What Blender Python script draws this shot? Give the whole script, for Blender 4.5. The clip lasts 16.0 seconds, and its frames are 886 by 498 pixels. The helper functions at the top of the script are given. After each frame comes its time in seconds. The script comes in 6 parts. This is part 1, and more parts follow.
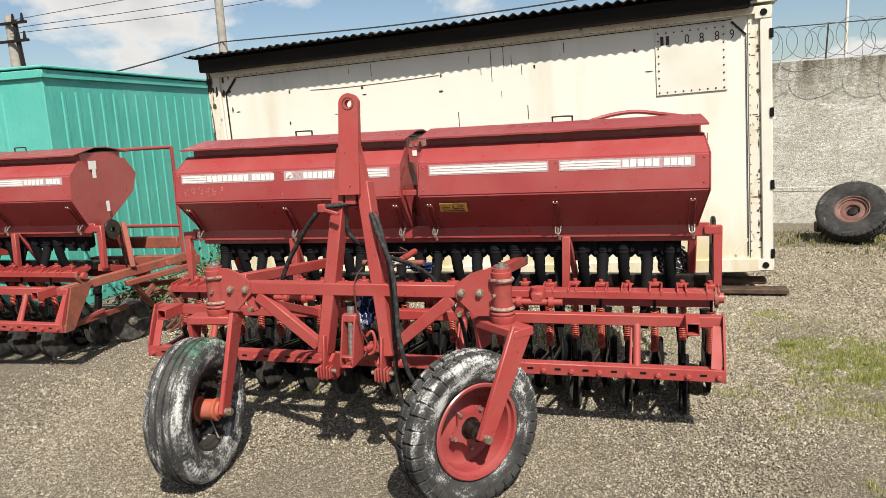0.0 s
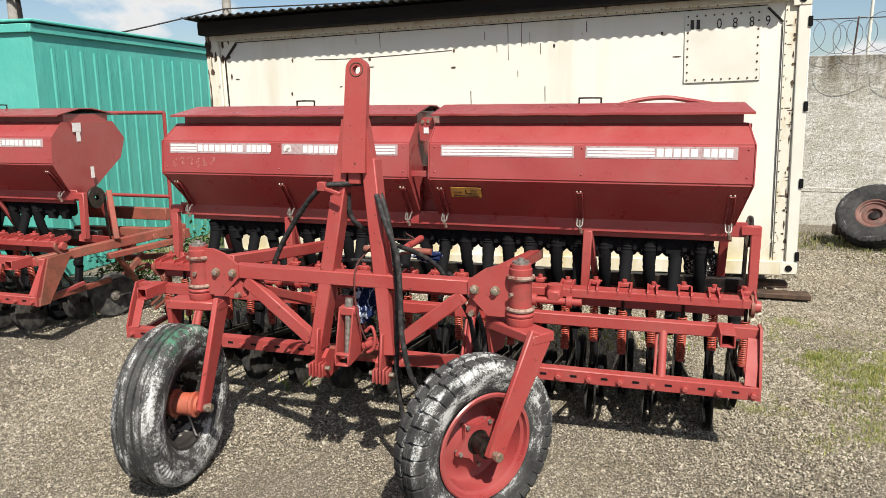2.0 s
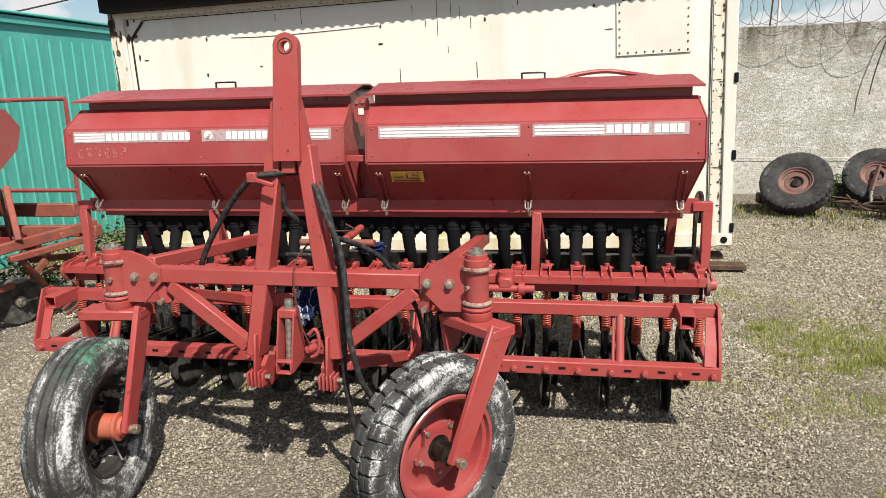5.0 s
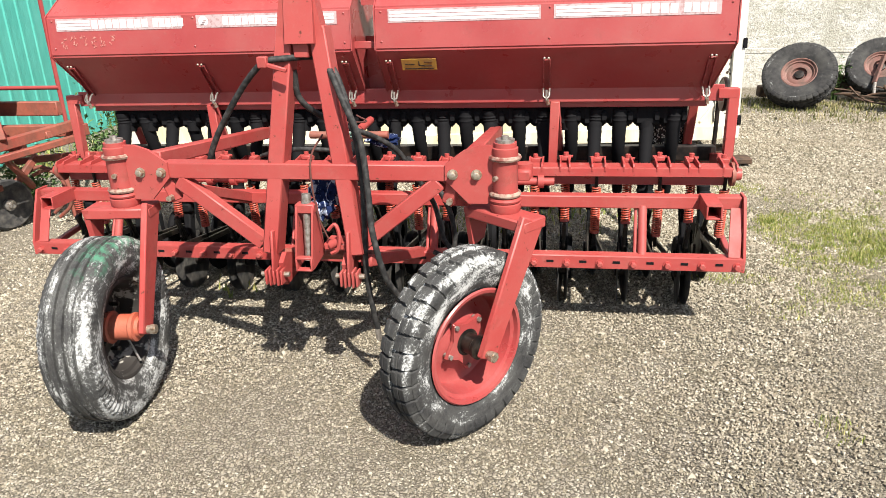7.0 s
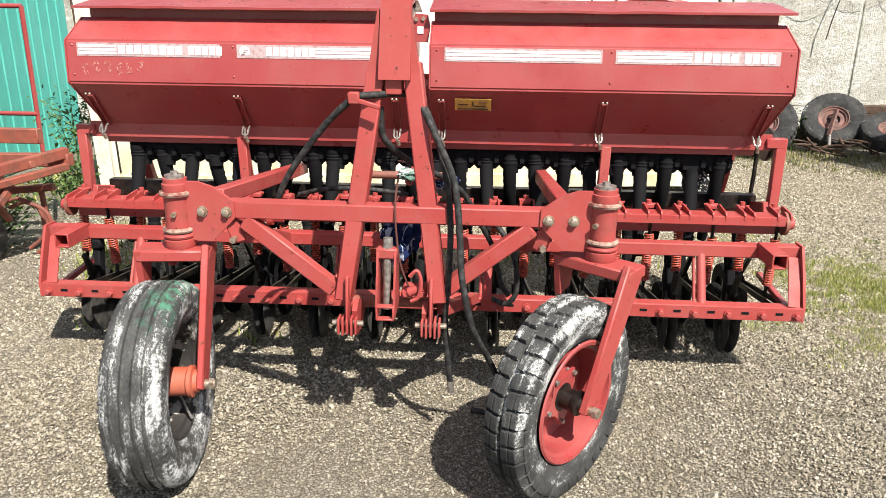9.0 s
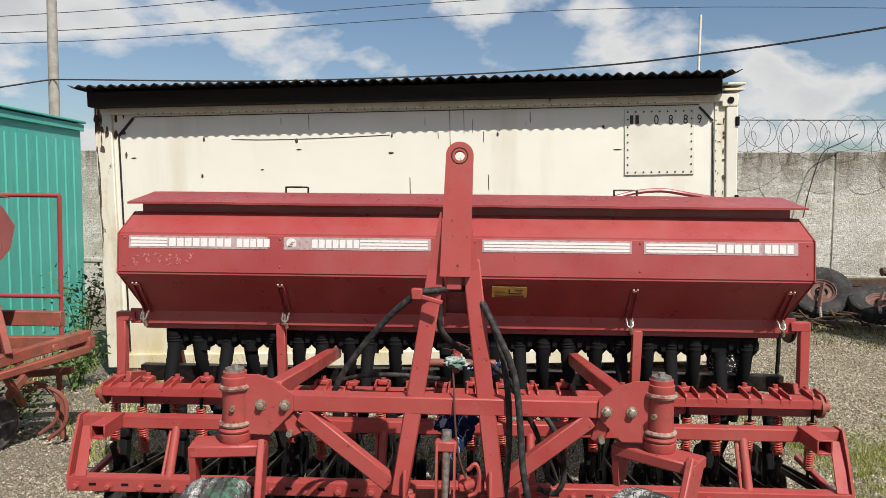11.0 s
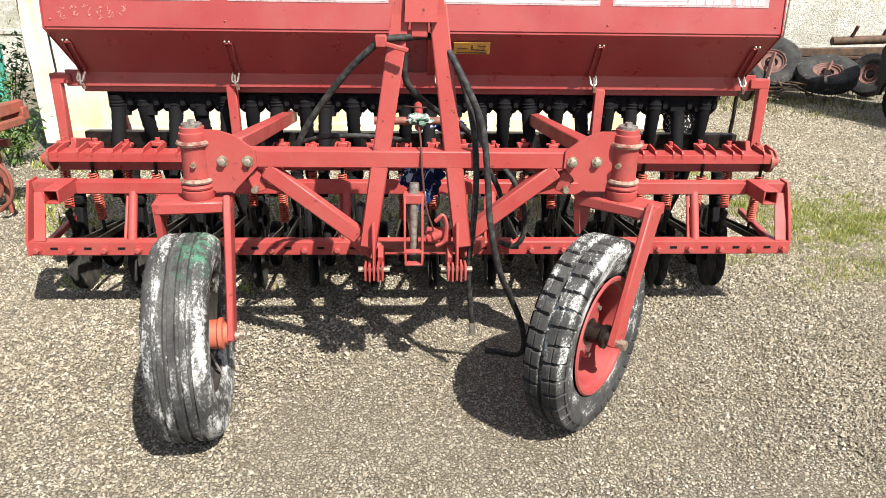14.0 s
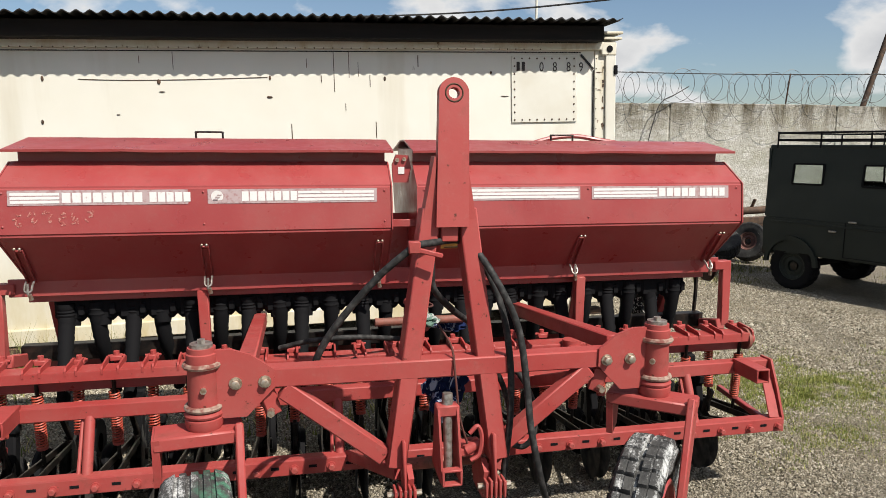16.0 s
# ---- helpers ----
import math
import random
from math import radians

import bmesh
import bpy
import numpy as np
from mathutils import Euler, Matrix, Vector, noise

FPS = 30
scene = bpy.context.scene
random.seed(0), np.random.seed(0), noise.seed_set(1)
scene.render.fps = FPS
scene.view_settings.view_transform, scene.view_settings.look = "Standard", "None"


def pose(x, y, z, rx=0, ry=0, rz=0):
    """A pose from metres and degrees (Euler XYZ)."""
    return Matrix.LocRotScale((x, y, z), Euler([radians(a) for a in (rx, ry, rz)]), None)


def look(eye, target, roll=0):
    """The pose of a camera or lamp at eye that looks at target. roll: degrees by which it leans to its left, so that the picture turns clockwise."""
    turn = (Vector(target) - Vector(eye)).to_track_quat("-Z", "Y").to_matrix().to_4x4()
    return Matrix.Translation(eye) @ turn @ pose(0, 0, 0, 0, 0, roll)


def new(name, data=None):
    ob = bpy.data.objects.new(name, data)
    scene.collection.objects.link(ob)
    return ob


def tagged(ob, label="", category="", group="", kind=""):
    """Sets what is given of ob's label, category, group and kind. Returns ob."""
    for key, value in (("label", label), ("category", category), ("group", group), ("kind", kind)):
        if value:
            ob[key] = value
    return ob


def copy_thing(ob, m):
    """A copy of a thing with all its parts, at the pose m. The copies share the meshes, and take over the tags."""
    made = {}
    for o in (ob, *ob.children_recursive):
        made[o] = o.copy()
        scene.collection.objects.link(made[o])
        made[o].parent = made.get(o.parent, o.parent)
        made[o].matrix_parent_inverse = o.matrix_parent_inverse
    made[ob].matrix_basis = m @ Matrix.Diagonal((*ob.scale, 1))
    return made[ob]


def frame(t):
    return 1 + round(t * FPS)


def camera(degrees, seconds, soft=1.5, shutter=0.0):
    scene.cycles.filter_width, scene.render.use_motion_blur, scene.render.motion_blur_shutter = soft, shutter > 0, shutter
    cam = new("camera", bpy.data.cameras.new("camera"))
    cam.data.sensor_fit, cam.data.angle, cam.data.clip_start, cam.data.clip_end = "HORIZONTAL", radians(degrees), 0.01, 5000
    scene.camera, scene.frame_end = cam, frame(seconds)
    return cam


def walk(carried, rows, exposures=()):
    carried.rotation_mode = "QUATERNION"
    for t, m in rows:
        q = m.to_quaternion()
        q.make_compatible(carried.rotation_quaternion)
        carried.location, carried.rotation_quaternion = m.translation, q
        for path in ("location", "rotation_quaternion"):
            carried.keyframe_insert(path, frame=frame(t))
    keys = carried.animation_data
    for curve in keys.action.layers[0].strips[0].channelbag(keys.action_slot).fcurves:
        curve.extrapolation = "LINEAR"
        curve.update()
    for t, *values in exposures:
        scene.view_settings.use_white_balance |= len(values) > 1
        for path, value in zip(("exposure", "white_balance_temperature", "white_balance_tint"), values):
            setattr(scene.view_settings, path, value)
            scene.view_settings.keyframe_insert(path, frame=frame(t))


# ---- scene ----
cam = camera(64.0, 16.0, soft=0.6)
PATH = [
    (0, (1.48, -3.869, 1.774), (0.904, -1.985, 1.435), -3.2),
    (0.5, (1.428, -3.895, 1.738), (0.907, -1.999, 1.369), -1.0),
    (1, (1.423, -3.721, 1.727), (0.916, -1.834, 1.303), -3.4),
    (1.5, (1.402, -3.56, 1.728), (0.844, -1.692, 1.279), -0.8),
    (2, (1.301, -3.517, 1.742), (0.734, -1.639, 1.354), -0.4),
    (2.5, (1.103, -3.433, 1.762), (0.746, -1.508, 1.353), -1.0),
    (3, (1.025, -3.374, 1.743), (0.7, -1.449, 1.306), -2.7),
    (3.2, (1.025, -3.361, 1.77), (0.671, -1.426, 1.408), -2.8),
    (5.3, (1.157, -3.284, 1.739), (0.78, -1.379, 1.26), -1.3),
    (5.5, (1.159, -3.276, 1.737), (0.74, -1.385, 1.238), -0.6),
    (6, (1.176, -3.261, 1.714), (0.691, -1.398, 1.173), 0.3),
    (6.5, (1.135, -3.222, 1.659), (0.668, -1.419, 0.93), -4.8),
    (7, (0.961, -3.222, 1.672), (0.649, -1.379, 0.96), -2.1),
    (7.5, (0.824, -3.258, 1.691), (0.584, -1.379, 1.049), -1.6),
    (8, (0.697, -3.242, 1.692), (0.478, -1.353, 1.073), -0.5),
    (8.5, (0.525, -3.145, 1.697), (0.408, -1.222, 1.161), -0.8),
    (9, (0.326, -3.14, 1.67), (0.217, -1.24, 1.053), 0.7),
    (9.2, (0.219, -3.166, 1.65), (0.188, -1.276, 0.997), 1.8),
    (11.3, (0.039, -3.211, 1.781), (-0.024, -1.216, 1.653), 0.4),
    (11.5, (0.086, -3.195, 1.773), (0.187, -1.204, 1.618), 0.0),
    (12, (0.124, -3.172, 1.735), (0.437, -1.24, 1.32), -0.9),
    (12.5, (0.114, -3.171, 1.707), (0.327, -1.271, 1.12), -0.6),
    (13, (0.071, -3.183, 1.688), (0.173, -1.295, 1.035), -0.2),
    (13.5, (0.017, -3.176, 1.668), (0.058, -1.311, 0.947), 0.7),
    (14, (-0.037, -3.181, 1.653), (0.053, -1.327, 0.907), 0.9),
    (14.5, (-0.093, -3.146, 1.647), (0.055, -1.283, 0.934), 2.5),
    (14.8, (-0.146, -3.072, 1.666), (-0.007, -1.156, 1.112), 1.8),
    (15, (-0.185, -2.999, 1.675), (-0.038, -1.067, 1.182), 1.1),
    (15.5, (-0.29, -2.893, 1.699), (-0.049, -0.95, 1.294), 1.7),
    (16, (-0.548, -2.919, 1.735), (-0.122, -0.986, 1.448), 0.3),
]
EXPOSURES = [(0, 0.6, 6800, 10), (2, 0.64, 6600, 10), (3.2, 0.66, 6600, 10), (5.3, 0.63, 6600, 10), (6, 0.76, 6600, 10), (6.5, 1.13, 6600, 10), (7, 1.19, 6600, 10), (8, 1.21, 6600, 10), (8.5, 1.08, 6600, 10), (9.2, 1.13, 6600, 10), (10.2, 0.69, 6600, 10), (11.3, 0.39, 6600, 10), (11.8, 0.39, 6600, 10), (12.2, 0.65, 6600, 10), (13, 1.08, 6600, 10), (13.5, 1.17, 6600, 10), (14.5, 1.25, 6600, 10), (15, 0.95, 6600, 10), (15.5, 0.67, 6600, 10), (16, 0.51, 6600, 10)]
walk(cam, [(t, look(eye, target, roll)) for t, eye, target, roll in PATH], EXPOSURES)

# ---- world, sun ----
SUN_DIR = Vector((0.43, -0.69, 1.0)).normalized()
world = bpy.data.worlds.new("world")
scene.world = world
world.use_nodes = True
wn, wl = world.node_tree.nodes, world.node_tree.links
wn.clear()
sky = wn.new("ShaderNodeTexSky")
sky.sky_type = "NISHITA"
sky.sun_disc = False
sky.sun_elevation = math.asin(SUN_DIR.z)
sky.sun_rotation = math.atan2(SUN_DIR.x, SUN_DIR.y)
sky.dust_density = 0.9
sky.air_density = 1.0
tc = wn.new("ShaderNodeTexCoord")
sep = wn.new("ShaderNodeSeparateXYZ")
wl.new(tc.outputs["Generated"], sep.inputs[0])
# flatten the direction onto a cloud layer
den = wn.new("ShaderNodeMath"); den.operation = "ADD"; den.inputs[1].default_value = 0.42
wl.new(sep.outputs["Z"], den.inputs[0])
dvx = wn.new("ShaderNodeMath"); dvx.operation = "DIVIDE"
dvy = wn.new("ShaderNodeMath"); dvy.operation = "DIVIDE"
wl.new(sep.outputs["X"], dvx.inputs[0]); wl.new(den.outputs[0], dvx.inputs[1])
wl.new(sep.outputs["Y"], dvy.inputs[0]); wl.new(den.outputs[0], dvy.inputs[1])
comb = wn.new("ShaderNodeCombineXYZ")
wl.new(dvx.outputs[0], comb.inputs[0]); wl.new(dvy.outputs[0], comb.inputs[1])
cl = wn.new("ShaderNodeTexNoise")
cl.inputs["Scale"].default_value = 2.5
cl.inputs["Detail"].default_value = 9
cl.inputs["Roughness"].default_value = 0.52
cl.inputs["Distortion"].default_value = 0.15
shift = wn.new("ShaderNodeVectorMath"); shift.operation = "ADD"; shift.inputs[1].default_value = (3.1, 1.7, 0.4)
wl.new(comb.outputs[0], shift.inputs[0])
wl.new(shift.outputs[0], cl.inputs["Vector"])
cr = wn.new("ShaderNodeValToRGB")
cr.color_ramp.elements[0].position = 0.505
cr.color_ramp.elements[1].position = 0.58
wl.new(cl.outputs["Fac"], cr.inputs[0])
cshade = wn.new("ShaderNodeValToRGB")
cshade.color_ramp.elements[0].position = 0.55
cshade.color_ramp.elements[0].color = (11.8, 11.9, 12.0, 1)
cshade.color_ramp.elements[1].position = 0.75
cshade.color_ramp.elements[1].color = (7.6, 7.9, 8.4, 1)
wl.new(cl.outputs["Fac"], cshade.inputs[0])
wmix = wn.new("ShaderNodeMixRGB")
wl.new(cr.outputs[0], wmix.inputs[0])
gain = wn.new("ShaderNodeMixRGB")
gain.blend_type = "MULTIPLY"
gain.inputs[0].default_value = 1.0
gain.inputs[2].default_value = (1.34, 1.42, 1.50, 1)
wl.new(sky.outputs[0], gain.inputs[1])
wl.new(gain.outputs[0], wmix.inputs[1])
wl.new(cshade.outputs[0], wmix.inputs[2])
bg = wn.new("ShaderNodeBackground")
bg.inputs["Strength"].default_value = 0.048
wl.new(wmix.outputs[0], bg.inputs[0])
wout = wn.new("ShaderNodeOutputWorld")
wl.new(bg.outputs[0], wout.inputs[0])

sun = bpy.data.lights.new("sun", "SUN")
sun.energy, sun.angle, sun.color = 5.0, radians(0.53), (1.0, 0.95, 0.87)
sun_ob = new("sun", sun)
sun_ob.matrix_world = look(SUN_DIR * 30, (0, 0, 0))

# ---- materials ----


class Mat:
    """A small builder round one Principled material."""

    def __init__(self, name, rough=0.6, metal=0.0, spec=0.5):
        self.m = bpy.data.materials.new(name)
        self.m.use_nodes = True
        self.n, self.l = self.m.node_tree.nodes, self.m.node_tree.links
        self.p = self.n["Principled BSDF"]
        self.p.inputs["Roughness"].default_value = rough
        self.p.inputs["Metallic"].default_value = metal
        self.p.inputs["Specular IOR Level"].default_value = spec
        self.tc = self.n.new("ShaderNodeTexCoord")
        self.vec = self.tc.outputs["Object"]

    def noise(self, scale, detail=4, rough=0.55, stretch=None, dist=0.0):
        t = self.n.new("ShaderNodeTexNoise")
        t.inputs["Scale"].default_value = scale
        t.inputs["Detail"].default_value = detail
        t.inputs["Roughness"].default_value = rough
        t.inputs["Distortion"].default_value = dist
        v = self.vec
        if stretch:
            mp = self.n.new("ShaderNodeMapping")
            mp.inputs["Scale"].default_value = stretch
            self.l.new(v, mp.inputs["Vector"])
            v = mp.outputs[0]
        self.l.new(v, t.inputs["Vector"])
        return t.outputs["Fac"]

    def voronoi(self, scale, feature="F1", out="Distance", rand=1.0):
        t = self.n.new("ShaderNodeTexVoronoi")
        t.feature = feature
        t.inputs["Scale"].default_value = scale
        t.inputs["Randomness"].default_value = rand
        self.l.new(self.vec, t.inputs["Vector"])
        return t.outputs[out]

    def ramp(self, fac, stops):
        r = self.n.new("ShaderNodeValToRGB")
        e = r.color_ramp.elements
        while len(e) < len(stops):
            e.new(0.5)
        for el, (p, c) in zip(e, stops):
            el.position = p
            el.color = c if len(c) == 4 else (*c, 1)
        self.l.new(fac, r.inputs[0])
        return r.outputs[0]

    def mask(self, fac, a, b):
        return self.ramp(fac, [(a, (0, 0, 0, 1)), (b, (1, 1, 1, 1))])

    def mix(self, fac, a, b, mode="MIX"):
        x = self.n.new("ShaderNodeMixRGB")
        x.blend_type = mode
        for i, v in ((0, fac), (1, a), (2, b)):
            if isinstance(v, (int, float)):
                x.inputs[i].default_value = v if i == 0 else (v, v, v, 1)
            elif isinstance(v, tuple):
                x.inputs[i].default_value = v
            else:
                self.l.new(v, x.inputs[i])
        return x.outputs[0]

    def random(self):
        o = self.n.new("ShaderNodeObjectInfo")
        return o.outputs["Random"]

    def island(self):
        g = self.n.new("ShaderNodeNewGeometry")
        return g.outputs["Random Per Island"]

    def color(self, v):
        if isinstance(v, tuple):
            self.p.inputs["Base Color"].default_value = v
        else:
            self.l.new(v, self.p.inputs["Base Color"])
        return self

    def rough(self, v):
        self.l.new(v, self.p.inputs["Roughness"])
        return self

    def bump(self, h, strength=0.3, dist=0.01, prev=None):
        b = self.n.new("ShaderNodeBump")
        b.inputs["Strength"].default_value = strength
        b.inputs["Distance"].default_value = dist
        self.l.new(h, b.inputs["Height"])
        self.l.new(b.outputs[0], self.p.inputs["Normal"])
        return self


def paint(name, base, faded, dirt, dirt_amount=0.62, rough=0.5, rust=None, spec=0.35):
    """Old sprayed paint: faded patches, dust, fine chips."""
    k = Mat(name, rough, 0, spec)
    c = k.mix(k.mask(k.noise(2.3, 5), 0.35, 0.7), base, faded)
    c = k.mix(k.mask(k.noise(9, 7, 0.75), dirt_amount - 0.06, dirt_amount + 0.16), c, dirt)
    # pale dust caught in scratches and a film over broad patches
    dust = tuple(v * 0.55 + d for v, d in zip(faded[:3], (0.10, 0.075, 0.06))) + (1,)
    c = k.mix(k.mix(1.0, k.mask(k.noise(40, 8, 0.8), 0.54, 0.70), 0.40, "MULTIPLY"), c, dust)
    c = k.mix(k.mix(1.0, k.mask(k.noise(3.6, 6, 0.65), 0.46, 0.66), 0.22, "MULTIPLY"), c, dust)
    if rust:
        c = k.mix(k.mask(k.noise(30, 6, 0.65), 0.64, 0.70), c, rust)
    k.color(c)
    k.rough(k.ramp(k.noise(9, 4), [(0.3, (rough - 0.12,) * 3), (0.75, (rough + 0.16,) * 3)]))
    return k.bump(k.noise(60, 4), 0.14, 0.003).m


M_RED = paint("red_paint", (0.255, 0.036, 0.036, 1), (0.293, 0.055, 0.053, 1), (0.190, 0.038, 0.034, 1), 0.64, 0.36, None, 0.5)
M_FRAME = paint("frame_paint", (0.285, 0.036, 0.033, 1), (0.319, 0.061, 0.055, 1), (0.182, 0.042, 0.032, 1), 0.62, 0.5, (0.076, 0.023, 0.014, 1))
M_ORANGE = paint("hub_paint", (0.357, 0.065, 0.034, 1), (0.395, 0.122, 0.076, 1), (0.190, 0.053, 0.030, 1), 0.6, 0.55)
M_OLDRED = paint("weathered_red_paint", (0.198, 0.049, 0.034, 1), (0.243, 0.084, 0.061, 1), (0.091, 0.049, 0.034, 1), 0.50, 0.62, (0.091, 0.038, 0.019, 1))
M_RIMOLD = paint("dusty_rim_paint", (0.129, 0.053, 0.044, 1), (0.182, 0.091, 0.076, 1), (0.068, 0.046, 0.038, 1), 0.5, 0.7, (0.046, 0.027, 0.019, 1))
k = Mat("clamp_ring", 0.7, 0.1, 0.3)
M_CLAMP = k.color(k.mix(k.mask(k.noise(35, 5), 0.42, 0.62), (0.304, 0.228, 0.182, 1), (0.167, 0.053, 0.042, 1))).m
M_BLACK = Mat("black_plastic_and_slots", 0.75, 0, 0.06).color((0.009, 0.009, 0.010, 1)).m
k = Mat("black_rubber_hose", 0.65, 0, 0.2)
M_HOSE = k.color(k.mix(k.mask(k.noise(40, 5), 0.45, 0.75), (0.017, 0.017, 0.017, 1), (0.065, 0.063, 0.061, 1))).m
k = Mat("disc_steel", 0.6, 0.2, 0.3)
M_DISC = k.color(k.mix(k.mask(k.noise(18, 5), 0.4, 0.7), (0.034, 0.034, 0.035, 1), (0.114, 0.106, 0.095, 1))).m
k = Mat("zinc_bolt", 0.42, 0.8)
M_ZINC = k.color(k.mix(k.mask(k.noise(70, 4), 0.45, 0.65), (0.456, 0.395, 0.319, 1), (0.289, 0.198, 0.137, 1))).m
k = Mat("galvanised_rod", 0.4, 0.7)
M_STEEL = k.color(k.mix(k.mask(k.noise(50, 4), 0.4, 0.7), (0.380, 0.357, 0.327, 1), (0.167, 0.137, 0.114, 1))).m
k = Mat("grease_and_shade_steel", 0.45, 0.5)
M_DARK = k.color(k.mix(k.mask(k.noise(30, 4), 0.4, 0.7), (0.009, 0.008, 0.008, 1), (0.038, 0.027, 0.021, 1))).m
M_ARM = paint("arm_paint", (0.230, 0.045, 0.032, 1), (0.250, 0.080, 0.050, 1), (0.125, 0.050, 0.034, 1), 0.50, 0.62, (0.091, 0.038, 0.019, 1))
M_SPRING = paint("spring_paint", (0.334, 0.038, 0.029, 1), (0.380, 0.084, 0.034, 1), (0.152, 0.030, 0.023, 1), 0.6, 0.5)


def tyre_mat(name, lime, top=0.0, green=False, across=None):
    """Dark rubber with thin lime streaks that run round the tread; lime 0 to 1, top shifts it up or down the wheel."""
    k = Mat(name, 0.78, 0, 0.25)
    sp = k.n.new("ShaderNodeSeparateXYZ")
    k.l.new(k.vec, sp.inputs[0])
    neg = k.n.new("ShaderNodeMath")
    neg.operation = "MULTIPLY"
    neg.inputs[1].default_value = -1.0
    k.l.new(sp.outputs["Y"], neg.inputs[0])
    turn = k.n.new("ShaderNodeMath")
    turn.operation = "ARCTAN2"
    k.l.new(sp.outputs["Z"], turn.inputs[0])
    k.l.new(neg.outputs[0], turn.inputs[1])
    rad = k.n.new("ShaderNodeVectorMath")
    rad.operation = "LENGTH"
    k.l.new(k.vec, rad.inputs[0])
    com = k.n.new("ShaderNodeCombineXYZ")
    k.l.new(sp.outputs["X"], com.inputs[0])
    k.l.new(turn.outputs[0], com.inputs[1])
    k.l.new(rad.outputs["Value"], com.inputs[2])
    flat = k.vec
    base = k.mix(k.mask(k.noise(26, 6), 0.35, 0.75), (0.015, 0.015, 0.016, 1), (0.032, 0.031, 0.030, 1))
    base = k.mix(k.mask(k.noise(6, 5), 0.45, 0.75), base, (0.050, 0.049, 0.046, 1))
    k.vec = com.outputs[0]
    streak = k.noise(1.0, 9, 0.80, (110, 26.0, 100), 0.4)
    band = k.noise(1.0, 4, 0.6, (26, 2.2, 22))
    k.vec = flat
    fine = k.noise(150, 6, 0.8)
    patch = k.noise(8.0, 5, 0.7)
    hi = k.n.new("ShaderNodeMapRange")
    hi.inputs[1].default_value, hi.inputs[2].default_value = -0.36, 0.36
    hi.inputs[3].default_value, hi.inputs[4].default_value = -top, top
    k.l.new(sp.outputs["Z"], hi.inputs[0])
    add = k.mix(1.0, k.mix(0.42, streak, fine), k.mix(0.3, band, patch), "ADD")
    add = k.mix(1.0, add, hi.outputs[0], "ADD")
    if across:
        # more lime on some bands across the tread, less on others
        xr = k.n.new("ShaderNodeMapRange")
        xr.inputs[1].default_value, xr.inputs[2].default_value = -0.10, 0.10
        k.l.new(sp.outputs["X"], xr.inputs[0])
        bands = k.ramp(xr.outputs[0], [(p, (v, v, v)) for p, v in across])
        add = k.mix(1.0, k.mix(1.0, add, bands, "ADD"), 0.2, "SUBTRACT")
    a = 1.12 - 0.15 * lime
    half = k.mix(1.0, add, 0.5, "MULTIPLY")
    w = k.mask(half, a / 2, a / 2 + 0.065)
    haze = k.mix(1.0, k.mask(half, a / 2 - 0.10, a / 2 + 0.05), 0.06 + 0.09 * lime, "MULTIPLY")
    c = k.mix(haze, base, (0.350, 0.357, 0.342, 1))
    c = k.mix(w, c, (0.471, 0.479, 0.471, 1))
    if green:
        d1 = k.n.new("ShaderNodeMapRange")
        d1.inputs[1].default_value, d1.inputs[2].default_value = 0.27, 0.36
        k.l.new(sp.outputs["Z"], d1.inputs[0])
        d2 = k.n.new("ShaderNodeMapRange")
        d2.inputs[1].default_value, d2.inputs[2].default_value = -0.02, 0.05
        k.l.new(sp.outputs["X"], d2.inputs[0])
        g = k.mix(1.0, k.mix(1.0, d1.outputs[0], d2.outputs[0], "MULTIPLY"), k.mask(k.noise(14, 6, 0.75), 0.47, 0.60), "MULTIPLY")
        c = k.mix(g, c, (0.053, 0.167, 0.106, 1))
    return k.color(c).bump(k.noise(80, 4), 0.3, 0.004).m


M_TYRE_L = tyre_mat("tyre_rubber_whitewashed", 0.86, -0.02, True, ((0.05, 0.15), (0.22, 0.20), (0.36, 0.14), (0.55, 0.11), (0.70, 0.17), (0.90, 0.19)))
M_TYRE_R = tyre_mat("tyre_rubber_lime_smeared", 0.63, 0.085, False, ((0.12, 0.10), (0.42, 0.08), (0.50, 0.21), (0.58, 0.09), (0.76, 0.13), (0.85, 0.22), (0.93, 0.13)))
M_TYRE = tyre_mat("old_tyre_rubber", -0.2)
k = Mat("limed_rim", 0.75)
M_RIMW = k.color(k.mix(k.mask(k.noise(9, 6, 0.65), 0.58, 0.63), (0.022, 0.019, 0.017, 1), (0.340, 0.325, 0.290, 1))).m

# ground: sharp crushed stone over grey dust
k = Mat("gravel", 0.9, 0, 0.25)
cell = k.voronoi(62, out="Color")
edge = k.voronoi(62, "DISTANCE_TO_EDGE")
fine = k.noise(210, 4)
gray = k.ramp(k.mix(1.0, cell, (1, 1, 1, 1), "MULTIPLY"), [(0.0, (0.144, 0.126, 0.096)), (0.5, (0.274, 0.243, 0.192)), (1.0, (0.520, 0.480, 0.400))])
# near-black cell edges: shade of the gaps between stones put into the colour
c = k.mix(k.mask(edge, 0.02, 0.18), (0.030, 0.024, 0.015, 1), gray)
big = k.mask(k.noise(0.55, 5), 0.38, 0.68)
c = k.mix(k.mix(1.0, big, 0.28, "MULTIPLY"), c, (0.274, 0.243, 0.190, 1))
c = k.mix(k.mask(k.noise(1.7, 6, 0.65), 0.60, 0.78), c, (0.144, 0.125, 0.080, 1))
c = k.mix(k.mix(1.0, k.mask(fine, 0.4, 0.7), 0.22, "MULTIPLY"), c, (0.228, 0.205, 0.167, 1))
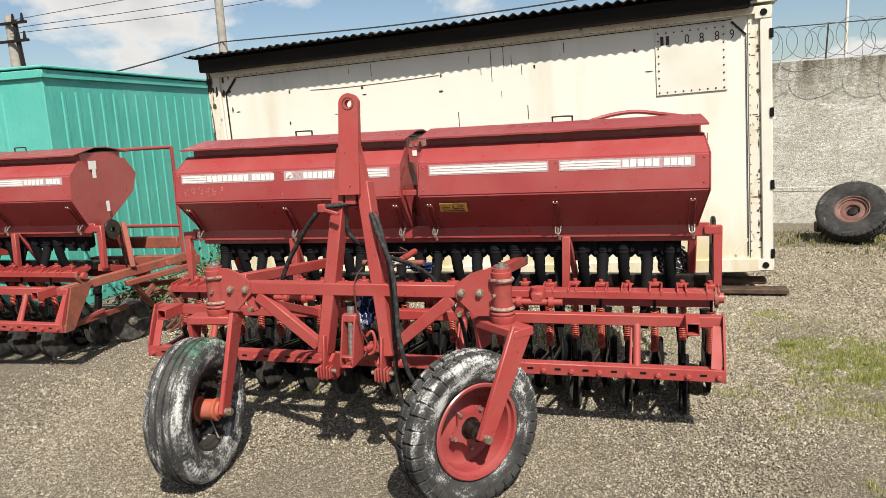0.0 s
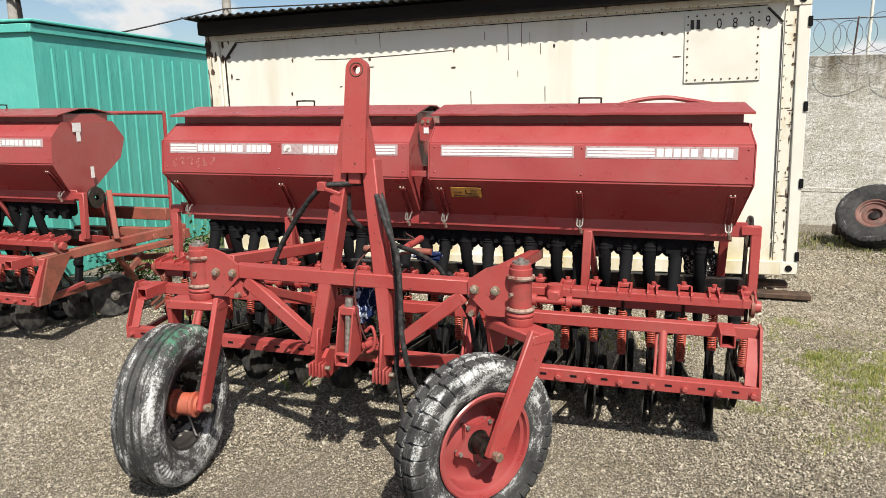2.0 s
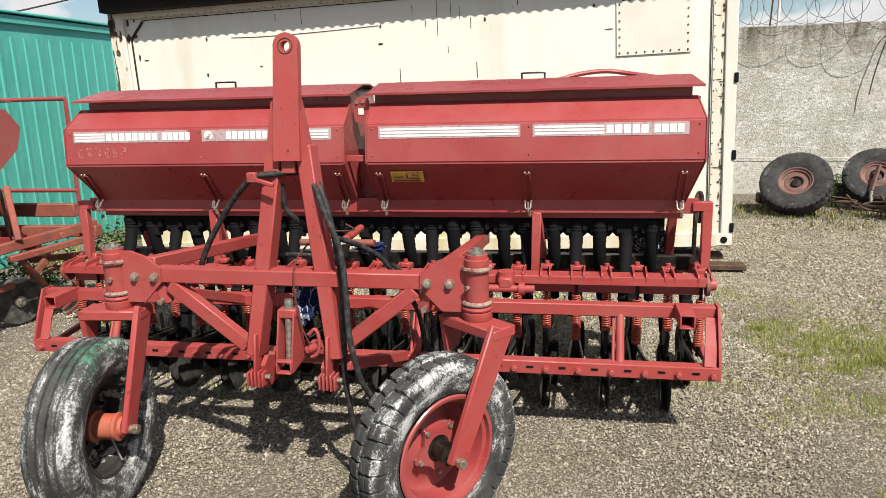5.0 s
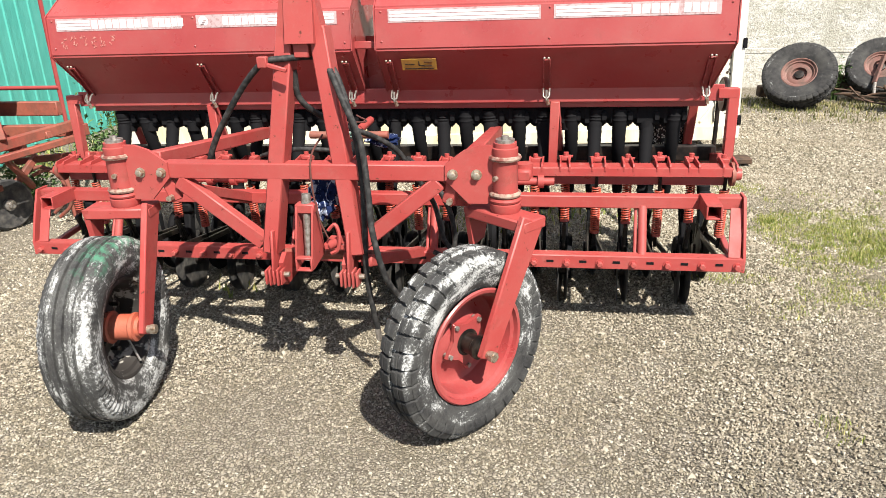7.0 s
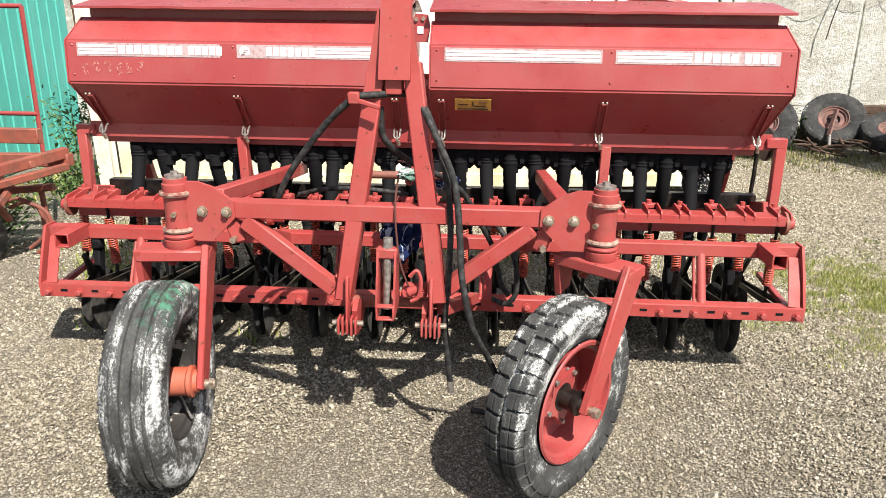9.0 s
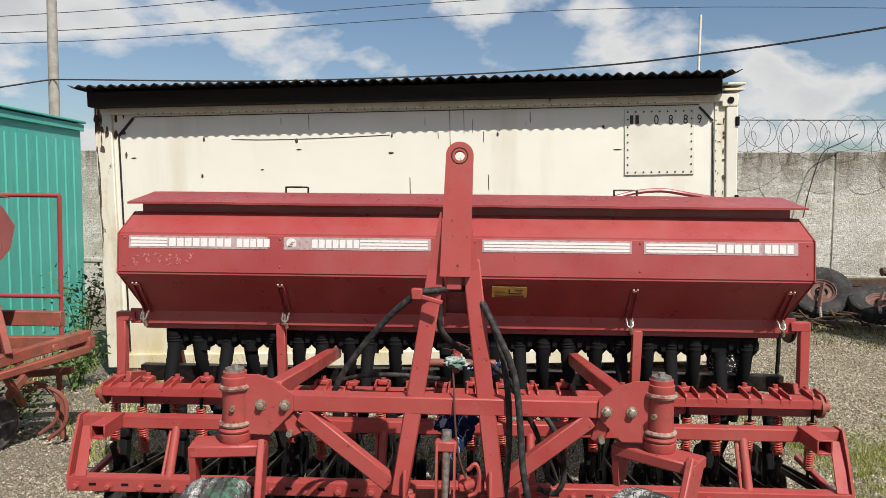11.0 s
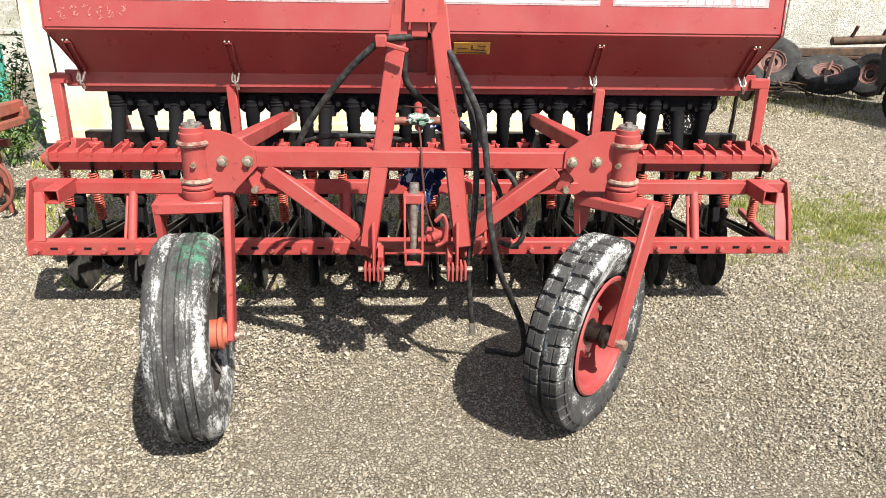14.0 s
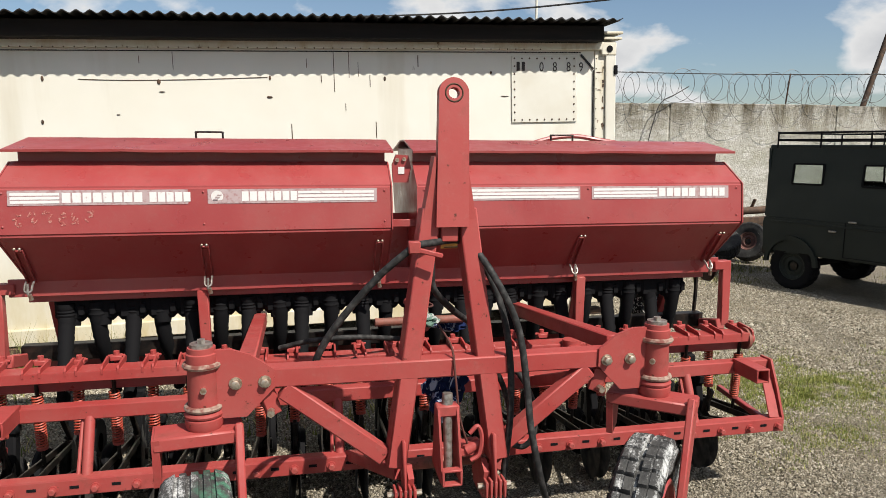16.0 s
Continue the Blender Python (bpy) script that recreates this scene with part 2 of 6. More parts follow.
c = k.mix(k.mask(k.noise(33, 6, 0.8), 0.52, 0.66), c, (0.129, 0.112, 0.084, 1))
c = k.mix(k.mask(k.noise(27, 7, 0.82, None, 0.3), 0.60, 0.68), c, (0.426, 0.395, 0.327, 1))
soil = k.n.new("ShaderNodeMapping")
soil.vector_type = "TEXTURE"
soil.inputs["Location"].default_value = (3.1, 1.2, 0)
soil.inputs["Scale"].default_value = (1.5, 1.25, 4)
k.l.new(k.vec, soil.inputs["Vector"])
dist = k.n.new("ShaderNodeVectorMath")
dist.operation = "LENGTH"
k.l.new(soil.outputs[0], dist.inputs[0])
near = k.n.new("ShaderNodeMapRange")
near.inputs[1].default_value, near.inputs[2].default_value = 1.1, 0.45
k.l.new(dist.outputs["Value"], near.inputs[0])
c = k.mix(k.mix(1.0, near.outputs[0], k.mask(k.noise(4.5, 7, 0.75), 0.38, 0.62), "MULTIPLY"), c, (0.110, 0.103, 0.050, 1))
c = k.mix(k.mix(1.0, k.mask(k.noise(2.6, 7, 0.72), 0.50, 0.66), 0.6, "MULTIPLY"), c, (0.152, 0.131, 0.090, 1))
k.color(c)
hgt = k.mix(0.6, edge, k.noise(120, 5))
M_GRAVEL = k.bump(hgt, 1.0, 0.03).m
k = Mat("loose_stone", 0.85, 0, 0.3)
stone = k.ramp(k.island(), [(0.0, (0.090, 0.076, 0.054)), (0.35, (0.215, 0.187, 0.138)), (0.75, (0.320, 0.287, 0.220)), (1.0, (0.460, 0.425, 0.345))])
stone = k.mix(k.mix(1.0, k.mask(k.noise(1.3, 7, 0.7), 0.46, 0.64), 0.32, "MULTIPLY"), stone, (0.150, 0.122, 0.082, 1))
stone = k.mix(k.mix(1.0, k.mask(k.noise(3.4, 6, 0.7), 0.54, 0.66), 0.25, "MULTIPLY"), stone, (0.105, 0.098, 0.052, 1))
M_STONE = k.color(stone).m
k = Mat("grass_blades", 0.7, 0, 0.3)
M_GRASS = k.color(k.ramp(k.island(), [(0.0, (0.085, 0.125, 0.024)), (0.5, (0.20, 0.235, 0.048)), (0.8, (0.30, 0.29, 0.085)), (1.0, (0.42, 0.37, 0.17))])).m
k = Mat("dry_grass_blades", 0.8, 0, 0.2)
M_DRYGRASS = k.color(k.ramp(k.island(), [(0.0, (0.068, 0.091, 0.023)), (0.5, (0.152, 0.144, 0.057)), (1.0, (0.319, 0.274, 0.152))])).m
k = Mat("leaf", 0.6, 0, 0.35)
M_LEAF = k.color(k.ramp(k.island(), [(0.0, (0.030, 0.065, 0.015)), (0.6, (0.061, 0.114, 0.027)), (1.0, (0.114, 0.160, 0.046))])).m

# container
k = Mat("cream_container_paint", 0.55, 0, 0.4)
c = k.mix(k.mask(k.noise(1.3, 5), 0.35, 0.7), (0.665, 0.650, 0.585, 1), (0.625, 0.607, 0.530, 1))
c = k.mix(k.mix(1.0, k.mask(k.noise(2.2, 6, 0.6, (1, 1, 0.08)), 0.56, 0.72), 0.45, "MULTIPLY"), c, (0.456, 0.410, 0.304, 1))
c = k.mix(k.mask(k.noise(6, 7, 0.72, (1.6, 1, 0.35)), 0.70, 0.74), c, (0.152, 0.091, 0.049, 1))
low = k.n.new("ShaderNodeSeparateXYZ")
k.l.new(k.vec, low.inputs[0])
grime = k.n.new("ShaderNodeMapRange")
grime.inputs[1].default_value, grime.inputs[2].default_value = 0.75, 0.15
k.l.new(low.outputs["Z"], grime.inputs[0])
c = k.mix(k.mix(1.0, grime.outputs[0], k.mask(k.noise(3.5, 6, 0.65, (1, 1, 0.3)), 0.30, 0.62), "MULTIPLY"), c, (0.486, 0.418, 0.251, 1))
k.color(c)
M_CREAM = k.bump(k.noise(1.6, 3), 0.25, 0.03).m
k = Mat("rusty_cream_post", 0.65, 0, 0.3)
c = k.mix(k.mask(k.noise(5, 7, 0.7, (1, 1, 0.4)), 0.50, 0.68), (0.593, 0.570, 0.479, 1), (0.471, 0.395, 0.258, 1))
c = k.mix(k.mask(k.noise(11, 7, 0.7, (1, 1, 0.6)), 0.63, 0.69), c, (0.129, 0.076, 0.046, 1))
M_POST = k.color(c).bump(k.noise(30, 4), 0.3, 0.004).m
k = Mat("grey_panel_paint", 0.5)
M_PANEL = k.color(k.mix(k.mask(k.noise(3, 5), 0.4, 0.7), (0.608, 0.597, 0.532, 1), (0.555, 0.532, 0.456, 1))).m
k = Mat("rusty_steel", 0.8, 0.2)
M_RUST = k.color(k.mix(k.mask(k.noise(12, 6), 0.4, 0.65), (0.050, 0.032, 0.022, 1), (0.105, 0.060, 0.036, 1))).bump(k.noise(50, 4), 0.4, 0.004).m
k = Mat("asbestos_sheet", 0.85, 0, 0.2)
M_SLATE = k.color(k.mix(k.mask(k.noise(4, 6), 0.4, 0.7), (0.034, 0.033, 0.032, 1), (0.017, 0.015, 0.014, 1))).bump(k.noise(50, 4), 0.3, 0.004).m
k = Mat("tarred_timber", 0.85, 0, 0.2)
M_TIMBER = k.color(k.mix(k.mask(k.noise(7, 6, 0.6, (0.1, 1, 1)), 0.4, 0.7), (0.009, 0.008, 0.007, 1), (0.021, 0.016, 0.013, 1))).m
k = Mat("turquoise_container_paint", 0.55, 0, 0.4)
c = k.mix(k.mask(k.noise(1.1, 5), 0.35, 0.7), (0.065, 0.372, 0.312, 1), (0.099, 0.410, 0.350, 1))
c = k.mix(k.mask(k.noise(3, 6, 0.6, (1, 1, 0.2)), 0.60, 0.75), c, (0.046, 0.304, 0.251, 1))
c = k.mix(k.mask(k.noise(9, 7, 0.75), 0.64, 0.72), c, (0.038, 0.251, 0.205, 1))
M_GREEN = k.color(c).bump(k.noise(2.6, 5, 0.6, (1, 1, 0.5)), 0.5, 0.05).m
k = Mat("weathered_concrete", 0.92, 0, 0.2)
c = k.mix(k.mask(k.noise(1.1, 6, 0.6), 0.35, 0.68), (0.600, 0.585, 0.535, 1), (0.390, 0.375, 0.315, 1))
c = k.mix(k.mask(k.noise(2.0, 9, 0.78, (1, 1, 3.2)), 0.50, 0.56), c, (0.640, 0.630, 0.590, 1))
c = k.mix(k.mix(1.0, k.mask(k.noise(19, 9, 0.82), 0.49, 0.60), 0.85, "MULTIPLY"), c, (0.281, 0.270, 0.213, 1))
c = k.mix(k.mask(k.noise(9, 7, 0.75, (1, 1, 1.8)), 0.60, 0.66), c, (0.608, 0.600, 0.562, 1))
c = k.mix(k.mix(1.0, k.mask(k.noise(1.7, 6, 0.7), 0.52, 0.68), 0.55, "MULTIPLY"), c, (0.342, 0.327, 0.236, 1))
spz = k.n.new("ShaderNodeSeparateXYZ")
k.l.new(k.vec, spz.inputs[0])
mr = k.n.new("ShaderNodeMapRange")
mr.inputs[1].default_value, mr.inputs[2].default_value = 1.75, 2.45
k.l.new(spz.outputs["Z"], mr.inputs[0])
st = k.mix(1.0, mr.outputs[0], k.mask(k.noise(3.2, 6, 0.65, (1, 1, 0.12)), 0.36, 0.6), "MULTIPLY")
c = k.mix(st, c, (0.099, 0.080, 0.049, 1))
k.color(c)
M_CONC = k.bump(k.noise(38, 8, 0.75), 0.9, 0.03).m
k = Mat("van_paint", 0.55, 0, 0.25)
M_VAN = k.color(k.mix(k.mask(k.noise(2, 5), 0.35, 0.7), (0.011, 0.0155, 0.0135, 1), (0.017, 0.022, 0.019, 1))).m
k = Mat("window_glass", 0.06, 0, 0.5)
k.p.inputs["Transmission Weight"].default_value = 1.0
k.p.inputs["IOR"].default_value = 1.1
M_GLASS = k.color((0.646, 0.684, 0.669, 1)).m
M_WIRE = Mat("dark_wire", 0.7, 0.3).color((0.038, 0.036, 0.034, 1)).m
M_WIREG = Mat("galvanised_wire", 0.6, 0.3).color((0.122, 0.119, 0.114, 1)).m
k = Mat("pole_concrete", 0.9)
M_POLE = k.color(k.mix(k.mask(k.noise(6, 5), 0.4, 0.7), (0.319, 0.304, 0.274, 1), (0.228, 0.213, 0.190, 1))).m
k = Mat("decal_film", 0.45)
M_DECAL = k.color(k.mix(k.mask(k.noise(45, 6, 0.7), 0.5, 0.62), (0.357, 0.274, 0.274, 1), (0.274, 0.152, 0.152, 1))).m
k = Mat("decal_white", 0.45)
M_WHITE = k.color(k.mix(k.mask(k.noise(60, 6, 0.7), 0.60, 0.68), (0.608, 0.593, 0.578, 1), (0.380, 0.289, 0.281, 1))).m
k = Mat("plate_yellow", 0.45)
M_YELLOW = k.color(k.mix(k.mask(k.noise(30, 5), 0.45, 0.65), (0.395, 0.228, 0.042, 1), (0.304, 0.160, 0.046, 1))).m
M_INK = Mat("ink_black", 0.6).color((0.023, 0.015, 0.011, 1)).m
k = Mat("chalk", 0.9)
M_CHALK = k.color(k.mix(k.mask(k.noise(150, 4), 0.42, 0.6), (0.274, 0.053, 0.046, 1), (0.418, 0.198, 0.167, 1))).m
k = Mat("blue_cloth", 0.9, 0, 0.1)
M_CLOTH = k.color(k.mix(k.mask(k.noise(24, 3, 0.5, (1, 1, 0.3), 1.5), 0.54, 0.58), (0.009, 0.017, 0.057, 1), (0.342, 0.395, 0.502, 1))).m
k = Mat("grey_cloth", 0.9, 0, 0.1)
M_CLOTHG = k.color(k.mix(k.mask(k.noise(30, 3), 0.45, 0.55), (0.319, 0.334, 0.319, 1), (0.091, 0.152, 0.122, 1))).m
k = Mat("twine", 0.9)
M_TWINE = k.color((0.076, 0.023, 0.017, 1)).m

# ---- mesh helpers ----


def ob_from(name, bm, mat, parent=None, label="", smooth=False):
    me = bpy.data.meshes.new(name)
    bmesh.ops.recalc_face_normals(bm, faces=bm.faces)
    bm.to_mesh(me)
    bm.free()
    if smooth:
        me.shade_smooth()
        me.set_sharp_from_angle(angle=radians(38))
    me.materials.append(mat)
    ob = new(name, me)
    if parent:
        ob.parent = parent
    if label:
        ob["label"] = label
    return ob


def part(name, bm, mat, parent, label="", smooth=True):
    return ob_from(name, bm, mat, parent, label, smooth)


def shared(name, me, parent, m, label=""):
    ob = new(name, me)
    ob.parent = parent
    ob.matrix_local = m
    if label:
        ob["label"] = label
    return ob


def mesh_of(name, bm, mat, smooth=True):
    me = bpy.data.meshes.new(name)
    bmesh.ops.recalc_face_normals(bm, faces=bm.faces)
    bm.to_mesh(me)
    bm.free()
    if smooth:
        me.shade_smooth()
        me.set_sharp_from_angle(angle=radians(38))
    me.materials.append(mat)
    return me


def holder(name, parent=None, m=None):
    e = new(name)
    e.empty_display_size = 0.1
    if parent:
        e.parent = parent
    if m is not None:
        e.matrix_local = m
    return e


def add_box(bm, m, sx, sy, sz, bevel=0.0, seg=1):
    r = bmesh.ops.create_cube(bm, size=1.0, matrix=m @ Matrix.Diagonal((sx, sy, sz, 1)))
    if bevel > 0:
        es = {e for v in r["verts"] for e in v.link_edges}
        bmesh.ops.bevel(bm, geom=list(es), offset=bevel, segments=seg, affect="EDGES", profile=0.5)


def frame_of(p0, p1, up=(0, 0, 1)):
    """A matrix whose z axis runs from p0 to p1, its origin half way."""
    a, b = Vector(p0), Vector(p1)
    z = (b - a).normalized()
    x = Vector(up).cross(z)
    if x.length < 1e-4:
        x = Vector((1, 0, 0))
    x.normalize()
    y = z.cross(x)
    m = Matrix((x, y, z)).transposed().to_4x4()
    m.translation = (a + b) / 2
    return m, (b - a).length


def add_beam(bm, p0, p1, w, h, bevel=0.006, up=(0, 0, 1)):
    """A bar of section w (sideways) by h (towards up)."""
    m, n = frame_of(p0, p1, up)
    add_box(bm, m, w, h, n, bevel)


def add_tube(bm, p0, p1, r, seg=12, r2=None):
    m, n = frame_of(p0, p1)
    bmesh.ops.create_cone(bm, cap_ends=True, segments=seg, radius1=r, radius2=r if r2 is None else r2, depth=n, matrix=m)


def add_sweep(bm, pts, r, seg=8, closed=False):
    """A round tube along a smooth line of points."""
    pts = [Vector(p) for p in pts]
    n = len(pts)
    rings = []
    prev = None
    for i, p in enumerate(pts):
        if closed:
            d = pts[(i + 1) % n] - pts[i - 1]
        else:
            d = pts[min(i + 1, n - 1)] - pts[max(i - 1, 0)]
        d.normalize()
        if prev is None:
            ref = Vector((0, 0, 1)) if abs(d.z) < 0.9 else Vector((1, 0, 0))
            x = ref.cross(d).normalized()
        else:
            x = (prev - d * prev.dot(d)).normalized()
        prev = x
        y = d.cross(x)
        rr = r(i / (n - 1)) if callable(r) else r
        rings.append([bm.verts.new(p + (x * math.cos(a) + y * math.sin(a)) * rr) for a in (2 * math.pi * k / seg for k in range(seg))])
    for i in range(n if closed else n - 1):
        a, b = rings[i], rings[(i + 1) % n]
        for k in range(seg):
            bm.faces.new((a[k], a[(k + 1) % seg], b[(k + 1) % seg], b[k]))
    if not closed:
        bm.faces.new(rings[0][::-1])
        bm.faces.new(rings[-1])


def smooth_line(pts, steps=8):
    """Catmull-Rom through the points."""
    p = [Vector(q) for q in pts]
    p = [2 * p[0] - p[1]] + p + [2 * p[-1] - p[-2]]
    out = []
    for i in range(1, len(p) - 2):
        for s in range(steps):
            t = s / steps
            a, b, c, d = p[i - 1], p[i], p[i + 1], p[i + 2]
            out.append(0.5 * ((2 * b) + (c - a) * t + (2 * a - 5 * b + 4 * c - d) * t * t + (3 * b - a - 3 * c + d) * t ** 3))
    out.append(p[-2])
    return out


def add_prism(bm, poly, d, m=None):
    """A flat polygon (x, y) given the thickness d along z, laid by m."""
    m = m or Matrix.Identity(4)
    lo = [bm.verts.new(m @ Vector((x, y, -d / 2))) for x, y in poly]
    hi = [bm.verts.new(m @ Vector((x, y, d / 2))) for x, y in poly]
    n = len(poly)
    bm.faces.new(lo[::-1])
    bm.faces.new(hi)
    for i in range(n):
        bm.faces.new((lo[i], lo[(i + 1) % n], hi[(i + 1) % n], hi[i]))


# polygon planes: XZ (facing -y) and YZ (facing x)
def plane_xz(y):
    return Matrix(((1, 0, 0, 0), (0, 0, 1, y), (0, 1, 0, 0), (0, 0, 0, 1)))


def plane_yz(x):
    return Matrix(((0, 0, 1, x), (1, 0, 0, 0), (0, 1, 0, 0), (0, 0, 0, 1)))


def add_lathe(bm, prof, seg=48, m=None, closed=False, cap=False):
    """Turns the profile (along x, radius) about the x axis."""
    m = m or Matrix.Identity(4)
    rings = []
    for k in range(seg):
        a = 2 * math.pi * k / seg
        rings.append([bm.verts.new(m @ Vector((x, r * math.cos(a), r * math.sin(a)))) for x, r in prof])
    n = len(prof)
    for k in range(seg):
        a, b = rings[k], rings[(k + 1) % seg]
        for i in range(n if closed else n - 1):
            j = (i + 1) % n
            bm.faces.new((a[i], a[j], b[j], b[i]))
    if cap:
        bm.faces.new([r[0] for r in rings])
        bm.faces.new([r[-1] for r in rings][::-1])


def bolt_mesh(name, r, h, mat):
    """A hexagon head on a washer, standing along -y."""
    bm = bmesh.new()
    rings = []
    for y, q, six in ((0.0, 1.4, 0), (-h * 0.2, 1.4, 0), (-h * 0.21, 1.05, 1), (-h * 0.92, 1.0, 1), (-h, 0.8, 1)):
        ring = []
        for k in range(12):
            a = math.pi * k / 6
            rr = r * q * (0.87 if six and k % 2 else 1.0)
            ring.append(bm.verts.new((rr * math.cos(a), y, rr * math.sin(a))))
        rings.append(ring)
    for a, b in zip(rings, rings[1:]):
        for k in range(12):
            bm.faces.new((a[k], a[(k + 1) % 12], b[(k + 1) % 12], b[k]))
    bm.faces.new(rings[-1])
    bm.faces.new(rings[0][::-1])
    return mesh_of(name, bm, mat)


# ---- ground ----
def ground():
    bm = bmesh.new()
    def steps(lo, hi, near):
        far = [-400, -120, -45, -20]
        return sorted(set(far + [-v for v in far] + [lo + (hi - lo) * i / near for i in range(near + 1)]))
    xs, ys = steps(-8, 9, 60), steps(-6, 9, 54)
    grid = []
    for y in ys:
        row = []
        for x in xs:
            near = abs(x) < 9.5 and abs(y) < 9.5
            z = 0.012 * noise.noise(Vector((x * 0.8, y * 0.8, 0))) + 0.006 * noise.noise(Vector((x * 2.7, y * 2.7, 4))) - 0.008 if near else -0.01
            if x < -3.2 and near:
                z -= min(0.12, (-3.2 - x) * 0.05)
            row.append(bm.verts.new((x, y, z)))
        grid.append(row)
    for j in range(len(ys) - 1):
        for i in range(len(xs) - 1):
            bm.faces.new((grid[j][i], grid[j][i + 1], grid[j + 1][i + 1], grid[j + 1][i]))
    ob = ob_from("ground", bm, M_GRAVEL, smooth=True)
    tagged(ob, "grey crushed-stone yard ground with dusty patches", "ground", kind="structure")


ground()


def stones():
    """Loose crushed stones lying on the yard, one mesh."""
    rng = np.random.default_rng(3)
    octa = np.array([(1, 0, -0.35), (0, 1, -0.35), (-1, 0, -0.35), (0, -1, -0.35), (0, 0, 1)], float)
    tri = np.array([(0, 1, 4), (1, 2, 4), (2, 3, 4), (3, 0, 4)])
    n = 440000
    x = 0.3 + 3.9 * rng.uniform(-1, 1, n) * (0.62 + 0.38 * rng.random(n))
    y = -2.3 + 5.8 * rng.random(n) ** 1.6 - 1.2 * rng.random(n) ** 3
    m = 130000
    x[:m] = rng.uniform(1.6, 5.6, m)
    y[:m] = rng.uniform(-1.2, 6.0, m)
    size = 0.0030 + 0.0038 * rng.random(n) ** 1.8
    size[rng.random(n) < 0.003] *= 2.0
    # coarser away from the trodden middle of the yard
    size *= 1.0 + 0.22 * np.clip(np.hypot(x - 0.5, y + 3.2) - 2.2, 0, 5)
    # thinner cover where dust and soil lie on top
    worn = np.sin(x * 2.1 + 1.3 * np.sin(y * 1.7)) * np.sin(y * 2.6 + 1.1 * np.sin(x * 1.4 + 2.0)) + 0.6 * np.sin(x * 5.3 + y * 3.1) * np.sin(y * 6.1 - x * 2.2)
    size = np.where(worn + rng.normal(0, 0.5, n) > 0.55, size * 0.55, size)
    sc = size[:, None] * rng.uniform(0.7, 1.3, (n, 3))
    sc[:, 2] *= 0.75
    a = rng.uniform(0, 6.28, n)
    b = rng.uniform(-0.7, 0.7, n)
    v = (octa[None] + rng.uniform(-0.42, 0.42, (n, 5, 3))) * sc[:, None, :]
    cb, sb = np.cos(b)[:, None], np.sin(b)[:, None]
    v = np.stack([v[..., 0] * cb - v[..., 2] * sb, v[..., 1], v[..., 0] * sb + v[..., 2] * cb], -1)
    ca, sa = np.cos(a)[:, None], np.sin(a)[:, None]
    vx, vy = v[..., 0] * ca - v[..., 1] * sa, v[..., 0] * sa + v[..., 1] * ca
    v = np.stack([vx + x[:, None], vy + y[:, None], v[..., 2] + (size * 0.22 - 0.0045)[:, None]], -1)
    f = (tri[None] + 5 * np.arange(n)[:, None, None]).reshape(-1, 3)
    me = bpy.data.meshes.new("gravel_stones")
    me.from_pydata(v.reshape(-1, 3).tolist(), [], f.tolist())
    me.materials.append(M_STONE)
    tagged(new("gravel_stones", me), "loose pale crushed stones scattered on the yard", "gravel", kind="stuff")


stones()


def blades(name, spots, mat, label, seed, hmin, hmax, wide=0.006):
    """Grass: spots of (x, y, spread x, spread y, count)."""
    rng = np.random.default_rng(seed)
    V, F = [], []
    for cx, cy, rx, ry, n in spots:
        for _ in range(n):
            r, a = rng.random() ** 0.6, rng.uniform(0, 6.283)
            x, y = cx + rx * r * math.cos(a), cy + ry * r * math.sin(a)
            if noise.noise(Vector((x * 7, y * 7, seed))) + 0.6 * noise.noise(Vector((x * 19, y * 19, seed))) < rng.uniform(-0.45, 0.30):
                continue
            h = rng.uniform(hmin, hmax) * (1.15 - 0.6 * r)
            t = rng.uniform(0, 6.283)
            b = rng.uniform(0.15, 0.9) * h
            dx, dy = math.cos(t), math.sin(t)
            w = wide * rng.uniform(0.5, 1.2)
            i = len(V)
            for s, q in ((0, 1.0), (0.5, 0.75)):
                px, py, pz = x + dx * b * s * s, y + dy * b * s * s, h * s - 0.015
                V.append((px - dy * w * q, py + dx * w * q, pz))
                V.append((px + dy * w * q, py - dx * w * q, pz))
            V.append((x + dx * b, y + dy * b, h * 0.92))
            F.append((i, i + 1, i + 3, i + 2))
            F.append((i + 2, i + 3, i + 4))
    me = bpy.data.meshes.new(name)
    me.from_pydata(V, [], F)
    me.materials.append(mat)
    tagged(new(name, me), label, "grass", kind="stuff")


blades("grass_patch", [(2.80, 1.55, 0.50, 0.55, 20000), (3.15, 1.45, 0.55, 0.45, 14000), (3.55, 1.35, 0.5, 0.35, 6000), (2.55, 1.05, 0.3, 0.25, 2500), (2.62, 0.60, 0.35, 0.20, 3200), (3.3, 0.80, 0.5, 0.25, 3500), (3.0, 0.45, 0.6, 0.3, 2000),
                       (2.42, 2.68, 0.22, 0.16, 1800), (3.9, 1.0, 0.6, 0.4, 3000), (3.2, 2.1, 0.7, 0.3, 1200), (3.4, 0.0, 0.8, 0.4, 1500), (1.95, 0.76, 0.28, 0.10, 1100), (2.2, 0.35, 0.25, 0.15, 500)],
       M_GRASS, "low yellow-green grass patch growing through gravel", 5, 0.008, 0.030, 0.0028)
rng = random.Random(77)
tufts = [(2.0 + 2.8 * rng.random(), -1.2 + 3.8 * rng.random() ** 0.8, rng.uniform(0.03, 0.20), rng.uniform(0.03, 0.12), rng.randint(20, 110)) for _ in range(120)]
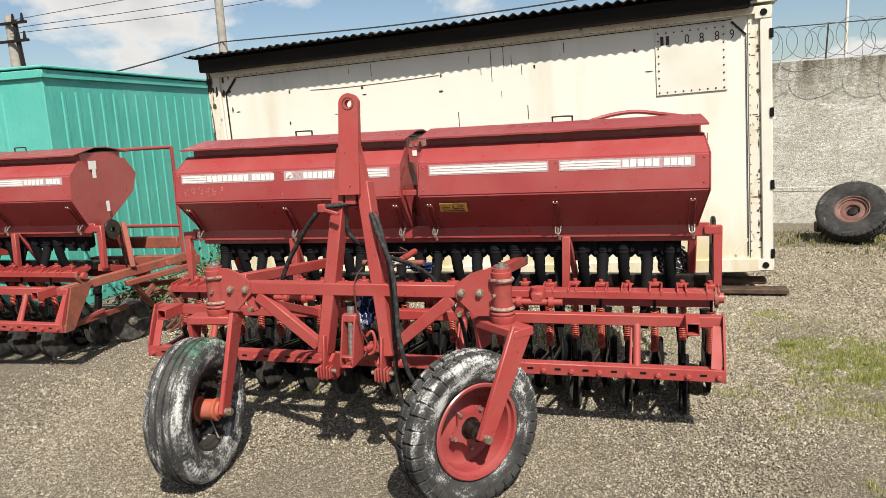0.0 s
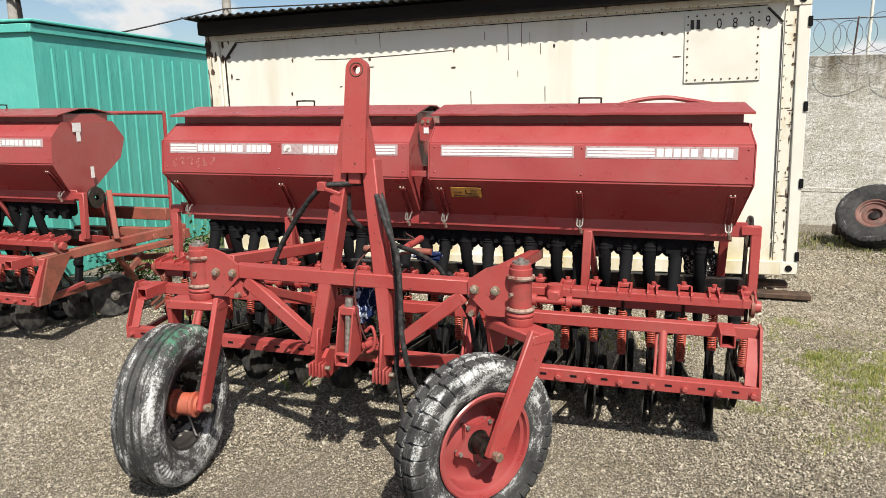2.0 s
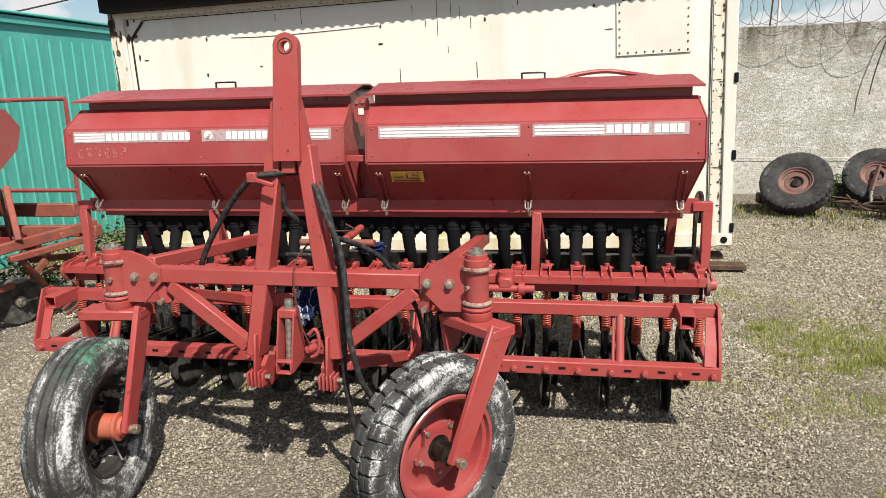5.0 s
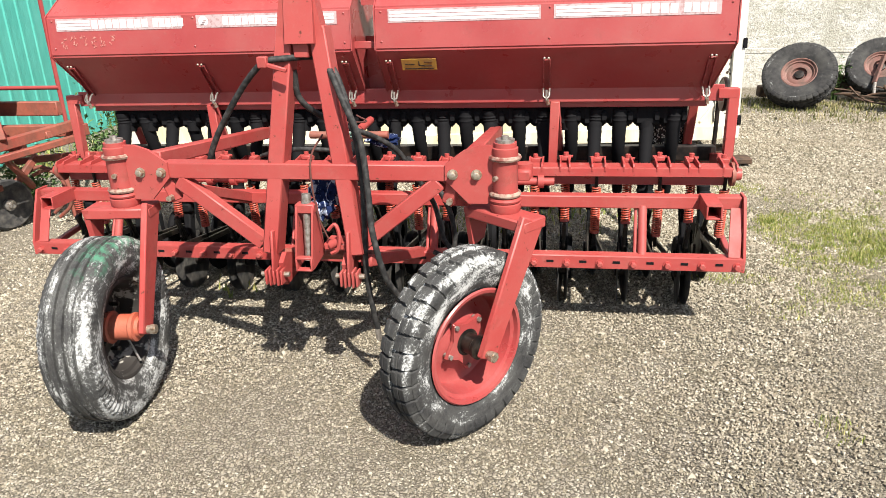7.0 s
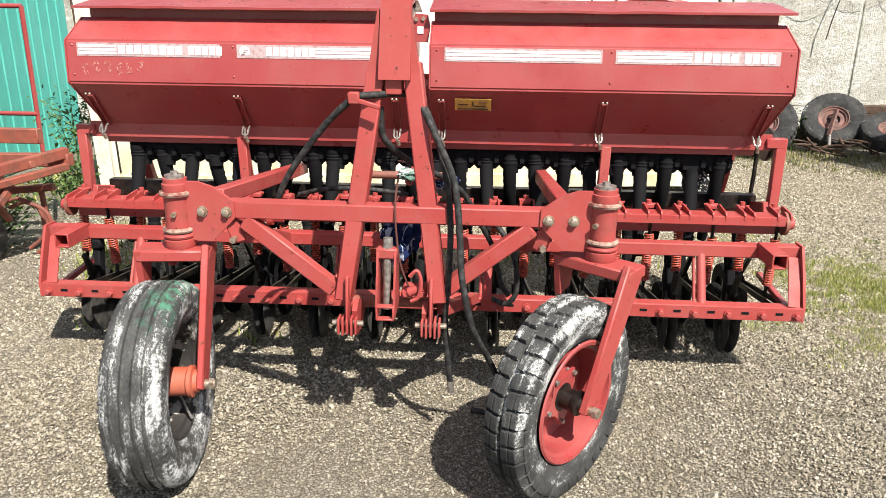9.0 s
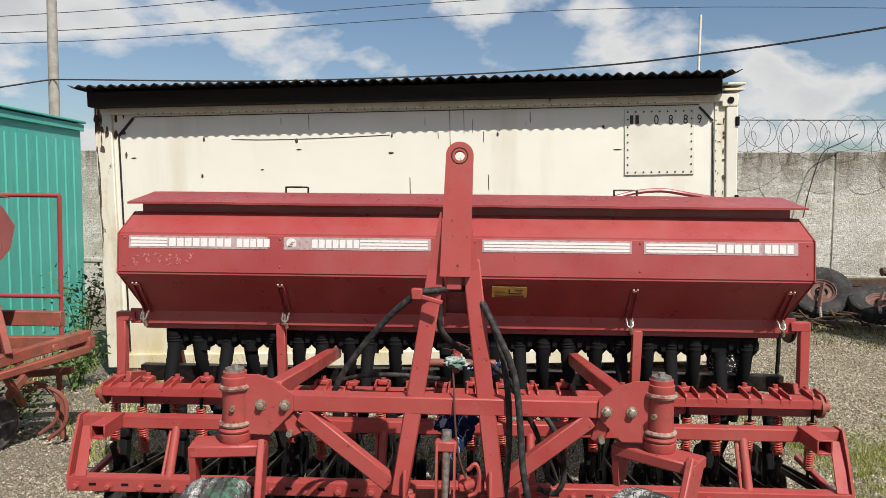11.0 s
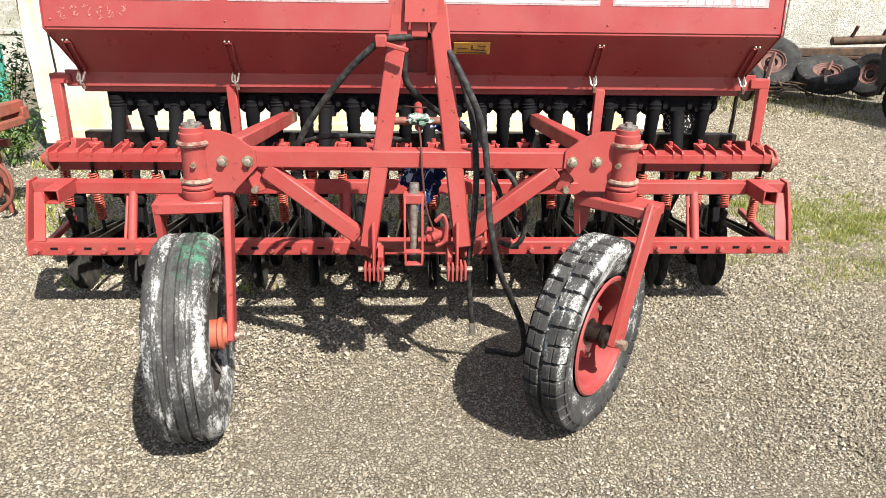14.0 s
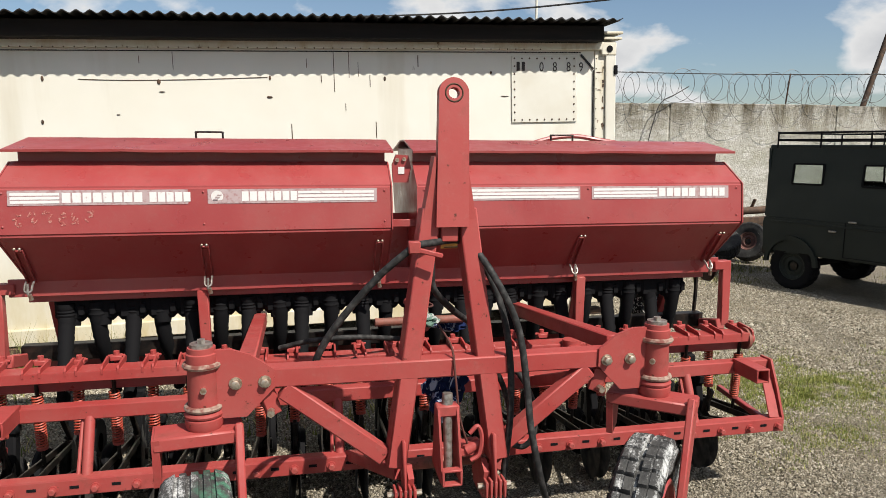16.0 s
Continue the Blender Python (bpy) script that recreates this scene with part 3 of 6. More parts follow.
tufts += [(2.4 + 1.1 * rng.random(), 1.0 + 1.0 * rng.random(), rng.uniform(0.05, 0.16), rng.uniform(0.05, 0.12), rng.randint(150, 420)) for _ in range(46)]
blades("grass_tufts", tufts, M_GRASS, "small uneven grass tufts among the gravel", 15, 0.010, 0.044, 0.0030)
blades("wall_grass", [(3.6, 6.7, 0.9, 0.7, 2200), (4.6, 6.4, 1.0, 0.5, 1800), (5.6, 6.0, 0.8, 0.4, 900), (4.2, 5.7, 0.8, 0.4, 700), (5.0, 5.3, 0.6, 0.4, 500), (6.5, 6.8, 1.0, 0.5, 500),
                      (7.5, 4.5, 0.8, 0.8, 500)],
       M_DRYGRASS, "dry yellowish grass along the foot of the concrete wall", 6, 0.02, 0.085, 0.008)
blades("tall_grass", [(-2.55, 3.05, 0.45, 0.12, 260), (-1.9, 3.1, 0.4, 0.1, 120)], M_DRYGRASS, "tall dry grass stalks at the foot of the container", 9, 0.15, 0.42, 0.0035)
blades("yard_weeds", [(-2.6, 2.9, 0.7, 0.25, 900), (-1.4, 2.95, 0.6, 0.2, 500), (-2.3, 1.4, 0.35, 0.3, 350), (-1.85, 0.45, 0.12, 0.12, 70), (-0.9, 0.35, 0.15, 0.1, 40), (-0.4, 1.7, 1.0, 0.5, 700), (0.9, 1.9, 0.8, 0.5, 500),
                      (-4.2, 3.6, 0.6, 0.8, 900), (-2.6, 2.0, 0.4, 0.4, 500)],
       M_GRASS, "scattered green weeds under the machines", 7, 0.03, 0.13, 0.007)


def bush(name, x, y, h, r, n, seed, label):
    """A weed clump: thin stems with many small leaves."""
    rng = random.Random(seed)
    root = holder(name, m=pose(x, y, 0))
    bm = bmesh.new()
    tips = []
    for _ in range(9):
        a, q = rng.uniform(0, 6.28), rng.uniform(0.2, 1.0)
        hh = h * rng.uniform(0.6, 1.0)
        pts = smooth_line([(0.04 * math.cos(a), 0.04 * math.sin(a), -0.02), (r * q * 0.5 * math.cos(a), r * q * 0.5 * math.sin(a), hh * 0.55), (r * q * math.cos(a), r * q * math.sin(a), hh)], 5)
        add_sweep(bm, pts, lambda t: 0.007 - 0.005 * t, 5)
        tips += pts[3:]
    part("stem", bm, M_LEAF, root)
    bm = bmesh.new()
    for _ in range(n):
        p = rng.choice(tips) + Vector((rng.gauss(0, r * 0.28), rng.gauss(0, r * 0.28), rng.gauss(0, h * 0.1)))
        s = rng.uniform(0.018, 0.045)
        m = Matrix.Translation(p) @ Euler((rng.uniform(-0.9, 0.9), rng.uniform(-0.9, 0.9), rng.uniform(0, 6.28))).to_matrix().to_4x4()
        vs = [bm.verts.new(m @ Vector(c)) for c in ((-s, 0, 0), (0, -s * 0.42, s * 0.1), (s, 0, -s * 0.15), (0, s * 0.42, s * 0.1))]
        bm.faces.new(vs)
    part("leaves", bm, M_LEAF, root, smooth=False)
    tagged(root, label, "weed")


bush("weed_bush", -3.45, 2.95, 0.50, 0.22, 420, 1, "leafy green weed bush beside the red seed drills")
bush("weed_bush", -3.35, 1.75, 0.5, 0.3, 500, 2, "leafy green weed bush growing between the machines")
bush("weed_bush", -4.3, 4.6, 0.9, 0.3, 500, 3, "tall green weed bush before the turquoise container")
bush("weed_bush", 4.55, 6.95, 0.55, 0.16, 160, 4, "thin grey-green weed between the old tyres")

# ---- cream container with the corrugated roof ----
CT = pose(-3.37, 3.359, 0.0715, 0, -1.65, 0.4)  # its near left bottom corner; x along its face
CL, CD, CH = 5.93, 2.4, 2.46


def container():
    root = holder("container", m=CT)
    bm = bmesh.new()
    add_box(bm, pose(CL / 2, CD / 2, CH / 2 + 0.05), CL - 0.08, CD - 0.06, CH - 0.1, 0.004)
    part("body", bm, M_CREAM, root, smooth=False)
    for x in (0.08, CL - 0.05):
        bm = bmesh.new()
        add_box(bm, pose(x, 0.06, CH / 2), 0.10 if x > 1 else 0.16, 0.14, CH, 0.008)
        part("corner_post", bm, M_POST if x < 1 else M_PANEL, root, "rust-streaked cream corner post" if x < 1 else "pale grey corner post")
        bm = bmesh.new()
        add_box(bm, pose(x, CD - 0.06, CH / 2), 0.10, 0.12, CH, 0.008)
        part("corner_post", bm, M_POST, root)
    # top rail: grimier post paint, duller also to carry the shade under the eave
    for z, h in ((0.06, 0.13), (CH - 0.035, 0.07)):
        bm = bmesh.new()
        add_box(bm, pose(CL / 2, 0.03, z), CL - 0.24, 0.09, h, 0.006)
        part("rail", bm, M_CREAM if z < 1 else M_POST, root)
    # side cover strip beside the right post
    bm = bmesh.new()
    add_box(bm, pose(CL - 0.15, 0.024, CH / 2), 0.10, 0.014, CH - 0.12, 0.003)
    part("cover_strip", bm, M_POST, root, "riveted cover strip with rust spots")
    rng = random.Random(31)
    def flake(x, y, z, w, h):
        """A thin scab of rust with a ragged outline."""
        bm = bmesh.new()
        n = 9
        vs = [bm.verts.new((x + w * 0.5 * math.cos(a) * rng.uniform(0.5, 1.15), y, z + h * 0.5 * math.sin(a) * rng.uniform(0.5, 1.15))) for a in (2 * math.pi * q / n for q in range(n))]
        f = bm.faces.new(vs)
        g = bmesh.ops.extrude_face_region(bm, geom=[f])
        bmesh.ops.translate(bm, vec=(0, 0.006, 0), verts=[v for v in g["geom"] if isinstance(v, bmesh.types.BMVert)])
        part("rust_flake", bm, M_RUST, root, smooth=False)
    for i in range(22):
        x = rng.choice((0.02, 0.05, 0.08, 0.11, 0.18, 0.27)) + rng.uniform(-0.02, 0.02)
        z = CH - 0.04 - abs(rng.gauss(0, 0.16))
        flake(x, -0.0125 if x < 0.158 else 0.024, z, rng.uniform(0.012, 0.06), rng.uniform(0.03, 0.15))
    for i in range(10):
        flake(0.018 + rng.uniform(-0.012, 0.012), -0.0125, rng.uniform(0.5, 2.2), rng.uniform(0.006, 0.018), rng.uniform(0.08, 0.4))
    for i in range(34):
        z = 2.32 - 2.1 * rng.random() ** 1.25
        flake(CL - 0.118 + rng.gauss(0, 0.010), 0.0135, z, rng.uniform(0.006, 0.035), rng.uniform(0.006, 0.05) * rng.choice((1, 1, 2.4)))
    for i in range(7):
        flake(CL - 0.165 + rng.uniform(0, 0.06), 0.0135, rng.choice((2.2, 2.05, 1.5, 1.32, 0.9, 0.72)) + rng.uniform(-0.03, 0.03), rng.uniform(0.04, 0.09), 0.010)
    # vertical seams
    for x, w in ((CL - 0.215, 0.003), (0.132, 0.006), (0.212, 0.009)):
        bm = bmesh.new()
        add_box(bm, pose(x, 0.022, CH / 2 - 0.05), w, 0.02, CH - 0.40)
        part("seam", bm, M_DARK, root)
    for p, q, w, mt in (((CL - 0.215, 0.022, CH - 0.24), (CL - 0.34, 0.022, CH - 0.11), 0.005, M_DARK), ((CL - 0.215, 0.022, 0.32), (CL - 0.33, 0.022, 0.16), 0.010, M_POST), ((0.212, 0.022, CH - 0.26), (0.355, 0.022, CH - 0.10), 0.016, M_DARK)):
        bm = bmesh.new()
        add_beam(bm, p, q, w, 0.02, 0)
        part("corner_gusset", bm, mt, root)
    bm = bmesh.new()
    add_box(bm, pose(0.35 + (CL - 0.69) / 2, 0.026, CH - 0.090), CL - 0.69, 0.008, 0.008)
    part("seam", bm, M_DARK, root)
    # dark loose plates lying on the top corner
    for z, x0, x1 in ((CH + 0.035, CL - 0.24, CL + 0.05), (CH + 0.085, CL - 0.18, CL + 0.06)):
        bm = bmesh.new()
        add_box(bm, pose((x0 + x1) / 2, 0.12, z), x1 - x0, 0.30, 0.022, 0.004)
        part("corner_plate", bm, M_POST, root, "rusty cream plate on the top corner")
    # riveted patch panel
    bm = bmesh.new()
    add_box(bm, pose(5.23, 0.024, 2.04), 0.635, 0.016, 0.60, 0.003)
    pan = part("patch_panel", bm, M_PANEL, root, "pale grey riveted patch panel")
    bm = bmesh.new()
    bmesh.ops.create_uvsphere(bm, u_segments=8, v_segments=5, radius=0.0085)
    rv = mesh_of("rivet", bm, M_RUST)
    for i in range(9):
        for z in (1.765, 2.315):
            shared("rivet", rv, pan, pose(4.94 + 0.58 * i / 8, 0.015, z))
    for i in range(1, 8):
        for x in (4.94, 5.52):
            shared("rivet", rv, pan, pose(x, 0.015, 1.765 + 0.55 * i / 8))
    rs = []
    for i in range(62):
        rs.append((0.42 + i * 0.078, CH - 0.068))
    for i in range(24):
        rs += [(CL - 0.188, 0.2 + i * 0.092)]
    for i in range(20):
        rs.append((0.205, 0.3 + i * 0.1))
    for x, z in rs:
        shared("rivet", rv, root, pose(x, (0.016 if x > 5.7 else (-0.016 if z > 2.3 else 0.026)), z) @ Matrix.Scale(0.7, 4))
    # dents and rust runs on the side sheet
    rng = random.Random(4)
    for x, z, w, h in ((1.01, 2.15, 0.022, 0.045), (1.88, 2.12, 0.03, 0.045), (2.77, 2.15, 0.02, 0.04), (2.76, 1.99, 0.05, 0.02), (3.75, 2.14, 0.022, 0.04), (4.72, 2.19, 0.022, 0.03), (0.98, 1.81, 0.022, 0.04), (1.9, 2.04, 0.05, 0.010), (4.85, 1.98, 0.08, 0.008), (0.34, 1.99, 0.05, 0.012), (1.55, 1.86, 0.03, 0.008)):
        bm = bmesh.new()
        bmesh.ops.create_uvsphere(bm, u_segments=8, v_segments=6, radius=0.5, matrix=pose(x, 0.028, z) @ Matrix.Diagonal((w, 0.012, h, 1)))
        part("rust_spot", bm, M_RUST, root)
    for x, z, h in ((1.74, 2.30, 0.06), (2.0, 2.29, 0.14), (3.31, 2.20, 0.34), (3.44, 2.26, 0.22), (3.52, 2.22, 0.12), (3.62, 2.12, 0.10), (4.05, 2.29, 0.10), (2.93, 1.68, 0.16), (3.66, 1.70, 0.14), (3.08, 2.27, 0.08), (3.20, 2.14, 0.06), (3.4, 1.9, 0.06)):
        bm = bmesh.new()
        add_box(bm, pose(x, 0.029, z), 0.004 + 0.004 * rng.random(), 0.004, h)
        part("rust_run", bm, M_RUST, root)
    bm = bmesh.new()
    add_sweep(bm, smooth_line([(1.27, 0.0285, 2.145), (1.6, 0.0285, 2.135), (2.1, 0.0285, 2.138), (2.75, 0.0285, 2.155)], 6), 0.0035, 5)
    part("dent_crease", bm, M_RUST, root)
    # hinge lugs and corner castings on the end
    for z in (0.17, 0.83, 1.50, 2.21):
        bm = bmesh.new()
        add_box(bm, pose(CL - 0.006, 0.02, z), 0.034, 0.09, 0.085, 0.005)
        part("hinge", bm, M_BLACK, root, "black door hinge")
    bm = bmesh.new()
    add_box(bm, pose(CL + 0.004, CD / 2 + 0.06, CH / 2), 0.02, CD - 0.2, CH - 0.1, 0.003)
    part("end_door", bm, M_PANEL, root, "pale grey end door")
    for z in (0.06, CH - 0.06):
        bm = bmesh.new()
        add_box(bm, pose(CL - 0.075, 0.058, z), 0.155, 0.15, 0.12, 0.01)
        cc = part("corner_casting", bm, M_POST, root)
        # no opening is cut: a flat black disc paints the dark of the hole
        bm = bmesh.new()
        add_lathe(bm, [(-0.003, 0.001), (-0.003, 0.030), (0.004, 0.030)], 14, pose(CL - 0.07, -0.021, z, 0, 0, 90))
        part("casting_hole", bm, M_BLACK, cc)
    # number stencilled in black
    for ch, x, z in (("0", 5.20, 2.200), ("8", 5.33, 2.200), ("8", 5.465, 2.200), ("9", 5.595, 2.200)):
        cu = bpy.data.curves.new("stencil", "FONT")
        cu.body, cu.size, cu.extrude, cu.align_x = ch, 0.12, 0.001, "CENTER"
        tmp = bpy.data.objects.new("stencil", cu)
        me = bpy.data.meshes.new_from_object(tmp)
        bpy.data.objects.remove(tmp)
        me.materials.append(M_INK)
        shared("stencilled_digit", me, root, pose(x, 0.0145 if x < 5.55 else 0.028, z, 90) @ Matrix.Diagonal((0.75, 1, 1, 1)))
    for x in (4.975, 5.025):
        bm = bmesh.new()
        add_box(bm, pose(x, 0.0145, 2.245), 0.03, 0.004, 0.08)
        part("stencil_bar", bm, M_INK, root)
    tagged(root, "cream steel shipping container with rust streaks and riveted patch", "container")

    # timber plates and corrugated sheets laid on the container
    rootr = holder("corrugated_roof", m=CT)
    for y, h, w in ((-0.08, 0.135, 0.16), (CD - 0.1, 0.12, 0.14)):
        bm = bmesh.new()
        add_box(bm, pose(CL / 2 - 0.087, y, CH - 0.012 + h / 2), CL - 0.216, w, h, 0.006)
        part("timber", bm, M_TIMBER, rootr, "black tarred timber")
    wl, amp, th = 0.0975, 0.0125, 0.007
    x0 = -0.085
    n_sheet = 6
    per = math.ceil((CL + 0.03) / n_sheet / wl)
    for s in range(n_sheet):
        bm = bmesh.new()
        N = 10 * (per + 1)
        up0 = 0.004 * (s % 2)
        rows = []
        for y in (-0.275, CD + 0.2):
            top, bot = [], []
            for i in range(N + 1):
                x = x0 + s * per * wl + i * wl / 10
                if x > CL - 0.06:
                    break
                z = CH + 0.150 + up0 + amp * math.cos(2 * math.pi * (x - x0) / wl)
                top.append(bm.verts.new((x, y, z + th)))
                bot.append(bm.verts.new((x, y, z)))
            rows.append((top, bot))
        (t0, b0), (t1, b1) = rows
        m = len(t0)
        for i in range(m - 1):
            bm.faces.new((t0[i], t0[i + 1], t1[i + 1], t1[i]))
            bm.faces.new((b0[i], b1[i], b1[i + 1], b0[i + 1]))
            bm.faces.new((t0[i], b0[i], b0[i + 1], t0[i + 1]))
            bm.faces.new((t1[i], t1[i + 1], b1[i + 1], b1[i]))
        bm.faces.new((t0[0], t1[0], b1[0], b0[0]))
        bm.faces.new((t0[-1], b0[-1], b1[-1], t1[-1]))
        part("roof_sheet", bm, M_SLATE, rootr)
    tagged(rootr, "dark grey corrugated asbestos roof sheets over the container", "roof")
    # sleepers and a rail below
    for x, y, z, l, h in ((CL - 0.42, 3.42, 0.045, 1.1, 0.05), (CL - 0.50, 3.56, 0.115, 0.9, 0.05), (1.0, 3.5, 0.02, 1.6, 0.10)):
        bm = bmesh.new()
        add_box(bm, pose(-3.37 + x, y, z), l, 0.16 if x > 3 else 0.32, h, 0.008)
        tagged(ob_from("sleeper", bm, M_RUST), "dark brown rusty beam under the container", "beam")


container()


# ---- turquoise container ----
def green_container():
    root = holder("turquoise_container", m=pose(-5.04, 2.62, -0.1, 0, 0, 2.5))
    L, D, H = 6.0, 3.7, 2.75
    bm = bmesh.new()
    add_box(bm, pose(-L / 2, D / 2, H / 2), L, D, H, 0.01)
    part("body", bm, M_GREEN, root, smooth=False)
    bm = bmesh.new()
    poly = [(-0.034, 0), (-0.018, 0.011), (0.018, 0.011), (0.034, 0)]
    add_prism(bm, poly, H - 0.36)
    rib = mesh_of("rib", bm, M_GREEN, False)
    for i in range(16):
        shared("rib", rib, root, pose(0, 0.28 + i * 0.215, H / 2 - 0.06) @ Matrix(((0, 1, 0, 0), (1, 0, 0, 0), (0, 0, 1, 0), (0, 0, 0, 1))))
    for i in range(8):
        shared("rib", rib, root, pose(-0.6 - i * 0.62, 0, H / 2 - 0.06) @ Matrix(((1, 0, 0, 0), (0, -1, 0, 0), (0, 0, 1, 0), (0, 0, 0, 1))))
    bm = bmesh.new()
    add_box(bm, pose(0.012, D / 2, H - 0.05), 0.05, D + 0.06, 0.09, 0.006)
    part("top_rail", bm, M_GREEN, root)
    bm = bmesh.new()
    add_box(bm, pose(-L / 2, -0.012, H - 0.05), L, 0.05, 0.09, 0.006)
    part("top_rail", bm, M_GREEN, root)
    bm = bmesh.new()
    add_box(bm, pose(-L / 2 + 0.03, D / 2, H + 0.025), L + 0.07, D + 0.09, 0.03, 0.008)
    part("roof", bm, M_GREEN, root)
    tagged(root, "turquoise-painted ribbed steel container with flat roof", "container")


green_container()

# ---- concrete wall with razor wire ----
WALL_T = pose(4.5, 8.12, 0, 0, 0, -5.5)


def concrete_wall():
    root = holder("wall_north", m=WALL_T)
    x = 1.22 - 3.0 * 9
    rng = random.Random(8)
    while x < 26:
        bm = bmesh.new()
        add_box(bm, pose(x + 1.5, 0.09 + rng.uniform(-0.012, 0.012), 1.13), 2.965, 0.18, 2.66 + rng.uniform(-0.02, 0.02), 0.012)
        part("wall_panel", bm, M_CONC, root)
        bm = bmesh.new()
        add_box(bm, pose(x, 0.10, 1.1), 0.12, 0.16, 2.56, 0.01)
        part("wall_post", bm, M_CONC, root)
        bm = bmesh.new()
        add_box(bm, pose(x + 1.5, -0.004, 0.52), 2.95, 0.03, 0.08, 0.012)
        part("wall_ledge", bm, M_CONC, root)
        x += 3.0
    tagged(root, "weathered grey precast concrete yard wall with dark-stained top", "wall", kind="structure")
    # razor wire
    wire = holder("razor_wire", m=WALL_T)
    bm = bmesh.new()
    rng = random.Random(2)
    pts = []
    spt = 22
    for i in range(62 * spt):
        a = 2 * math.pi * i / spt
        k = i / spt
        r = 0.25 + 0.03 * math.sin(k * 1.7) + 0.02 * math.sin(k * 3.1)
        pts.append((-2.2 + 0.235 * k + r * math.cos(a) + 0.05 * math.sin(k * 2.3), -0.05 + 0.10 * math.sin(a * 0.5), 2.72 + r * math.sin(a) + 0.03 * math.sin(k * 0.9)))
    add_sweep(bm, pts, 0.0040, 4)
    part("coil", bm, M_WIREG, wire)
    bm = bmesh.new()
    pts = []
    for i in range(22 * spt):
        a = 2 * math.pi * i / spt
        k = i / spt
        r = 0.36 + 0.06 * math.sin(k * 1.7) + 0.04 * math.sin(k * 3.1)
        pts.append((-2.1 + 0.60 * k + 0.24 * math.sin(a + 1.5) + 0.08 * math.sin(k * 2.3), -0.16 + 0.12 * math.cos(a), 2.46 + r * math.sin(a) + 0.05 * math.sin(k * 0.9)))
    add_sweep(bm, pts, 0.0040, 4)
    part("hanging_coil", bm, M_WIREG, wire)
    bm = bmesh.new()
    add_sweep(bm, smooth_line([(-3, 0.0, 2.98), (2, 0.0, 2.95), (7, 0.0, 3.02), (14, 0, 3.07)], 8), 0.008, 5)
    part("line_wire", bm, M_WIRE, wire)
    for x in (-0.6, 3.3, 8.0):
        bm = bmesh.new()
        add_beam(bm, (x, 0.08, 2.3), (x + 0.02, 0.0, 2.98), 0.02, 0.02, 0.003)
        part("bracket", bm, M_RUST, wire)
    bm = bmesh.new()
    inv = WALL_T.inverted()
    add_sweep(bm, smooth_line([inv @ Vector(p) for p in ((5.21, 7.88, 1.45), (5.247, 7.85, 1.76), (5.344, 7.85, 2.16), (5.462, 7.85, 2.46), (5.72, 7.85, 2.60), (5.965, 7.88, 2.73))], 5), 0.008, 6)
    part("stay", bm, M_WIRE, wire, "bent dark steel stay")
    tagged(wire, "coiled galvanised razor wire along the concrete wall top", "razor wire")


concrete_wall()


# ---- poles and cables far off ----
def pole(name, base, top, r0, r1, mat, label):
    bm = bmesh.new()
    add_tube(bm, base, top, r0, 12, r1)
    ob = ob_from(name, bm, mat, smooth=True)
    tagged(ob, label, "pole")
    return ob


pole("utility_pole", (-10.2, 14.2, -0.1), (-10.15, 14.2, 8.5), 0.14, 0.10, M_POLE, "pale concrete utility pole behind the containers")
pole("lightning_rod", (5.45, 14.0, -0.1), (5.47, 14.0, 6.0), 0.035, 0.03, M_PANEL, "thin pale metal mast behind the wall")
pole("slanted_prop", (9.9, 9.4, -0.1), (11.6, 9.4, 5.2), 0.055, 0.055, M_RUST, "slanting rusty steel prop behind the wall")


def power_pole():
    root = holder("power_pole", m=pose(-20.0, 16.5, -0.1))
    bm = bmesh.new()
    add_tube(bm, (0, 0, 0), (0, 0, 6.5), 0.22, 12, 0.16)
    part("mast", bm, M_POLE, root)
    for z in (5.6, 6.2):
        bm = bmesh.new()
        add_beam(bm, (-0.7, -0.2, z), (0.9, -0.2, z), 0.09, 0.09)
        arm = part("crossarm", bm, M_DARK, root)
        for x in (-0.5, 0.35, 0.75):
            bm = bmesh.new()
            add_tube(bm, (x, -0.2, z + 0.04), (x, -0.2, z + 0.3), 0.06, 8, 0.03)
            part("insulator", bm, M_DARK, arm)
    bm = bmesh.new()
    add_tube(bm, (0.45, -0.1, 4.2), (0.3, -0.1, 6.3), 0.08, 8)
    part("strut", bm, M_DARK, root)
    tagged(root, "concrete power pole with dark crossarms and insulators", "utility pole")


power_pole()


def cable(name, pts, r, label):
    bm = bmesh.new()
    add_sweep(bm, smooth_line(pts, 8), r, 5)
    tagged(ob_from(name, bm, M_WIRE, smooth=True), label, "cable")


cable("overhead_cable", [(-10.15, 14.1, 4.45), (-12, 10.5, 3.35), (-14, 7, 2.75)], 0.02, "black overhead cable running to the utility pole")
cable("overhead_cable", [(-10.15, 14.1, 4.45), (-4, 13, 4.28), (2, 12, 4.40), (5.5, 9.5, 4.42), (9.5, 6.5, 4.7)], 0.018, "black overhead cable above the container")
for dz in (0.0, 0.35, 0.9):
    cable("overhead_cable", [(-19.9 + dz * 0.4, 16.3, 5.75 + dz * 0.5), (-12, 19, 6.4 + dz), (6, 22, 8.2 + dz * 1.4), (30, 26, 9.0 + dz)], 0.012, "thin overhead power line against the sky")

# ---- dark green van ----
VT = Matrix(((0.324, 0.946, 0, 5.51), (-0.946, 0.324, 0, 4.61), (0, 0, 1, 0), (0, 0, 0, 1))) @ Matrix.Scale(0.965, 4)


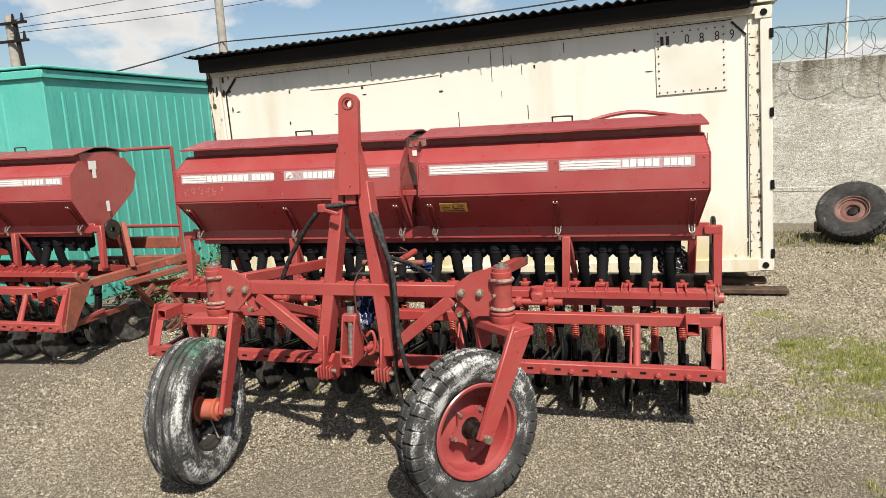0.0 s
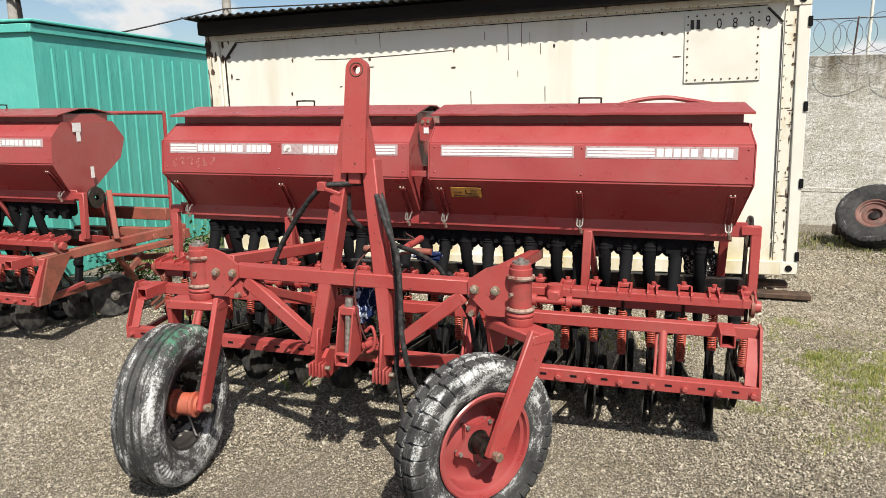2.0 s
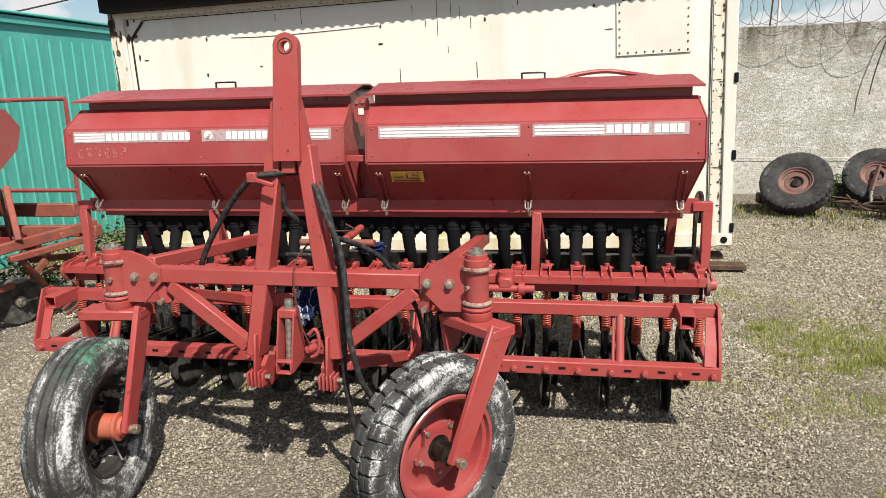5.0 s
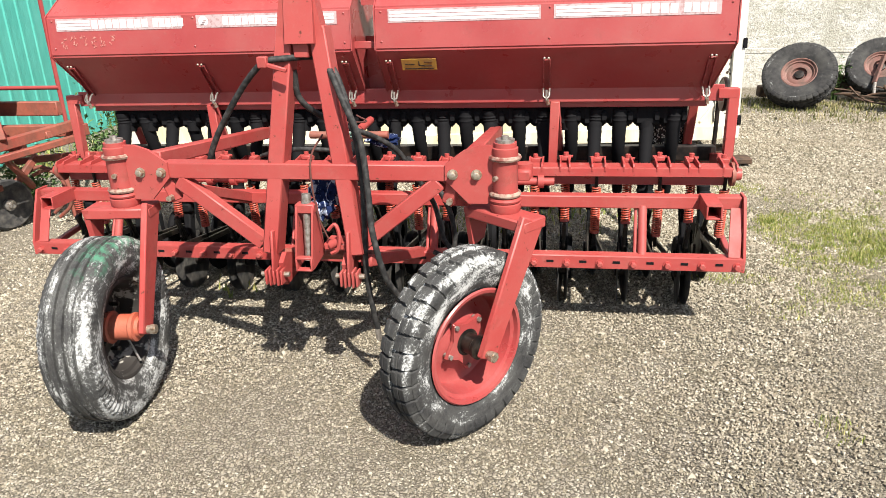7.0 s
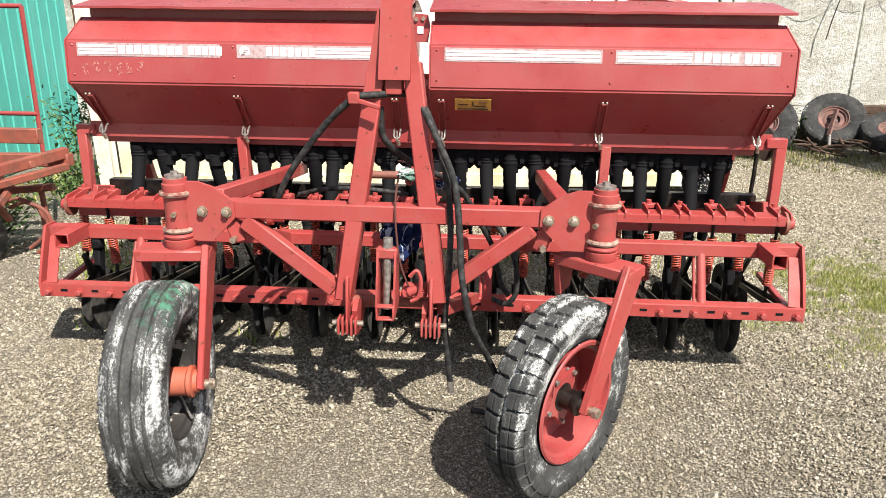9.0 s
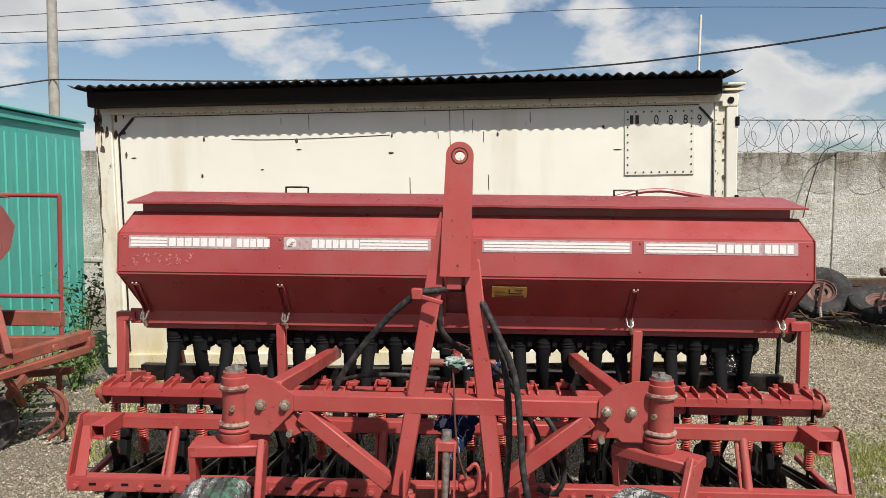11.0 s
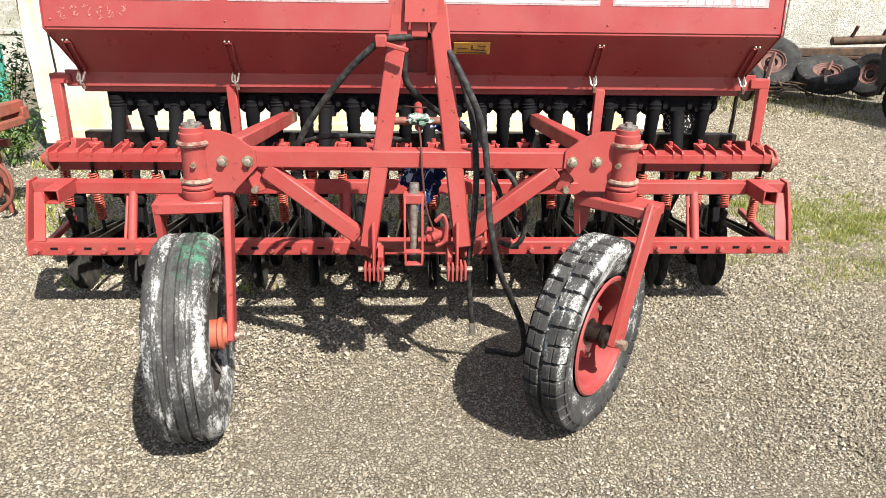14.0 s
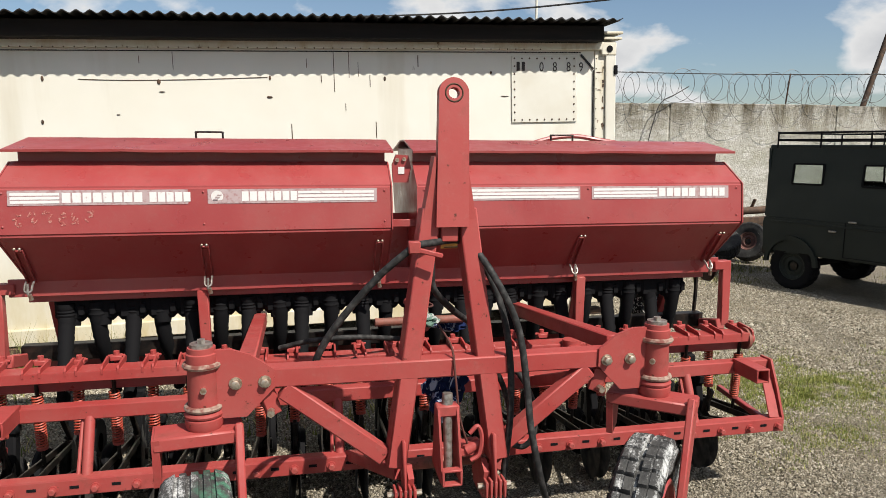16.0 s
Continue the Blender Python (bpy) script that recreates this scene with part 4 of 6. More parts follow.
def add_tyre(bm, prof, pattern, seg):
    """A tyre turned about x in one skin; pattern(x, r, angle) raises the rubber outwards."""
    rings = []
    for k in range(seg):
        a = 2 * math.pi * k / seg
        ring = []
        for x, r in prof:
            dx, dr = pattern(x, r, a)
            ring.append(bm.verts.new((x + dx, (r + dr) * math.cos(a), (r + dr) * math.sin(a))))
        rings.append(ring)
    for k in range(seg):
        a, b = rings[k], rings[(k + 1) % seg]
        for i in range(len(prof) - 1):
            bm.faces.new((a[i], a[i + 1], b[i + 1], b[i]))


def lug_pattern(R, hw, count, depth, fill=0.80):
    """Rectangular blocks in two columns either side of a centre groove, running on to the shoulders."""
    def f(x, r, a):
        s = 1 if x > 0 else -1
        q = abs(x) / hw
        if r < R - 0.15 * R or q < 0.10:
            return 0, 0
        ph = (a * count / (2 * math.pi) + (0.5 if s > 0 else 0) + q * 0.14) % 1.0
        if ph > fill:
            return 0, 0
        if r > R - 0.06 * R:
            return 0, depth
        return s * depth * 0.6, depth * 0.3
    return f


def tyre_profile(R, hw, rr):
    side = [(0.62, rr), (0.88, rr + (R - rr) * 0.2), (1.0, rr + (R - rr) * 0.45), (1.02, rr + (R - rr) * 0.58), (1.0, rr + (R - rr) * 0.70), (0.98, rr + (R - rr) * 0.78), (0.96, R - 0.050), (0.94, R - 0.034), (0.90, R - 0.021)]
    top = [(0.84, 0.014), (0.58, 0.011), (0.56, 0.011), (0.54, 0.014), (0.48, 0.014), (0.46, 0.010), (0.12, 0.010), (0.09, 0.013)]
    half = [(f * hw, r) for f, r in side] + [(f * hw, R - d) for f, d in top]
    return [(-x, r) for x, r in half] + [(x, r) for x, r in half[::-1]]


def lathe_wheel(root, name, R, W, rim_r, tyre_m, rim_m, m, lugs=0, label="", lug_h=0.012):
    """A plain road wheel turned about its local x axis, its outer side at +x."""
    w = holder(name, root, m)
    bm = bmesh.new()
    h = W / 2
    add_tyre(bm, tyre_profile(R, h, rim_r), lug_pattern(R, h, lugs, lug_h) if lugs else (lambda x, r, a: (0, 0)), 8 * lugs if lugs else 48)
    part("tyre", bm, tyre_m, w, label)
    bm = bmesh.new()
    add_lathe(bm, [(h * 0.66, rim_r * 1.06), (h * 0.70, rim_r * 1.0), (h * 0.62, rim_r * 0.95), (h * 0.50, rim_r * 0.93), (h * 0.46, rim_r * 0.84), (h * 0.30, rim_r * 0.82), (h * 0.22, rim_r * 0.72), (h * 0.34, rim_r * 0.60), (h * 0.36, rim_r * 0.46), (h * 0.0, rim_r * 0.42), (h * 0.0, 0.004)], 32)
    add_lathe(bm, [(-h * 0.6, rim_r * 1.03), (-h * 0.62, rim_r * 0.96), (h * 0.12, rim_r * 0.9)], 32)
    part("rim", bm, rim_m, w)
    bm = bmesh.new()
    add_lathe(bm, [(-h * 0.5, 0.004), (-h * 0.5, rim_r * 0.3), (h * 0.25, rim_r * 0.28), (h * 0.3, rim_r * 0.15), (h * 0.3, 0.004)], 20)
    part("hub", bm, M_DARK, w)
    return w


def van():
    root = holder("van", m=VT)
    Wd = 1.55
    # lower body, upper body with sloping sides: sections along X (profile), bridged across
    prof_lo = [(-0.42, 0.46), (-0.43, 0.84), (-0.42, 0.92), (2.45, 0.92), (2.5, 0.8), (2.5, 0.46)]
    bm = bmesh.new()
    add_prism(bm, prof_lo, Wd, Matrix(((1, 0, 0, 0), (0, 0, 1, Wd / 2), (0, 1, 0, 0), (0, 0, 0, 1))))
    bmesh.ops.bevel(bm, geom=list(bm.edges), offset=0.02, segments=2, affect="EDGES")
    body = part("body", bm, M_VAN, root)
    # cabin side with real window openings, leaning in
    def side(y0, y1, nm):
        """Side wall as a frame of bars round the openings."""
        def pt(x, z):
            t = (z - 0.92) / 0.9
            return Vector((x, y0 + (y1 - y0) * t, z))
        cells_x = [-0.42, -0.10, 0.30, 0.72, 0.78, 1.35, 2.0]
        cells_z = [0.92, 1.35, 1.60, 1.80]
        bm = bmesh.new()
        th = 0.03 if y1 > y0 else -0.03
        for i in range(len(cells_x) - 1):
            for j in range(3):
                if j == 1 and i in ((1, 4) if nm == "near" else (0, 1, 2, 4)):
                    continue
                a, b = cells_x[i], cells_x[i + 1]
                c, d = cells_z[j], cells_z[j + 1]
                def lean(x, z):
                    return x - (0.05 * (z - 0.92) / 0.9 if x < -0.3 else 0)
                quad = [pt(lean(a, c), c), pt(lean(b, c), c), pt(lean(b, d), d), pt(lean(a, d), d)]
                inn = [q + Vector((0, th, 0)) for q in quad]
                lo, hi = [bm.verts.new(q) for q in quad], [bm.verts.new(q) for q in inn]
                bm.faces.new(lo)
                bm.faces.new(hi[::-1])
                for k in range(4):
                    bm.faces.new((lo[k], lo[(k + 1) % 4], hi[(k + 1) % 4], hi[k]))
        bmesh.ops.remove_doubles(bm, verts=bm.verts, dist=0.0005)
        part("side_wall", bm, M_VAN, root, smooth=False)
        for i in (1, 4):
            a, b = cells_x[i], cells_x[i + 1]
            bm = bmesh.new()
            add_prism(bm, [(a - 0.01, 1.34), (b + 0.01, 1.34), (b + 0.01, 1.61), (a - 0.01, 1.61)], 0.004, Matrix(((1, 0, 0, 0), (0, (y1 - y0) / 0.9, 1, y0 - (y1 - y0) / 0.9 * 0.92 + th * 0.5), (0, 1, 0, 0), (0, 0, 0, 1))))
            g = part("window_pane", bm, M_GLASS, root)
            g.visible_shadow = False
            bm = bmesh.new()
            yy = lambda z: y0 + (y1 - y0) * (z - 0.92) / 0.9 - th * 0.25
            cs = [(a, yy(1.35), 1.35), (b, yy(1.35), 1.35), (b, yy(1.60), 1.60), (a, yy(1.60), 1.60)]
            for k in range(4):
                add_beam(bm, cs[k], cs[(k + 1) % 4], 0.022, 0.022, 0.004)
            part("window_rubber", bm, M_BLACK, root)
    side(0.02, 0.12, "near")
    side(Wd - 0.02, Wd - 0.12, "far")
    # roof, rear wall, front
    bm = bmesh.new()
    add_box(bm, pose(0.80, Wd / 2, 1.815), 2.54, Wd - 0.22, 0.05, 0.02, 2)
    part("roof", bm, M_VAN, root)
    rearx = lambda z: -0.405 - 0.05 * (z - 0.92) / 0.88
    bm = bmesh.new()
    for z0, z1 in ((0.92, 1.22), (1.64, 1.80)):
        add_beam(bm, (rearx(z0), Wd / 2, z0), (rearx(z1), Wd / 2, z1), 0.03, Wd - 0.18, 0.004, up=(0, 1, 0))
    for y in (0.16, Wd - 0.16):
        add_beam(bm, (rearx(1.2), y, 1.2), (rearx(1.66), y, 1.66), 0.03, 0.16, 0.004, up=(0, 1, 0))
    part("rear_wall", bm, M_VAN, root)
    bm = bmesh.new()
    add_beam(bm, (rearx(1.21), Wd / 2, 1.21), (rearx(1.65), Wd / 2, 1.65), 0.004, Wd - 0.46, 0, up=(0, 1, 0))
    part("window_pane", bm, M_GLASS, root).visible_shadow = False
    bm = bmesh.new()
    add_beam(bm, (2.35, Wd / 2, 0.92), (2.0, Wd / 2, 1.80), 0.03, Wd - 0.2, 0.004, up=(0, 1, 0))
    part("windscreen_frame", bm, M_VAN, root)
    # waist swage, door outline, handles, arch
    bm = bmesh.new()
    add_beam(bm, (-0.3, -0.004, 0.86), (2.3, -0.004, 0.86), 0.012, 0.02, 0.003)
    part("swage_line", bm, M_VAN, root)
    for x0, x1 in ((0.66, 1.5),):
        bm = bmesh.new()
        for p, q in (((x0, -0.003, 0.5), (x0, -0.003, 0.92)), ((x1, -0.003, 0.5), (x1, -0.003, 0.92)), ((x0, -0.003, 0.5), (x1, -0.003, 0.5))):
            add_beam(bm, p, q, 0.008, 0.008, 0)
        part("door_gap", bm, M_BLACK, root)
    for x, z in ((0.75, 0.93), (0.52, 0.80)):
        bm = bmesh.new()
        add_box(bm, pose(x, -0.02, z), 0.09, 0.03, 0.022, 0.006)
        part("door_handle", bm, M_STEEL, root)
    bm = bmesh.new()
    arc = [(0.0 + 0.36 * math.cos(math.pi * i / 16), 0.33 + 0.36 * math.sin(math.pi * i / 16)) for i in range(17)]
    arc2 = [(0.0 + 0.31 * math.cos(math.pi * i / 16), 0.33 + 0.31 * math.sin(math.pi * i / 16)) for i in range(16, -1, -1)]
    add_prism(bm, arc + arc2, 0.05, Matrix(((1, 0, 0, 0), (0, 0, 1, -0.015), (0, 1, 0, 0), (0, 0, 0, 1))))
    part("wheel_arch", bm, M_VAN, root)
    bm = bmesh.new()
    add_box(bm, pose(-0.42, Wd / 2, 0.46), 0.09, Wd - 0.1, 0.10, 0.012)
    part("bumper", bm, M_DARK, root)
    for x in (0.0, 1.62):
        for y in (0.10, Wd - 0.10):
            flip = Matrix.Rotation(-math.pi / 2 if y < 1 else math.pi / 2, 4, "Z")
            lathe_wheel(root, "wheel", 0.30, 0.18, 0.17, M_BLACK, M_VAN, pose(x, y, 0.295) @ flip, 22)
    bm = bmesh.new()
    add_tube(bm, (0.0, 0.1, 0.3), (0.0, Wd - 0.1, 0.3), 0.05)
    part("axle", bm, M_BLACK, root)
    # roof rack
    for z in (1.90, 1.99):
        bm = bmesh.new()
        c = [(-0.32, 0.05, z), (2.1, 0.05, z), (2.1, Wd - 0.05, z), (-0.32, Wd - 0.05, z)]
        for k in range(4):
            add_tube(bm, c[k], c[(k + 1) % 4], 0.012, 8)
        part("rack_rail", bm, M_BLACK, root)
    for x in (-0.32, 0.25, 0.85, 1.45, 2.1):
        for y in (0.05, Wd - 0.05):
            bm = bmesh.new()
            add_tube(bm, (x, y, 1.80), (x, y, 2.0), 0.011, 8)
            part("rack_post", bm, M_BLACK, root)
        bm = bmesh.new()
        add_tube(bm, (x, 0.05, 1.895), (x, Wd - 0.05, 1.895), 0.011, 8)
        part("rack_bar", bm, M_BLACK, root)
    tagged(root, "dark green boxy off-road van with roof rack", "van")


van()


# ---- old tyres and steel by the wall ----
def lean(x, y, z, az, el):
    """Pose with local x pointing to azimuth az, raised el degrees."""
    return pose(x, y, z) @ Matrix.Rotation(radians(az), 4, "Z") @ Matrix.Rotation(radians(-el), 4, "Y")


def old_wheel(x, y, z, az, el, R, label, bracket=False):
    root = lathe_wheel(None, "old_wheel", R, R * 0.5, R * 0.46, M_TYRE, M_RIMOLD, lean(x, y, z, az, el), 36, "", 0.009)
    if bracket:
        bm = bmesh.new()
        add_beam(bm, (R * 0.3, 0.02, 0.10), (R * 0.42, -0.04, -0.34), 0.07, 0.03, 0.006)
        part("bracket", bm, M_RIMOLD, root)
        bm = bmesh.new()
        add_tube(bm, (R * 0.42, -0.03, -0.32), (R * 0.5, -0.02, -0.52), 0.02)
        part("strut", bm, M_STEEL, root)
    tagged(root, label, "wheel", group="old wheels by the wall")


old_wheel(3.93, 6.42, 0.39, -115, 40, 0.43, "old black tractor tyre on rusty red rim leaning by the wall")
old_wheel(5.03, 6.85, 0.42, -112, 40, 0.40, "old black tyre on red rim with bracket leaning by the wall", True)
old_wheel(5.62, 6.42, 0.34, -118, 66, 0.39, "old tyre on red rim lying tilted on scrap", True)
old_wheel(6.35, 6.6, 0.31, -150, 20, 0.30, "small old tyre behind the van")
for a, b, w, h in (((3.6, 6.95, 0.12), (5.9, 7.2, 0.14), 0.14, 0.14), ((4.6, 7.15, 0.2), (9.0, 7.0, 0.42), 0.16, 0.16), ((5.2, 7.4, 0.40), (9.5, 7.1, 0.55), 0.14, 0.10), ((5.4, 7.15, 0.54), (9.2, 6.9, 0.66), 0.10, 0.12)):
    bm = bmesh.new()
    add_beam(bm, a, b, w, h, 0.012)
    tagged(ob_from("steel_beam", bm, M_RUST), "long rusty brown steel beam stacked by the wall", "beam", group="stacked beams")
bm = bmesh.new()
add_tube(bm, (6.05, 7.2, 0.70), (8.0, 7.05, 0.80), 0.06, 14)
for x in (6.3, 6.75):
    add_tube(bm, (x, 7.18, 0.72), (x + 0.03, 7.1, 0.92), 0.025, 8)
tagged(ob_from("steel_pipe", bm, M_RUST, smooth=True), "short rusty flanged pipe on the beam stack", "pipe")
for i, (x, y) in enumerate(((4.55, 6.55), (4.75, 6.35), (5.3, 6.3), (4.95, 6.2))):
    bm = bmesh.new()
    rr = random.Random(i)
    pts = [(x + rr.uniform(-0.25, 0.25), y + rr.uniform(-0.2, 0.2), rr.uniform(0.02, 0.3)) for _ in range(6)]
    add_sweep(bm, smooth_line(pts, 5), 0.012, 5)
    tagged(ob_from("scrap_rod", bm, M_RUST, smooth=True), "tangled rusty scrap rod among weeds", "scrap")

# ---- seed drill ----
# front face x to the right, y to the back; the frame stands on its two castor wheels
HX0, HX1 = -1.742, 1.768
GAP0, GAP1 = -0.075, 0.055


def hopper(root, x0, x1):
    h = holder("hopper", root)
    prof = [(0.50, 1.660), (0.367, 1.552), (0.347, 1.35), (0.545, 1.122), (0.57, 1.085), (0.80, 1.085), (0.80, 1.13), (1.06, 1.36), (1.12, 1.52), (1.03, 1.660)]
    bm = bmesh.new()
    add_prism(bm, prof, x1 - x0, plane_yz((x0 + x1) / 2))
    outer = x0 if x0 < -1 else x1
    for v in bm.verts:
        if v.co.z < 1.2 and abs(v.co.x - outer) < 0.01:
            v.co.x -= math.copysign(0.055, outer)
        elif v.co.z > 1.6 and abs(v.co.x - outer) < 0.01:
            v.co.x -= math.copysign(0.028, outer)
    bmesh.ops.bevel(bm, geom=[e for e in bm.edges if abs(e.verts[0].co.x - e.verts[1].co.x) > 0.5], offset=0.008, segments=2, affect="EDGES")
    part("hopper_shell", bm, M_RED, h)
    # end cheeks stand a little proud
    for x, s in ((x0, -1), (x1, 1)):
        bm = bmesh.new()
        add_prism(bm, [(y + (0.006 if y > 0.7 else -0.006), z) for y, z in prof], 0.006, plane_yz(x + s * 0.004))
        for v in bm.verts:
            if v.co.z < 1.2 and abs(x) > 1:
                v.co.x -= math.copysign(0.055, x)
            elif v.co.z > 1.6 and abs(x) > 1:
                v.co.x -= math.copysign(0.028, x)
        part("end_plate", bm, M_RED, h)
    # dark rebate under the lid
    bm = bmesh.new()
    sa, sb = (x0 + 0.045, x1 - 0.004) if x0 < -1 else (x0 + 0.004, x1 - 0.045)
    add_box(bm, pose((sa + sb) / 2, 0.775, 1.688), sb - sa, 0.47, 0.070, 0.003)
    part("lid_seal", bm, M_RED, h)
    # lid: folded sheet with a front lip
    lid = [(0.437, 1.703), (0.436, 1.714), (0.70, 1.767), (0.84, 1.767), (1.09, 1.716), (1.085, 1.708), (0.84, 1.759), (0.70, 1.759), (0.444, 1.709), (0.443, 1.703)]
    bm = bmesh.new()
    n = 14
    rng = random.Random(int(x0 * 100) + 500)
    rings = []
    for i in range(n + 1):
        x = x0 + (0.012 if x0 < -1 else -0.012) + (x1 - x0 + 0.012) * i / n
        d = 0.0022 * rng.uniform(-1, 1)
        # hipped ends: the ridge stops short of the lip
        hip = 0.03 if i == 0 and x0 < -1 else (-0.03 if i == n and x1 > 1 else 0.0)
        rings.append([bm.verts.new((x + (hip if 0.5 < y < 1.0 else 0), y, z + (d if y < 0.5 else d * 0.4))) for y, z in lid])
    m = len(lid)
    for a, b in zip(rings, rings[1:]):
        for k in range(m):
            bm.faces.new((a[k], a[(k + 1) % m], b[(k + 1) % m], b[k]))
    bm.faces.new(rings[0])
    bm.faces.new(rings[-1][::-1])
    part("lid", bm, M_RED, h, "folded sheet lid")
    xm = (x0 + x1) / 2
    bm = bmesh.new()
    add_sweep(bm, smooth_line([(xm - 0.062, 0.735, 1.755), (xm - 0.062, 0.735, 1.789), (xm - 0.055, 0.735, 1.797), (xm + 0.055, 0.735, 1.797), (xm + 0.062, 0.735, 1.789), (xm + 0.062, 0.735, 1.755)], 4), 0.0055, 6)
    part("lid_handle", bm, M_DARK, h, "thin bent-rod handle")
    # small rivets on the label face
    bm = bmesh.new()
    bmesh.ops.create_uvsphere(bm, u_segments=6, v_segments=4, radius=0.006)
    rv = mesh_of("rivet", bm, M_RED)
    for x in (x0 + 0.03, xm, x1 - 0.03):
        for z in (1.39, 1.53):
            shared("rivet", rv, h, pose(x, 0.347 + (z - 1.35) * 0.099, z))
    return h


def label_face(z):
    return 0.347 + (z - 1.35) * 0.099


def decal(root, xa, xb, stripes, blocks, emblem=None):
    """A film strip on the hopper face: pale stripes and letter-high blocks."""
    z0, z1 = 1.478, 1.542
    d = holder("decal", root)
    lean = math.degrees(math.atan(0.099))
    def slab(nm, a, b, c, e, proud, mat):
        bm = bmesh.new()
        zc = (c + e) / 2
        add_box(bm, pose((a + b) / 2, label_face(zc) - proud, zc, -lean), b - a, 0.0016, e - c)
        part(nm, bm, mat, d, smooth=False)
    slab("film", xa, xb, z0, z1, 0.0012, M_DECAL)
    for a, b in stripes:
        for i in range(3):
            c = z0 + 0.009 + i * 0.0165
            slab("stripe", a, b, c, c + 0.0115, 0.0026, M_WHITE)
    for a, n, w in blocks:
        for i in range(n):
            x = a + i * w
            g = w * 0.18
            c, e = z0 + 0.011, z1 - 0.011
            # plain bars, letter high
            slab("mark", x, x + w - g, c, e, 0.0026, M_WHITE)
    if emblem:
        bm = bmesh.new()
        zc = 1.510
        add_lathe(bm, [(0.0, 0.001), (0.0, 0.026), (0.0016, 0.026)], 24, pose(emblem, label_face(zc) - 0.0036, zc, 0, 0, 90))
        part("round_emblem", bm, M_WHITE, d, smooth=False)
        for i in range(3):
            slab("mark", emblem - 0.016 + i * 0.008, emblem + 0.004 + i * 0.007, 1.496 + i * 0.009, 1.500 + i * 0.009, 0.0052, M_DECAL)


def latch_set(root):
    """Clamps that hold the hoppers on their beam."""
    proto = holder("latch", root, pose(0, 0, 0))
    bm = bmesh.new()
    for s in (-0.02, 0.02):
        add_beam(bm, (s * 0.8, 0.396, 1.290), (s * 0.8, 0.530, 1.118), 0.005, 0.018, 0.001)
    add_beam(bm, (0, 0.392, 1.285), (0, 0.43, 1.27), 0.024, 0.012, 0.002)
    part("strap", bm, M_RED, proto)
    bm = bmesh.new()
    add_sweep(bm, smooth_line([(-0.016, 0.505, 1.128), (-0.015, 0.480, 1.110), (-0.013, 0.470, 1.092), (0, 0.468, 1.086), (0.013, 0.470, 1.092), (0.015, 0.480, 1.110), (0.016, 0.505, 1.128)], 4), 0.005, 6)
    add_tube(bm, (0, 0.470, 1.125), (0, 0.468, 1.075), 0.006, 8)
    part("hook", bm, M_STEEL, proto, "pale galvanised hook bolt")
    bm = bmesh.new()
    add_tube(bm, (0.004, 0.472, 1.078), (0.010, 0.480, 1.050), 0.010, 6)
    part("nut", bm, M_ZINC, proto)
    bm = bmesh.new()
    for s in (-0.02, 0.02):
        bmesh.ops.create_uvsphere(bm, u_segments=8, v_segments=5, radius=0.007, matrix=pose(s * 0.5, 0.378, 1.292))
    part("bolt", bm, M_ZINC, proto)
    for x in (-0.916, -0.125, 0.105, 0.899, 1.68):
        c = copy_thing(proto, pose(x, 0, 0))
        c.parent = root
    proto.matrix_local = pose(-1.675, 0, 0)


